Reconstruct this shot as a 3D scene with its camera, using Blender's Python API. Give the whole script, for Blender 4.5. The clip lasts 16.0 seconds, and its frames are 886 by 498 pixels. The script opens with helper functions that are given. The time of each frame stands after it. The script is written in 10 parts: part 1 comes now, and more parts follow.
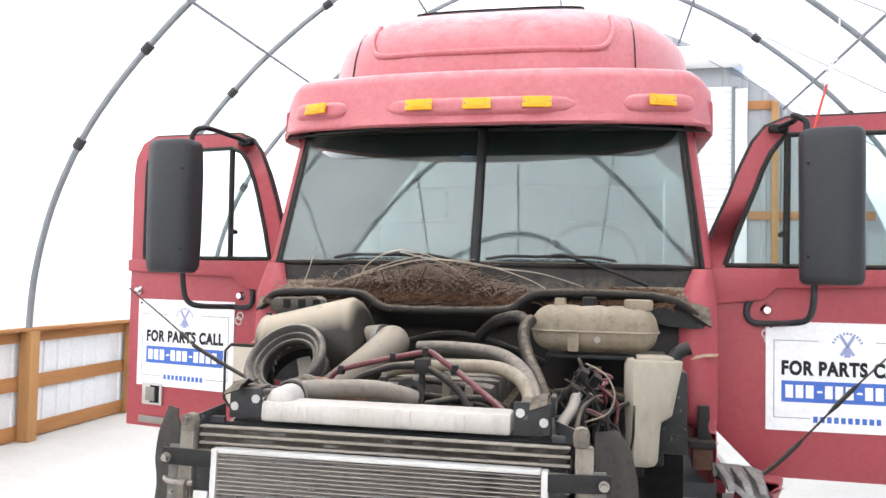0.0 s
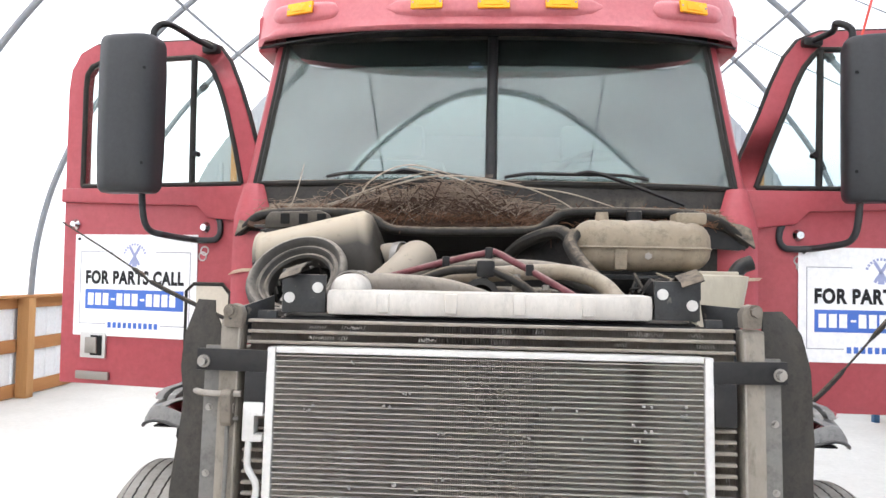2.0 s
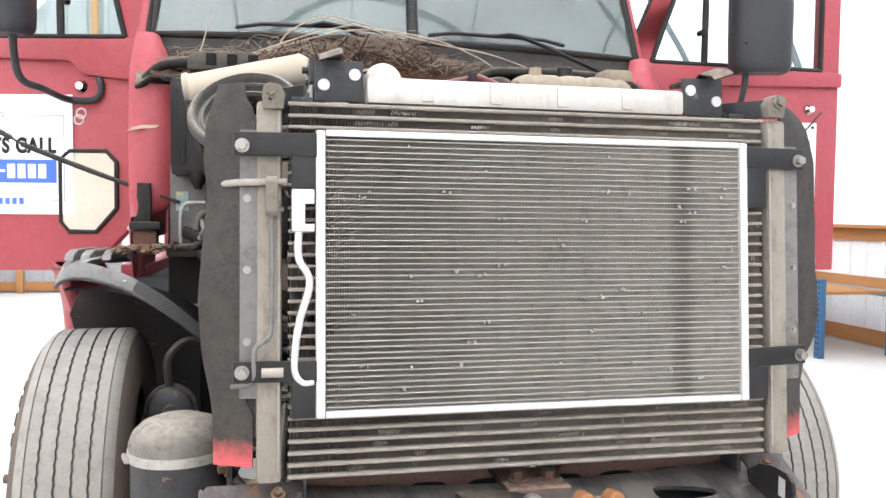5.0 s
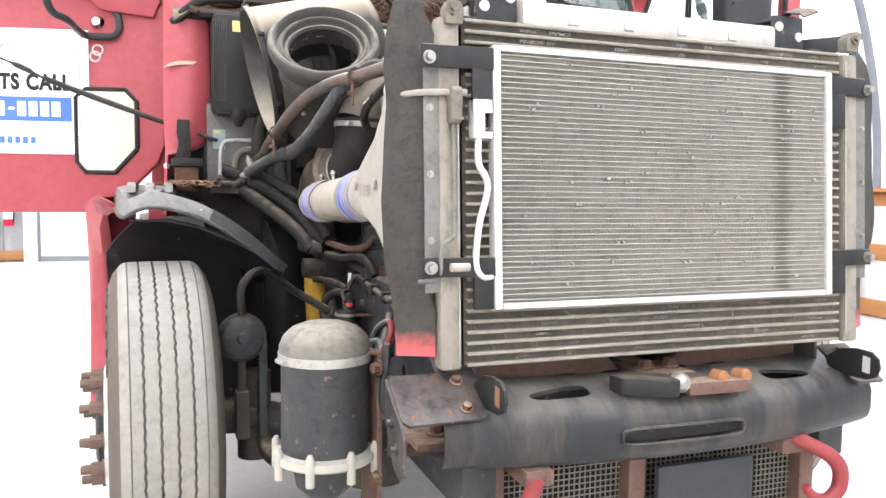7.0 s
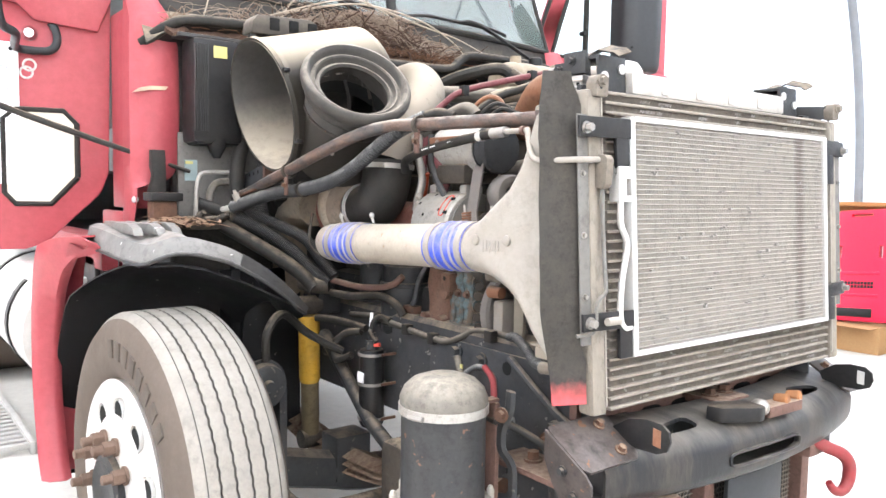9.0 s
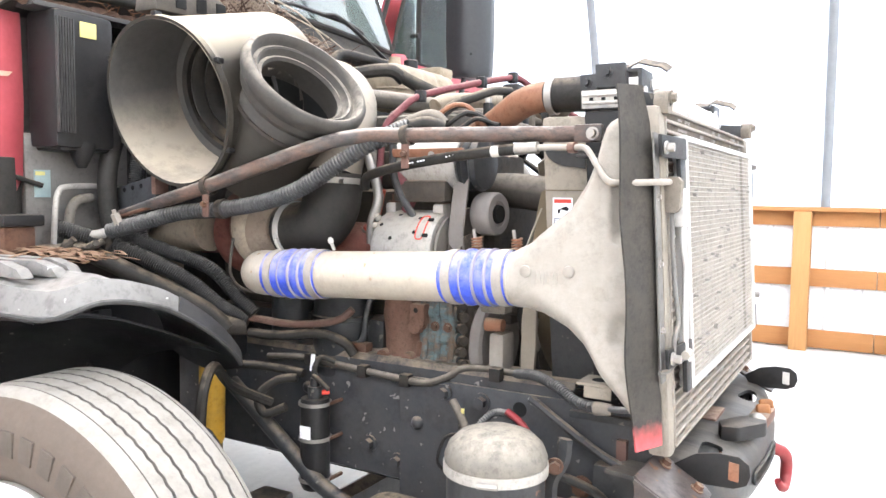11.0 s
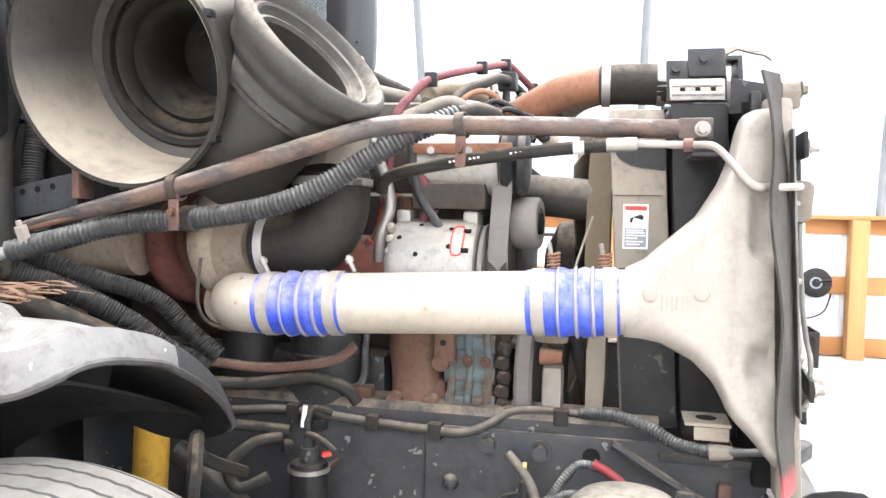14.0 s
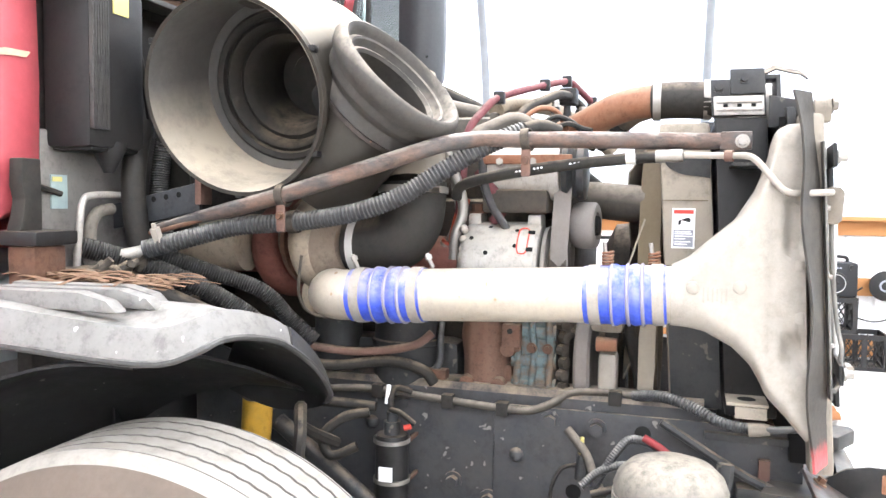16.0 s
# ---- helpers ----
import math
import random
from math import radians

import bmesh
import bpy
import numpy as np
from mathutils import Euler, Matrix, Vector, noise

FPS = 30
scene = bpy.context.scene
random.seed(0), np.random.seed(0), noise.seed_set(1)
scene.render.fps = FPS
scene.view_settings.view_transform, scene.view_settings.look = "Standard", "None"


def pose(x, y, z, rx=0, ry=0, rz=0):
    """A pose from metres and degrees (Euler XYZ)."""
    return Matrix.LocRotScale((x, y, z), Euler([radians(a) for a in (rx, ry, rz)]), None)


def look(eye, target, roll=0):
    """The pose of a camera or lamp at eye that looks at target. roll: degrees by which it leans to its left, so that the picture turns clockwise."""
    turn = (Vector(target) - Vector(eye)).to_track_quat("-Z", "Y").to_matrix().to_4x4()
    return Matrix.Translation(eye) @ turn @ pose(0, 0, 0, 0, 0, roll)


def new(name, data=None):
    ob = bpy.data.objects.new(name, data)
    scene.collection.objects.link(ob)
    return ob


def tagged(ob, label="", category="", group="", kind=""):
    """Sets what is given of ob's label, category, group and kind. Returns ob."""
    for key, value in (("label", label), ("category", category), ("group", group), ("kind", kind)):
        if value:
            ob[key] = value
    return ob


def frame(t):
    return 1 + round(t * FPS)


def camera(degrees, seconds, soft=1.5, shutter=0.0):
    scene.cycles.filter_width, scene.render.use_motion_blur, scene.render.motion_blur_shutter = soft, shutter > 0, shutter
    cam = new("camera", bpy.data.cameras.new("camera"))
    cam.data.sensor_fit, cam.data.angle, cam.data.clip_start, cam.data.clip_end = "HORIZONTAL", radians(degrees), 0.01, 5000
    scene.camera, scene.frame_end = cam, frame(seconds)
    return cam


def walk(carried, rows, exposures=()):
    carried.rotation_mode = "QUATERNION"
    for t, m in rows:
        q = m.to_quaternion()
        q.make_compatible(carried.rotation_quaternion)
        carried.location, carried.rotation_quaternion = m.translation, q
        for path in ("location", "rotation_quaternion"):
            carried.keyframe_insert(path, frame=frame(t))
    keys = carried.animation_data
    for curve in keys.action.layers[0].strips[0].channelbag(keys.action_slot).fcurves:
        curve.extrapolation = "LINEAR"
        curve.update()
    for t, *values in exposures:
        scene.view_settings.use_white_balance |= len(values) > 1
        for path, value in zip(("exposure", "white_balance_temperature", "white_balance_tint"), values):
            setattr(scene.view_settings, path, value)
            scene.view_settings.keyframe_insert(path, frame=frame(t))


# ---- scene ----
cam = camera(60.0, 16.0)
PATH = [
    (0, (0.501, -1.719, 1.826), (0.107, 0.241, 1.901), 1.1),
    (0.5, (0.324, -1.61, 1.749), (-0.031, 0.357, 1.824), 1.1),
    (1, (0.194, -1.483, 1.669), (-0.095, 0.495, 1.743), 1.1),
    (1.5, (0.106, -1.427, 1.596), (-0.106, 0.561, 1.67), 1.0),
    (2, (0.004, -1.395, 1.546), (-0.12, 0.6, 1.611), 1.1),
    (2.5, (-0.077, -1.382, 1.504), (-0.077, 0.617, 1.558), 1.1),
    (3, (-0.129, -1.358, 1.436), (-0.045, 0.64, 1.475), 1.1),
    (3.5, (-0.199, -1.308, 1.368), (-0.066, 0.687, 1.371), 1.0),
    (4, (-0.279, -1.287, 1.329), (-0.066, 0.701, 1.299), 1.0),
    (4.2, (-0.307, -1.284, 1.32), (-0.056, 0.7, 1.278), 0.9),
    (6.3, (-0.756, -1.378, 1.171), (-0.173, 0.53, 1.024), 0.4),
    (6.5, (-0.804, -1.369, 1.162), (-0.206, 0.534, 1.011), 0.4),
    (7, (-0.968, -1.308, 1.142), (-0.286, 0.566, 0.988), 0.7),
    (7.5, (-1.137, -1.247, 1.176), (-0.354, 0.587, 1.018), 0.7),
    (8, (-1.333, -1.207, 1.211), (-0.374, 0.541, 1.057), 0.8),
    (8.5, (-1.504, -1.143, 1.249), (-0.409, 0.523, 1.09), 0.7),
    (9, (-1.639, -1.003, 1.254), (-0.421, 0.575, 1.1), 0.9),
    (9.5, (-1.751, -0.836, 1.273), (-0.351, 0.585, 1.122), 1.0),
    (10, (-1.856, -0.683, 1.284), (-0.335, 0.606, 1.134), 1.2),
    (10.2, (-1.89, -0.626, 1.292), (-0.321, 0.606, 1.145), 1.1),
    (12.3, (-1.899, 0.094, 1.295), (-0.001, 0.707, 1.149), 1.2),
    (12.5, (-1.898, 0.13, 1.29), (0.019, 0.685, 1.151), 1.4),
    (13, (-1.88, 0.204, 1.285), (0.062, 0.662, 1.155), 1.2),
    (13.5, (-1.827, 0.263, 1.287), (0.122, 0.695, 1.163), 1.0),
    (14, (-1.791, 0.285, 1.289), (0.157, 0.722, 1.159), 0.9),
    (14.5, (-1.792, 0.29, 1.289), (0.155, 0.728, 1.156), 0.8),
    (15, (-1.816, 0.294, 1.288), (0.134, 0.72, 1.158), 0.8),
    (15.5, (-1.896, 0.282, 1.293), (0.045, 0.75, 1.165), 0.7),
    (16, (-1.981, 0.251, 1.293), (-0.075, 0.846, 1.169), 0.7),
]
walk(cam, [(t, look(eye, target, roll)) for t, eye, target, roll in PATH], [(0.0, 1.55), (2.2, 1.6), (3.5, 1.77), (4.2, 1.87), (6.3, 2.22), (9.0, 2.5), (12.5, 2.74), (16.0, 2.88)])

# ---------------------------------------------------------------- daylight
world = bpy.data.worlds.new("daylight")
scene.world = world
world.use_nodes = True
wn = world.node_tree
sky = wn.nodes.new("ShaderNodeTexSky")
sky.sky_type, sky.sun_disc = "NISHITA", False
sky.sun_elevation, sky.sun_rotation = radians(52), radians(200)
bg = wn.nodes["Background"]
wn.links.new(sky.outputs[0], bg.inputs[0])
bg.inputs[1].default_value = 0.15
sun = new("sun", bpy.data.lights.new("sun", "SUN"))
sun.data.energy, sun.data.angle, sun.data.color = 5.0, radians(12), (1.0, 0.967, 0.92)
sun.matrix_world = look((-3.5, -9.0, 14.0), (0, 3.0, 0))


# ---------------------------------------------------------------- materials
def mat(name, color, rough=0.6, metal=0.0, second=None, scale=6.0, amount=0.5, sharp=0.25, dust=None, dusty=0.0,
        bump=0.0, bump_scale=60.0, speck=None, specks=0.0, coat=0.0, alpha=None, rough_var=0.1, stretch=None, spec=0.25, dust_from=0.38, grime=0.6, patch=(0.34, 0.58)):
    """A painted, rubber, metal or plastic surface: base colour, blotches of a second colour, dust on faces that look up, specks and fine relief."""
    m = bpy.data.materials.new(name)
    m.use_nodes = True
    nt, nd, ln = m.node_tree, m.node_tree.nodes, m.node_tree.links
    b = nd["Principled BSDF"]
    tc = nd.new("ShaderNodeTexCoord")
    vec = tc.outputs["Object"]
    if stretch:
        mp = nd.new("ShaderNodeMapping")
        mp.inputs["Scale"].default_value = stretch
        ln.new(vec, mp.inputs[0])
        vec = mp.outputs[0]

    def tex(s, detail=6.0, rgh=0.6):
        n = nd.new("ShaderNodeTexNoise")
        n.inputs["Scale"].default_value, n.inputs["Detail"].default_value, n.inputs["Roughness"].default_value = s, detail, rgh
        ln.new(vec, n.inputs["Vector"])
        return n.outputs["Fac"]

    def ramp(sock, a, z, lo=0.0, hi=1.0):
        r = nd.new("ShaderNodeMapRange")
        for k, v in zip(("From Min", "From Max", "To Min", "To Max"), (a, z, lo, hi)):
            r.inputs[k].default_value = v
        ln.new(sock, r.inputs["Value"])
        return r.outputs[0]

    def mix(fac, a, z):
        x = nd.new("ShaderNodeMix")
        x.data_type = "RGBA"
        if isinstance(fac, float):
            x.inputs[0].default_value = fac
        else:
            ln.new(fac, x.inputs[0])
        for sock, v in ((x.inputs[6], a), (x.inputs[7], z)):
            if isinstance(v, tuple):
                sock.default_value = (*v, 1)
            else:
                ln.new(v, sock)
        return x.outputs[2]

    def times(a, z):
        x = nd.new("ShaderNodeMath")
        x.operation = "MULTIPLY"
        ln.new(a, x.inputs[0])
        if isinstance(z, float):
            x.inputs[1].default_value = z
        else:
            ln.new(z, x.inputs[1])
        return x.outputs[0]

    if max(color) < 0.1:
        color = tuple(c * 0.65 for c in color)
        second = tuple(c * 0.75 for c in second) if second else None
    big = tex(scale * 1.5, 9.0, 0.68)
    second = second or tuple(min(1.0, c * 0.72) for c in color)
    col = mix(ramp(big, 0.5 - sharp, 0.5 + sharp, 0.0, amount), color, second)
    fine = tex(scale * 16, 5.0, 0.75)
    col = mix(ramp(fine, 0.35, 0.7, 0.0, 0.5), col, tuple(min(1.0, c * 0.7) for c in color))
    if dust:
        col = mix(ramp(tex(scale * 4.5, 12.0, 0.8), 0.5, 0.62, 0.0, grime), col, tuple(c * 0.38 for c in color))
        g = nd.new("ShaderNodeNewGeometry")
        sp = nd.new("ShaderNodeSeparateXYZ")
        ln.new(g.outputs["Normal"], sp.inputs[0])
        up = ramp(sp.outputs["Z"], dust_from, 0.9, 0.05, 1.0)
        col = mix(times(times(up, ramp(tex(scale * 3.2, 9.0, 0.72), *patch)), dusty), col, dust)
    if speck:
        v = nd.new("ShaderNodeTexNoise")
        v.inputs["Scale"].default_value, v.inputs["Detail"].default_value = 45.0, 2.0
        ln.new(vec, v.inputs["Vector"])
        col = mix(ramp(v.outputs["Fac"], 0.72 - specks, 0.76 - specks), col, speck)
    ln.new(col, b.inputs["Base Color"])
    ln.new(ramp(big, 0.3, 0.7, max(0.02, rough - rough_var), min(1.0, rough + rough_var)), b.inputs["Roughness"])
    b.inputs["Metallic"].default_value = metal
    b.inputs["Specular IOR Level"].default_value = spec
    b.inputs["Coat Weight"].default_value = coat
    if bump:
        bp = nd.new("ShaderNodeBump")
        bp.inputs["Strength"].default_value, bp.inputs["Distance"].default_value = bump, 0.004
        ln.new(tex(bump_scale, 8.0, 0.65), bp.inputs["Height"])
        ln.new(bp.outputs[0], b.inputs["Normal"])
    return m


DUST = (0.4, 0.315, 0.225)
M = {}
M["red"] = mat("faded_red_paint", (0.34, 0.056, 0.07), 0.5, second=(0.42, 0.09, 0.1), scale=2.5, amount=0.6, dust=(0.5, 0.25, 0.24), dusty=0.2, bump=0.05, bump_scale=240, coat=0.15, grime=0.08)
# Door red made paler, most on upward faces: overhead glare put into the colour.
M["redroof"] = mat("glare_paled_red_paint", (0.45, 0.105, 0.12), 0.5, second=(0.52, 0.19, 0.2), scale=3.0, amount=0.8, coat=0.2, dust=(0.62, 0.42, 0.41), dusty=0.6, bump=0.08, bump_scale=200, grime=0.06)
M["black"] = mat("black_plastic", (0.016, 0.016, 0.018), 0.45, second=(0.033, 0.032, 0.03), scale=7, dust=DUST, dusty=0.18, bump=0.1, bump_scale=300)
M["mirror_shell"] = mat("grey_black_plastic", (0.045, 0.047, 0.05), 0.42, second=(0.06, 0.062, 0.066), scale=4, amount=0.4, bump=0.06, bump_scale=500)
M["rubber"] = mat("old_rubber", (0.018, 0.0175, 0.017), 0.65, second=(0.045, 0.041, 0.036), scale=9, amount=0.6, dust=DUST, dusty=0.4, bump=0.15, bump_scale=150)
M["dustrubber"] = mat("dusty_rubber_hose", (0.05, 0.046, 0.041), 0.8, second=(0.085, 0.075, 0.062), scale=12, amount=0.8, dust=(0.33, 0.285, 0.235), dusty=0.75, bump=0.12, bump_scale=120, dust_from=0.0, patch=(0.15, 0.55), grime=0.3)
M["can"] = mat("dusty_black_filter_housing", (0.009, 0.009, 0.009), 0.55, second=(0.03, 0.027, 0.024), scale=7, amount=0.7, dust=(0.45, 0.38, 0.285), dusty=0.95, bump=0.05, bump_scale=90, dust_from=0.4, patch=(0.12, 0.42))
M["canin"] = mat("dust_lined_filter_housing", (0.07, 0.071, 0.073), 0.55, second=(0.15, 0.147, 0.14), dust_from=-0.15, scale=3, amount=0.7, grime=0.1, dust=(0.5, 0.43, 0.34), dusty=1.0, patch=(0.1, 0.55), bump=0.06, bump_scale=90)
M["frame"] = mat("greasy_black_steel", (0.036, 0.041, 0.047), 0.45, second=(0.062, 0.06, 0.057), scale=8, amount=0.7, dust=DUST, dusty=0.38, bump=0.15, bump_scale=70, speck=(0.11, 0.1, 0.085), specks=0.05)
M["rusty"] = mat("rusted_steel", (0.13, 0.06, 0.035), 0.85, second=(0.06, 0.045, 0.04), scale=14, amount=0.8, dust=DUST, dusty=0.5, bump=0.4, bump_scale=120)
M["engine"] = mat("grimy_engine_casting", (0.045, 0.042, 0.038), 0.7, second=(0.11, 0.085, 0.065), scale=14, amount=0.8, dust=DUST, dusty=0.6, bump=0.4, bump_scale=60)
M["rail"] = mat("dusty_blue_black_steel", (0.066, 0.071, 0.08), 0.42, second=(0.04, 0.043, 0.049), scale=5, amount=0.85, speck=(0.2, 0.19, 0.175), specks=0.03, dust=DUST, dusty=0.85, bump=0.12, bump_scale=70, spec=0.3)
M["engine_red"] = mat("rusty_red_casting", (0.12, 0.055, 0.038), 0.85, second=(0.17, 0.12, 0.09), scale=16, amount=0.8, dust=DUST, dusty=0.5, bump=0.5, bump_scale=60)
M["engine_blue"] = mat("peeling_blue_casting", (0.105, 0.15, 0.16), 0.8, second=(0.12, 0.07, 0.04), scale=15, amount=0.95, sharp=0.07, dust=DUST, dusty=0.5, bump=0.5, bump_scale=60, grime=0.8)
M["alu"] = mat("weathered_aluminium", (0.45, 0.43, 0.4), 0.5, metal=0.4, second=(0.28, 0.255, 0.22), scale=9, amount=0.7, dust=(0.5, 0.45, 0.38), dusty=0.45, bump=0.15, bump_scale=110)
M["tankdirty"] = mat("dirty_tan_alloy", (0.2, 0.175, 0.145), 0.7, metal=0.1, second=(0.12, 0.1, 0.08), scale=11, amount=0.8, dust=(0.4, 0.34, 0.27), dusty=0.5, bump=0.3, bump_scale=90)
M["castalu"] = mat("dusty_cast_aluminium", (0.34, 0.31, 0.275), 0.65, metal=0.15, second=(0.24, 0.21, 0.18), scale=5, amount=0.8, dust=(0.52, 0.46, 0.38), dusty=0.5, bump=0.25, bump_scale=160, grime=0.3)
M["toptank"] = mat("streaked_silver_tank", (0.55, 0.52, 0.48), 0.5, metal=0.2, second=(0.38, 0.34, 0.29), scale=6, amount=0.7, dust=(0.55, 0.5, 0.44), dusty=0.5, bump=0.15, bump_scale=120, grime=0.3, stretch=(1, 1, 0.4))
M["brightalu"] = mat("bright_aluminium", (0.6, 0.59, 0.57), 0.42, metal=0.3, second=(0.42, 0.4, 0.37), scale=10, amount=0.7, bump=0.06, bump_scale=200)
M["steel"] = mat("zinc_steel", (0.3, 0.285, 0.265), 0.45, metal=0.7, second=(0.35, 0.31, 0.27), scale=14, amount=0.5)
M["wheel"] = mat("brushed_alloy_wheel", (0.72, 0.71, 0.69), 0.38, metal=0.55, second=(0.6, 0.57, 0.53), scale=6, amount=0.5, bump=0.05, bump_scale=200)
M["tread"] = mat("worn_tyre_tread", (0.285, 0.263, 0.234), 0.85, grime=0.35, second=(0.2, 0.182, 0.16), scale=7, amount=0.7, bump=0.2, bump_scale=160, dust=(0.38, 0.36, 0.33), dusty=0.35)
M["markdark"] = mat("dark_moulded_mark", (0.1, 0.082, 0.068), 0.8, second=(0.07, 0.06, 0.052), scale=20)
M["sidewall"] = mat("dusty_tyre_sidewall", (0.125, 0.098, 0.079), 0.85, second=(0.085, 0.071, 0.06), scale=5, amount=0.8, bump=0.15, bump_scale=120)
M["groove"] = mat("tyre_groove", (0.15, 0.14, 0.128), 0.9, second=(0.08, 0.075, 0.07), scale=30)
M["blue"] = mat("blue_silicone", (0.012, 0.055, 0.52), 0.45, second=(0.08, 0.12, 0.45), scale=7, amount=0.75, sharp=0.18, dust=(0.42, 0.39, 0.4), dusty=0.85, dust_from=-0.3, patch=(0.36, 0.6), bump=0.05)
M["pipe"] = mat("dusty_charge_pipe", (0.46, 0.415, 0.35), 0.45, metal=0.3, second=(0.4, 0.33, 0.245), scale=5, amount=0.6, dust=(0.6, 0.55, 0.47), dusty=0.4, speck=(0.3, 0.2, 0.12), specks=0.015, bump=0.04, grime=0.25)
M["tank"] = mat("yellowed_translucent_plastic", (0.29, 0.238, 0.17), 0.6, second=(0.19, 0.15, 0.105), scale=5, amount=0.7, dust=(0.36, 0.31, 0.25), dusty=0.6, bump=0.06)
M["washer"] = mat("milky_plastic", (0.44, 0.4, 0.32), 0.5, second=(0.26, 0.23, 0.175), scale=5, amount=0.7, stretch=(1, 1, 0.35), grime=0.2, dust=DUST, dusty=0.4, bump=0.05)
M["amber"] = mat("amber_lens", (0.95, 0.4, 0.02), 0.25, second=(0.9, 0.3, 0.01), scale=20, amount=0.4, bump=0.1, bump_scale=200)
M["yellow"] = mat("worn_yellow_paint", (0.6, 0.33, 0.02), 0.6, second=(0.22, 0.15, 0.06), scale=10, amount=0.8, dust=DUST, dusty=0.3, bump=0.1)
M["redhose"] = mat("dusty_red_hose", (0.16, 0.035, 0.045), 0.7, second=(0.12, 0.06, 0.06), scale=14, amount=0.8, dust=(0.34, 0.28, 0.24), dusty=0.55, bump=0.15)
M["copper"] = mat("rust_tinted_pipe", (0.24, 0.095, 0.05), 0.6, second=(0.2, 0.13, 0.09), scale=9, amount=0.8, metal=0.1, dust=DUST, dusty=0.5, bump=0.12)
M["twig"] = mat("dry_twig", (0.15, 0.095, 0.065), 0.9, second=(0.37, 0.31, 0.25), scale=7, amount=0.9, bump=0.2)
M["needles"] = mat("dry_pine_litter", (0.105, 0.06, 0.04), 0.95, second=(0.035, 0.023, 0.018), scale=40, amount=0.9, bump=0.8, bump_scale=150)
M["signwhite"] = mat("white_sign_plastic", (0.86, 0.86, 0.86), 0.4, second=(0.8, 0.8, 0.8), scale=3, amount=0.3)
M["signblue"] = mat("blue_print", (0.07, 0.16, 0.52), 0.45, second=(0.06, 0.14, 0.47), scale=20, amount=0.3)
M["signblack"] = mat("black_print", (0.02, 0.02, 0.022), 0.45)
M["signgrey"] = mat("grey_print", (0.28, 0.29, 0.33), 0.45)
M["signpale"] = mat("pale_blue_print", (0.34, 0.37, 0.58), 0.45)
M["white"] = mat("white_paint", (0.82, 0.82, 0.82), 0.5, second=(0.72, 0.72, 0.7), scale=5, amount=0.4)
M["concrete"] = mat("pale_concrete", (0.62, 0.6, 0.56), 0.8, second=(0.5, 0.48, 0.44), scale=1.2, amount=0.7, bump=0.15, bump_scale=60, speck=(0.4, 0.38, 0.35), specks=0.0)
M["sheet"] = mat("white_ribbed_sheet", (0.78, 0.79, 0.8), 0.4, second=(0.7, 0.71, 0.72), scale=2, amount=0.5)
M["greysheet"] = mat("dull_grey_ribbed_sheet", (0.4, 0.41, 0.42), 0.5, second=(0.33, 0.34, 0.35), scale=1.5, amount=0.6)
M["timber"] = mat("warm_timber", (0.46, 0.22, 0.085), 0.75, second=(0.3, 0.13, 0.05), scale=5, amount=0.8, bump=0.2, bump_scale=90, stretch=(1, 0.12, 1))
M["timber_up"] = mat("upright_timber", (0.5, 0.27, 0.11), 0.75, second=(0.33, 0.16, 0.065), scale=5, amount=0.8, bump=0.2, bump_scale=90, stretch=(1, 1, 0.12))
M["galv"] = mat("galvanised_tube", (0.24, 0.25, 0.265), 0.55, metal=0.25, second=(0.17, 0.18, 0.19), scale=6, amount=0.6)
M["bright_red"] = mat("bright_red_plastic", (0.68, 0.02, 0.06), 0.35, second=(0.6, 0.02, 0.055), scale=4, amount=0.4)
M["interior"] = mat("grey_cab_trim", (0.2, 0.21, 0.21), 0.8, second=(0.15, 0.15, 0.155), scale=4)
M["cable"] = mat("black_cable", (0.02, 0.02, 0.02), 0.6, dust=DUST, dusty=0.3)
# Near-black that stands in for shade in holes and slots; also small black parts.
M["dark"] = mat("recess_shade_and_black", (0.012, 0.012, 0.012), 0.9)
M["yellowtag"] = mat("yellow_label", (0.6, 0.53, 0.2), 0.5)
M["tagred"] = mat("red_tag", (0.6, 0.07, 0.05), 0.5)


def fabric_material():
    """White woven cover that lets part of the daylight through."""
    m = bpy.data.materials.new("white_translucent_cover")
    m.use_nodes = True
    nd, ln = m.node_tree.nodes, m.node_tree.links
    out = nd["Material Output"]
    nd.remove(nd["Principled BSDF"])
    d, t, x = nd.new("ShaderNodeBsdfDiffuse"), nd.new("ShaderNodeBsdfTranslucent"), nd.new("ShaderNodeMixShader")
    n, r = nd.new("ShaderNodeTexNoise"), nd.new("ShaderNodeMix")
    n.inputs["Scale"].default_value = 0.8
    r.data_type = "RGBA"
    r.inputs[6].default_value, r.inputs[7].default_value = (0.955, 0.95, 0.94, 1), (0.92, 0.914, 0.904, 1)
    ln.new(n.outputs["Fac"], r.inputs[0])
    ln.new(r.outputs[2], d.inputs[0])
    ln.new(r.outputs[2], t.inputs[0])
    x.inputs[0].default_value = 0.6
    ln.new(d.outputs[0], x.inputs[1])
    ln.new(t.outputs[0], x.inputs[2])
    ln.new(x.outputs[0], out.inputs[0])
    return m


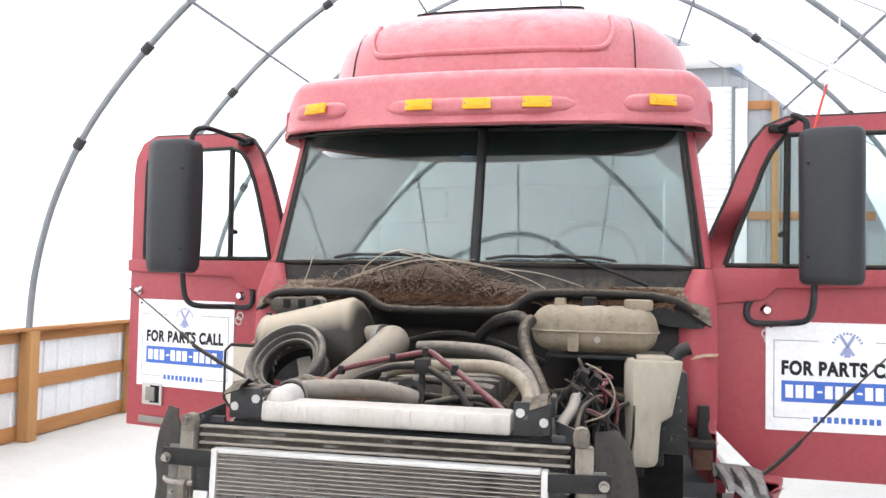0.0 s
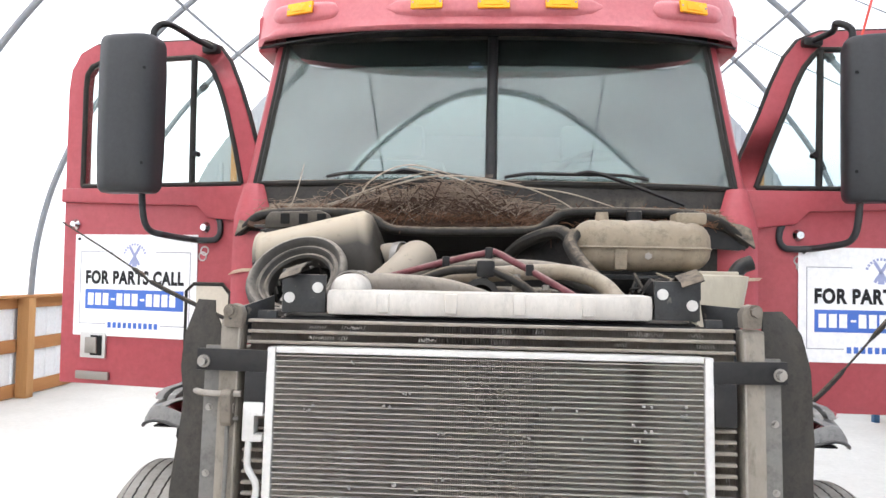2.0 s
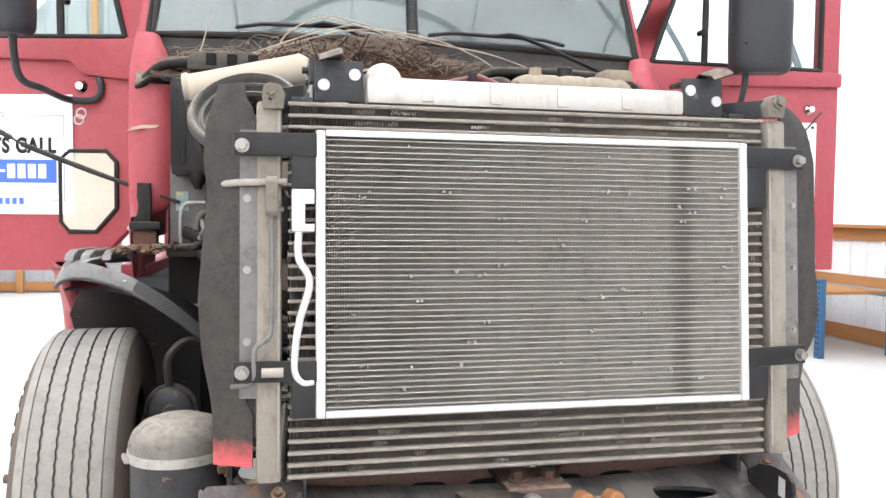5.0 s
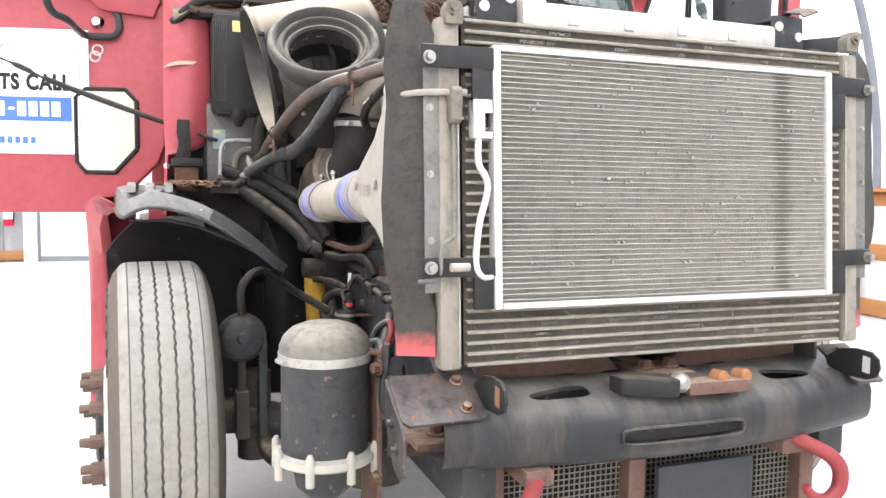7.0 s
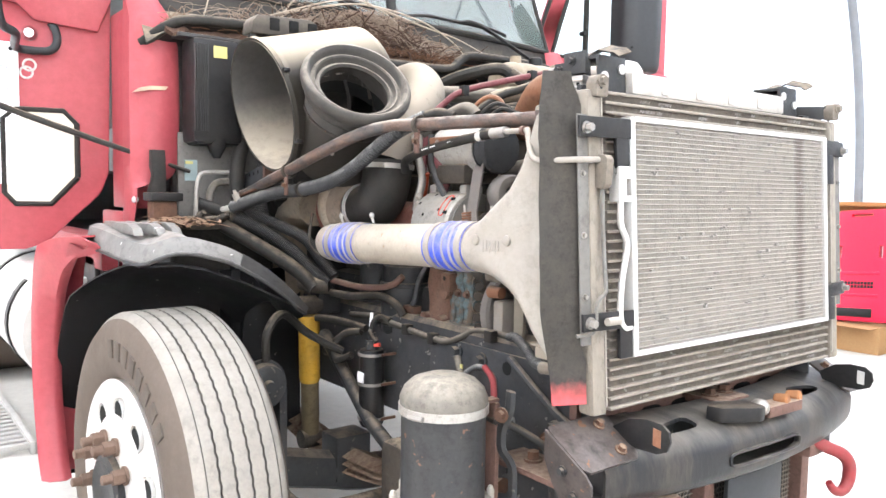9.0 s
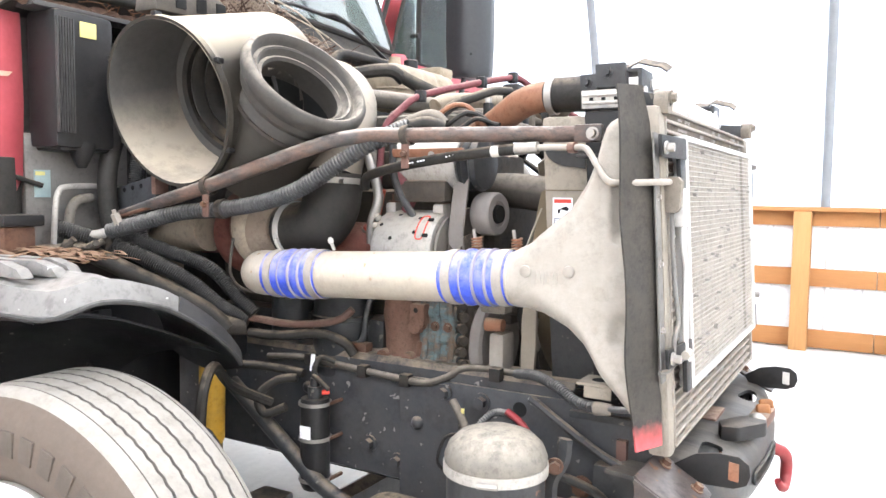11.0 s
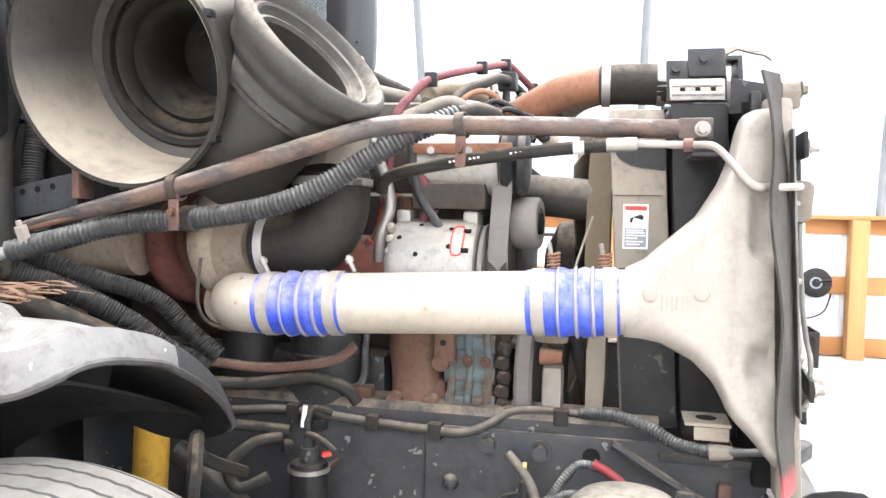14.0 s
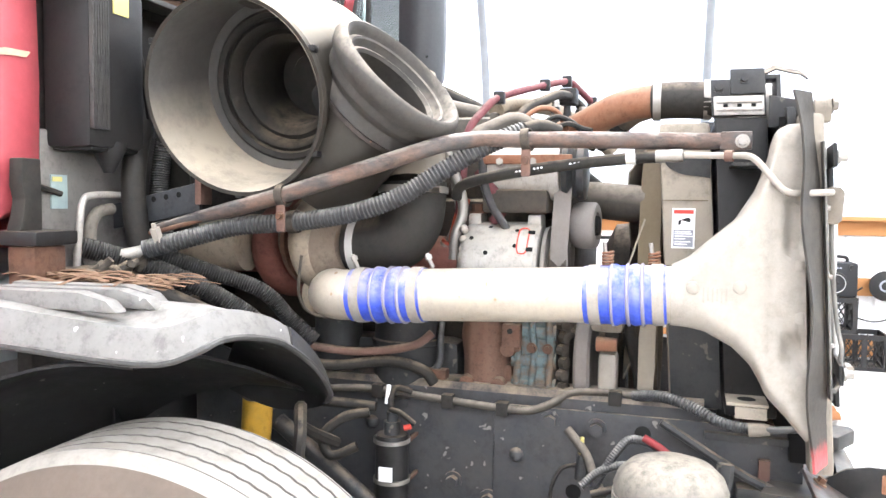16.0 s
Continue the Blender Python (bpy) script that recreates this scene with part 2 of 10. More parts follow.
def glass_material(name, tint, rough=0.0, ior=1.45, haze=0.0):
    m = bpy.data.materials.new(name)
    m.use_nodes = True
    nd, ln = m.node_tree.nodes, m.node_tree.links
    out = nd["Material Output"]
    nd.remove(nd["Principled BSDF"])
    tr, gl, x, fr = nd.new("ShaderNodeBsdfTransparent"), nd.new("ShaderNodeBsdfGlossy"), nd.new("ShaderNodeMixShader"), nd.new("ShaderNodeFresnel")
    tr.inputs[0].default_value = (*tint, 1)
    gl.inputs["Roughness"].default_value = rough
    fr.inputs[0].default_value = ior
    ln.new(fr.outputs[0], x.inputs[0])
    ln.new(tr.outputs[0], x.inputs[1])
    ln.new(gl.outputs[0], x.inputs[2])
    last = x
    if haze:
        df, y = nd.new("ShaderNodeBsdfDiffuse"), nd.new("ShaderNodeMixShader")
        df.inputs[0].default_value = (0.5, 0.57, 0.54, 1)
        nz, mr = nd.new("ShaderNodeTexNoise"), nd.new("ShaderNodeMapRange")
        nz.inputs["Scale"].default_value, nz.inputs["Detail"].default_value = 2.2, 6.0
        mr.inputs["From Min"].default_value, mr.inputs["From Max"].default_value = 0.3, 0.75
        mr.inputs["To Min"].default_value, mr.inputs["To Max"].default_value = haze * 0.6, haze * 1.4
        ln.new(nz.outputs["Fac"], mr.inputs["Value"])
        ln.new(mr.outputs[0], y.inputs[0])
        ln.new(x.outputs[0], y.inputs[1])
        ln.new(df.outputs[0], y.inputs[2])
        last = y
    ln.new(last.outputs[0], out.inputs[0])
    return m


M["fabric"] = fabric_material()
# The haze paints in brightness that the pane would mirror from the white cover.
M["glass"] = glass_material("green_tinted_windscreen", (0.6, 0.74, 0.71), ior=1.95, haze=0.14)
M["tintglass"] = glass_material("dark_tinted_glass_band", (0.12, 0.17, 0.16), ior=1.5, haze=0.02)
M["sideglass"] = glass_material("clear_side_glass", (0.86, 0.92, 0.9), ior=1.22, haze=0.03)


# ---------------------------------------------------------------- mesh helpers
def thing(name, at, label, category, group="", kind=""):
    """An Empty at the base of a thing."""
    ob = new(name)
    ob.location = at
    ob.empty_display_size = 0.1
    return tagged(ob, label, category, group, kind)


def origin(ob):
    """The place of the top-level thing that ob belongs to."""
    while ob.parent:
        ob = ob.parent
    return ob.location


def finish(me, smooth):
    if smooth:
        for p in me.polygons:
            p.use_smooth = True
        me.set_sharp_from_angle(angle=radians(smooth))


def part(name, bm, material, parent=None, label="", smooth=40):
    """Links a bmesh, drawn in world coordinates, as ONE mesh object, under a thing or a part where one is given."""
    bmesh.ops.recalc_face_normals(bm, faces=bm.faces)
    base = origin(parent) if parent else Vector((0, 0, 0))
    if parent:
        for v in bm.verts:
            v.co -= base
    me = bpy.data.meshes.new(name)
    bm.to_mesh(me)
    bm.free()
    finish(me, smooth)
    me.materials.append(M[material] if isinstance(material, str) else material)
    ob = new(name, me)
    if parent:
        ob.parent = parent
    if label:
        ob["label"] = label
    return ob


def carve(ob, cutter):
    """Cuts the closed shape in the bmesh cutter, drawn in world coordinates, out of ob."""
    bmesh.ops.recalc_face_normals(cutter, faces=cutter.faces)
    for v in cutter.verts:
        v.co -= origin(ob)
    me = bpy.data.meshes.new("cutter")
    cutter.to_mesh(me)
    cutter.free()
    tool = new("cutter", me)
    tool.parent = ob.parent
    mod = ob.modifiers.new("openings", "BOOLEAN")
    mod.object, mod.operation, mod.solver = tool, "DIFFERENCE", "EXACT"
    bpy.context.view_layer.update()
    done = bpy.data.meshes.new_from_object(ob.evaluated_get(bpy.context.evaluated_depsgraph_get()))
    ob.modifiers.clear()
    bpy.data.objects.remove(tool)
    ob.data = done


def shared(name, me, m, parent):
    """One more piece on a mesh that others use too, at the pose m in world coordinates."""
    ob = new(name, me)
    ob.parent = parent
    ob.matrix_basis = Matrix.Translation(-origin(parent)) @ m
    return ob


def box(bm, lo, hi, bevel=0.0, m=None):
    """A box between two corners, with bevelled edges, added to bm."""
    b = bmesh.new()
    bmesh.ops.create_cube(b, size=1)
    lo, hi = Vector(lo), Vector(hi)
    for v in b.verts:
        v.co = Vector([lo[i] + (v.co[i] + 0.5) * (hi[i] - lo[i]) for i in range(3)])
    if bevel:
        bmesh.ops.bevel(b, geom=list(b.edges), offset=bevel, segments=2, affect="EDGES", profile=0.6)
    join(bm, b, m)
    return bm


def join(bm, b, m=None):
    if m is not None:
        b.transform(m)
    off = [bm.verts.new(v.co) for v in b.verts]
    b.verts.index_update()
    for f in b.faces:
        try:
            bm.faces.new([off[v.index] for v in f.verts])
        except ValueError:
            pass
    b.free()
    return bm


def B(*args, **kw):
    return box(bmesh.new(), *args, **kw)


def spline(pts, n=8):
    """Points along a smooth line through pts."""
    pts = [Vector(p) for p in pts]
    if len(pts) < 3:
        return pts
    out = []
    for i in range(len(pts) - 1):
        p0, p1, p2, p3 = pts[max(i - 1, 0)], pts[i], pts[i + 1], pts[min(i + 2, len(pts) - 1)]
        for k in range(n):
            t = k / n
            out.append(0.5 * (2 * p1 + (p2 - p0) * t + (2 * p0 - 5 * p1 + 4 * p2 - p3) * t * t + (3 * p1 - p0 - 3 * p2 + p3) * t ** 3))
    out.append(pts[-1])
    return out


def tube(bm, pts, r, seg=12, n=8, smooth=True, cap=True, flat=1.0):
    """A tube along pts. r: a radius, or a function of the share of the way."""
    path = spline(pts, n) if smooth else [Vector(p) for p in pts]
    up = Vector((0, 0, 1))
    d0 = (path[1] - path[0]).normalized()
    if abs(d0.dot(up)) > 0.9:
        up = Vector((1, 0, 0))
    side = d0.cross(up).normalized()
    rings, total = [], len(path) - 1
    for i, p in enumerate(path):
        d = (path[min(i + 1, total)] - path[max(i - 1, 0)]).normalized()
        side = (side - d * side.dot(d)).normalized()
        top = side.cross(d)
        rad = r(i / total) if callable(r) else r
        rings.append([bm.verts.new(p + (side * math.cos(a) + top * math.sin(a) * flat) * rad) for a in (2 * math.pi * k / seg for k in range(seg))])
    for a, b in zip(rings, rings[1:]):
        for k in range(seg):
            bm.faces.new((a[k], a[(k + 1) % seg], b[(k + 1) % seg], b[k]))
    if cap:
        bm.faces.new(rings[0])
        bm.faces.new(rings[-1])
    return bm


def T(*args, **kw):
    return tube(bmesh.new(), *args, **kw)


def hose(pts, r, pitch=0.008, deep=0.12, seg=10):
    """A corrugated hose: rings of two radii by turns along a smooth line."""
    path = spline(pts, 24)
    dist = [0.0]
    for a, b in zip(path, path[1:]):
        dist.append(dist[-1] + (b - a).length)
    steps = int(dist[-1] / (pitch / 4))
    pos, j = [], 0
    for i in range(steps + 1):
        s = dist[-1] * i / steps
        while j < len(dist) - 2 and dist[j + 1] < s:
            j += 1
        u = (s - dist[j]) / max(dist[j + 1] - dist[j], 1e-9)
        pos.append(path[j].lerp(path[j + 1], u))
    count = len(pos) - 1
    return tube(bmesh.new(), pos, lambda u: r * (1 - deep * (1 if round(u * count) % 4 in (2, 3) else 0)), seg=seg, smooth=False)


def lathe(profile, at, axis=(1, 0, 0), seg=32, close=False):
    """A turned body: profile holds (along the axis, radius)."""
    bm = bmesh.new()
    axis = Vector(axis).normalized()
    u = axis.orthogonal().normalized()
    if abs(axis.z) < 0.9:
        u = (Vector((0, 0, 1)) - axis * axis.z).normalized()
    w = axis.cross(u)
    at = Vector(at)
    rings = []
    for s, r in profile:
        rings.append([bm.verts.new(at + axis * s + (u * math.cos(a) + w * math.sin(a)) * max(r, 1e-4)) for a in (2 * math.pi * k / seg for k in range(seg))])
    pairs = list(zip(rings, rings[1:])) + ([(rings[-1], rings[0])] if close else [])
    for a, b in pairs:
        for k in range(seg):
            bm.faces.new((a[k], a[(k + 1) % seg], b[(k + 1) % seg], b[k]))
    return bm


def prism(outline, depth, m=None, bevel=0.0):
    """A plate: the outline in x and y, from z = 0 to depth, put in place by m."""
    b = bmesh.new()
    vs = [b.verts.new((x, y, 0)) for x, y in outline]
    f = b.faces.new(vs)
    r = bmesh.ops.extrude_face_region(b, geom=[f])
    for v in r["geom"]:
        if isinstance(v, bmesh.types.BMVert):
            v.co.z += depth
    if bevel:
        bmesh.ops.bevel(b, geom=[e for e in b.edges], offset=bevel, segments=2, affect="EDGES", profile=0.6)
    if m is not None:
        b.transform(m)
    return b


def basis(o, u, v):
    """The pose whose x axis is u, y axis near v, at o."""
    u = Vector(u).normalized()
    w = u.cross(Vector(v)).normalized()
    v = w.cross(u)
    m = Matrix((u, v, w)).transposed().to_4x4()
    m.translation = Vector(o)
    return m


def grid(rows, thick=0.0):
    """A surface through rows of points, made solid by thick."""
    bm = bmesh.new()
    vs = [[bm.verts.new(p) for p in row] for row in rows]
    for a, b in zip(vs, vs[1:]):
        for k in range(len(a) - 1):
            bm.faces.new((a[k], a[k + 1], b[k + 1], b[k]))
    if thick:
        bmesh.ops.recalc_face_normals(bm, faces=bm.faces)
        bmesh.ops.solidify(bm, geom=list(bm.faces), thickness=thick)
    return bm


def bolt(name, at, axis, r, h, parent, material="steel"):
    """A hexagon head on a washer."""
    bm = lathe([(0, r * 1.5), (h * 0.25, r * 1.5), (h * 0.25, r)], at, axis, 12)
    join(bm, lathe([(h * 0.2, 0), (h * 0.2, r), (h, r), (h, 0)], at, axis, 6))
    return part(name, bm, material, parent, smooth=0)


# ---------------------------------------------------------------- the shed
WR, WL, BACK, FRONT, HIGH = 5.25, -5.5, 11.5, -12.0, 1.2
ARCH = [(5.5, 1.2), (5.45, 1.8), (5.28, 2.5), (4.97, 3.2), (4.6, 3.75), (4.2, 4.22), (3.7, 4.72), (2.9, 5.35), (2.0, 5.88), (1.0, 6.28), (0.0, 6.45)]


def arch_line(shrink=0.0):
    """The section of the roof, from the foot at the left wall over the ridge to the right wall."""
    mid, half = (WR + WL) / 2, (WR - WL) / 2
    k = (half - shrink) / 5.5
    side = [(x * k, z - shrink * max(0.0, (z - 1.2) / 5.2)) for x, z in ARCH]
    line = [(mid - x, z) for x, z in side] + [(mid + x, z) for x, z in side[-2::-1]]
    return line


def build_shed():
    bm = bmesh.new()
    for i in range(8):
        for j in range(14):
            x0, y0 = -8 + i * 2, -13 + j * 2
            box(bm, (x0, y0, -0.15), (x0 + 2, y0 + 2, 0.0))
    bmesh.ops.remove_doubles(bm, verts=bm.verts, dist=0.001)
    tagged(part("floor", bm, "concrete", None, smooth=0), "pale worn concrete slab floor with faint stains", "floor", kind="structure")

    line = [Vector((x, 0, z)) for x, z in arch_line(-0.03)]
    line = spline(line, 4)
    rows = [[(p.x, y + 0.042 * p.x, p.z) for p in line] for y in (FRONT, -8, -3, 1, 5, 9, BACK + 0.3)]
    tagged(part("ceiling", grid(rows), "fabric", None, smooth=80), "white translucent fabric cover over steel hoops", "roof", kind="structure")

    gable = [(x, z) for x, z in [(p.x, p.z) for p in line]]
    gable = [(WL - 0.02, 0.0)] + gable + [(WR + 0.02, 0.0)]
    # Unseen end behind the camera, added as a bright surface for light and reflections.
    tagged(part("wall_front", prism(gable, 0.05, basis((0, FRONT, 0), (1, 0, 0), (0, 0, 1))), "fabric", None, smooth=0), "unseen white fabric gable end, added to close the shed", "wall", kind="structure")

    hoop_line = [(x, z) for x, z in arch_line(0.04)]
    for k in range(-9, 4):
        y = 5.73 + 1.95 * k
        if y > BACK - 0.1 or y < FRONT + 0.2:
            continue
        h = thing("hoop", (0, y, 1.2), "galvanised steel roof hoop standing on the timber wall", "roof hoop", "hoops under the cover")
        part("tube", T([(x, y + 0.042 * x, z) for x, z in hoop_line], 0.036, seg=10, n=5), "galv", h)
        for q in (3, 5, 7, 9, 11, 13, 15, 17):
            x, z = hoop_line[q]
            x2, z2 = hoop_line[q + 1]
            d = Vector((x2 - x, 0, z2 - z)).normalized()
            part("clamp", lathe([(-0.06, 0.038), (-0.06, 0.053), (0.06, 0.053), (0.06, 0.038)], (x, y + 0.042 * x, z), d, 10), "frame", h)
    for n, q in enumerate((6, 8, 10, 12, 14)):
        x, z = arch_line(0.09)[q]
        p = tagged(part("purlin", T([(x, FRONT + 0.2, z), (x, BACK - 0.1, z)], 0.02, seg=8, smooth=False), "galv"), "thin galvanised purlin tube tied across the hoops", "purlin", "purlins", "structure")
    for y0, sgn in ((5.73, 1), (7.68, 1), (9.63, 1)):
        q0, q1 = (16, 12)
        a, b = arch_line(0.1)[q0], arch_line(0.1)[q1]
        tagged(part("brace_cable", T([(a[0], y0 + 0.05, a[1]), (b[0], y0 + 1.85, b[1])], 0.008, seg=6, smooth=False), "galv"), "thin diagonal wind brace between roof hoops", "brace", "braces", "structure")

    # knee walls of ribbed sheet on timber
    for side, wx, inward, posts in (("wall_right", WR, -1, (-11.4, -9.45, -7.5, -5.55, -3.6, -1.69, 0.26, 4.26, 6.2, 8.15, 10.1)), ("wall_left", WL, 1, (-11.9, -10.0, -8.1, -6.1, -4.2, -2.3, -0.35, 1.6, 3.55, 5.5, 7.35, 9.3, 11.2))):
        w = thing(side, (wx, 2.0, 0), "low white ribbed sheet wall with brown timber rails and posts", "wall", kind="structure")

        def slab(name, y0, y1, z0, z1, d0, d1, material, bev=0.004):
            a, b = wx + inward * d0, wx + inward * d1
            part(name, B((min(a, b), y0, z0), (max(a, b), y1, z1), bevel=bev), material, w)
        for k in range(25):
            y0 = FRONT + k * 0.93
            prof = []
            for r in range(4):
                s = y0 + r * 0.2325
                prof += [(s, 0.0), (s + 0.17, 0.0), (s + 0.182, -0.016), (s + 0.212, -0.016), (s + 0.2325, 0.0)]
            rows = [[(wx - inward * (0.055 + d), y, z) for y, d in prof] for z in (0.0, HIGH)]
            part("panel", grid(rows, 0.002), "sheet", w, smooth=0)
        for k in range(6):
            y0, y1 = FRONT + k * 3.9, FRONT + (k + 1) * 3.9 - 0.004
            slab("rail", y0, y1, 1.045, 1.168, -0.05, -0.012, "timber")
            slab("top_plate", y0, y1, 1.17, 1.205, -0.06, 0.1, "timber")
            slab("rail", y0, y1, 0.535, 0.685, -0.05, -0.012, "timber")
            slab("rail", y0, y1, 0.012, 0.165, -0.05, -0.012, "timber")
        for y in posts:
            slab("post", y - 0.068, y + 0.068, 0.002, 1.168, -0.01, 0.13, "timber_up", 0.006)
        part("cladding", B((wx - inward * 0.1 - 0.01, FRONT, 0), (wx - inward * 0.1 + 0.01, BACK, HIGH)), "sheet", w, smooth=0)

    # end wall with the rolling door
    w = thing("wall_back", (0, BACK, 0), "tall white ribbed sheet end wall with timber girts", "wall", kind="structure")
    zs = {round(p.x, 3): p.z for p in line}
    xs = [p.x for p in line]

    def top_at(x):
        for a, b in zip(line, line[1:]):
            if a.x <= x <= b.x:
                return a.z + (b.z - a.z) * (x - a.x) / max(b.x - a.x, 1e-6)
        return 1.2
    x = WL
    while x < WR:
        x1 = min(x + 0.3, WR)
        if x1 < -2.68 or x > 2.6:
            z0 = 0.0
        else:
            z0 = 5.0
        z1 = min(top_at(x), top_at(x1)) - 0.02
        prof = [(x, 0), (x + 0.2, 0), (x + 0.22, -0.02), (x + 0.27, -0.02), (x1, 0)]
        part("panel", grid([[(a, BACK + d, z) for a, d in prof] for z in (z0, z1)], 0.003), "greysheet", w, smooth=0)
        x = x1
    part("cladding", prism(gable, 0.03, basis((0, BACK + 0.12, 0), (1, 0, 0), (0, 0, 1))), "greysheet", w, smooth=0)
    for z in (0.1, 1.2, 2.93, 4.74):
        for a, b in ((WL + 0.1, -2.9), (2.85, WR - 0.1)):
            r = 0.0
            while top_at(b) < z + 0.15 and b > a:
                b -= 0.05
            while top_at(a) < z + 0.15 and a < b:
                a += 0.05
            if b - a > 0.2:
                part("girt", B((a, BACK - 0.055, z - 0.07), (b, BACK - 0.022, z + 0.07), bevel=0.004), "timber", w)
    for xx in (-4.4, -3.3, 3.3, 4.4):
        part("stud", B((xx - 0.05, BACK - 0.1, 0.0), (xx + 0.05, BACK - 0.056, top_at(xx) - 0.15), bevel=0.004), "timber_up", w)
    for xx in (-2.83, 2.78):
        part("door_post", B((xx - 0.09, BACK - 0.13, 0.0), (xx + 0.09, BACK - 0.02, 5.0), bevel=0.005), "white", w)
    d = thing("door_1", (0, BACK, 0), "closed white steel rolling shutter door", "door", kind="structure")
    for k in range(50):
        z = 0.06 + k * 0.1
        prof = [(-0.012, 0.0), (-0.028, 0.02), (-0.028, 0.07), (-0.012, 0.098)]
        part("slat", grid([[(xx, BACK - 0.01 + dy, z + dz) for dy, dz in prof] for xx in (-2.72, 2.66)], 0.002), "white", d, smooth=30)
    part("bottom_bar", B((-2.72, BACK - 0.06, 0.0), (2.66, BACK - 0.0, 0.07), bevel=0.006), "galv", d)
    part("drum_cover", lathe([(-2.85, 0.0), (-2.85, 0.18), (2.76, 0.18), (2.76, 0.0)], (0, BACK - 0.2, 5.52), (1, 0, 0), 20), "white", d)
    part("guide", B((-2.78, BACK - 0.075, 0), (-2.7, BACK - 0.03, 5.05), bevel=0.004), "galv", d)
    part("guide", B((2.64, BACK - 0.075, 0), (2.72, BACK - 0.03, 5.05), bevel=0.004), "galv", d)


build_shed()

# ---------------------------------------------------------------- the truck
truck = thing("truck", (0, 1.5, 0), "red road tractor without its hood, engine bay bare, doors open", "truck")
LEAN_K = 0.064


def F(x, d, z):
    """A place in the cooling stack, which leans back a little: d metres behind the condenser's face."""
    return (x, d + LEAN_K * (z - 1.4), z)


def FB(lo, hi, bevel=0.0):
    bm = B(lo, hi, bevel=bevel)
    for v in bm.verts:
        v.co.y += LEAN_K * (v.co.z - 1.4)
    return bm


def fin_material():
    """Dirty fins with a darker upright band."""
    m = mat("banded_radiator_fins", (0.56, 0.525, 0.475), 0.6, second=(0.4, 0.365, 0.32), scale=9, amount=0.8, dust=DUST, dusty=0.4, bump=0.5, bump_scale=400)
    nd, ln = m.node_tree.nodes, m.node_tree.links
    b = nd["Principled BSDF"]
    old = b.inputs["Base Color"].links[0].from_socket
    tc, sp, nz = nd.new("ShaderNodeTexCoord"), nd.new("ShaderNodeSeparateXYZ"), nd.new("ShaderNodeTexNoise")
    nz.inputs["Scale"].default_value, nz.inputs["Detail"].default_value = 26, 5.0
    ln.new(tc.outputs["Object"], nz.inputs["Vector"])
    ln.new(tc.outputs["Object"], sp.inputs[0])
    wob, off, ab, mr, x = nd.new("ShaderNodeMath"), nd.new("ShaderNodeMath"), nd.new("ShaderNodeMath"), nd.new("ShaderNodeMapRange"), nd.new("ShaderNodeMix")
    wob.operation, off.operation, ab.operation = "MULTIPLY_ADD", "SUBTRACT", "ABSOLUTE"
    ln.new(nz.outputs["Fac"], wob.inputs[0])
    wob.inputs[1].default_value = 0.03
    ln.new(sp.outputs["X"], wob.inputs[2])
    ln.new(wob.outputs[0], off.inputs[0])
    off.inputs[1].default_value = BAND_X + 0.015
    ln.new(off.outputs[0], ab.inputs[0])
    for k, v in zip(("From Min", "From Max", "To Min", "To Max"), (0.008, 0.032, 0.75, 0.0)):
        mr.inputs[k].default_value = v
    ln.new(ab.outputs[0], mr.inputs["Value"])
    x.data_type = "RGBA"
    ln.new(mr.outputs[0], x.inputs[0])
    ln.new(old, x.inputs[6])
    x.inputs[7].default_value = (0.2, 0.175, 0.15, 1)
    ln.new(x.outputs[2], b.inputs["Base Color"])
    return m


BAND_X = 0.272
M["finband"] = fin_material()


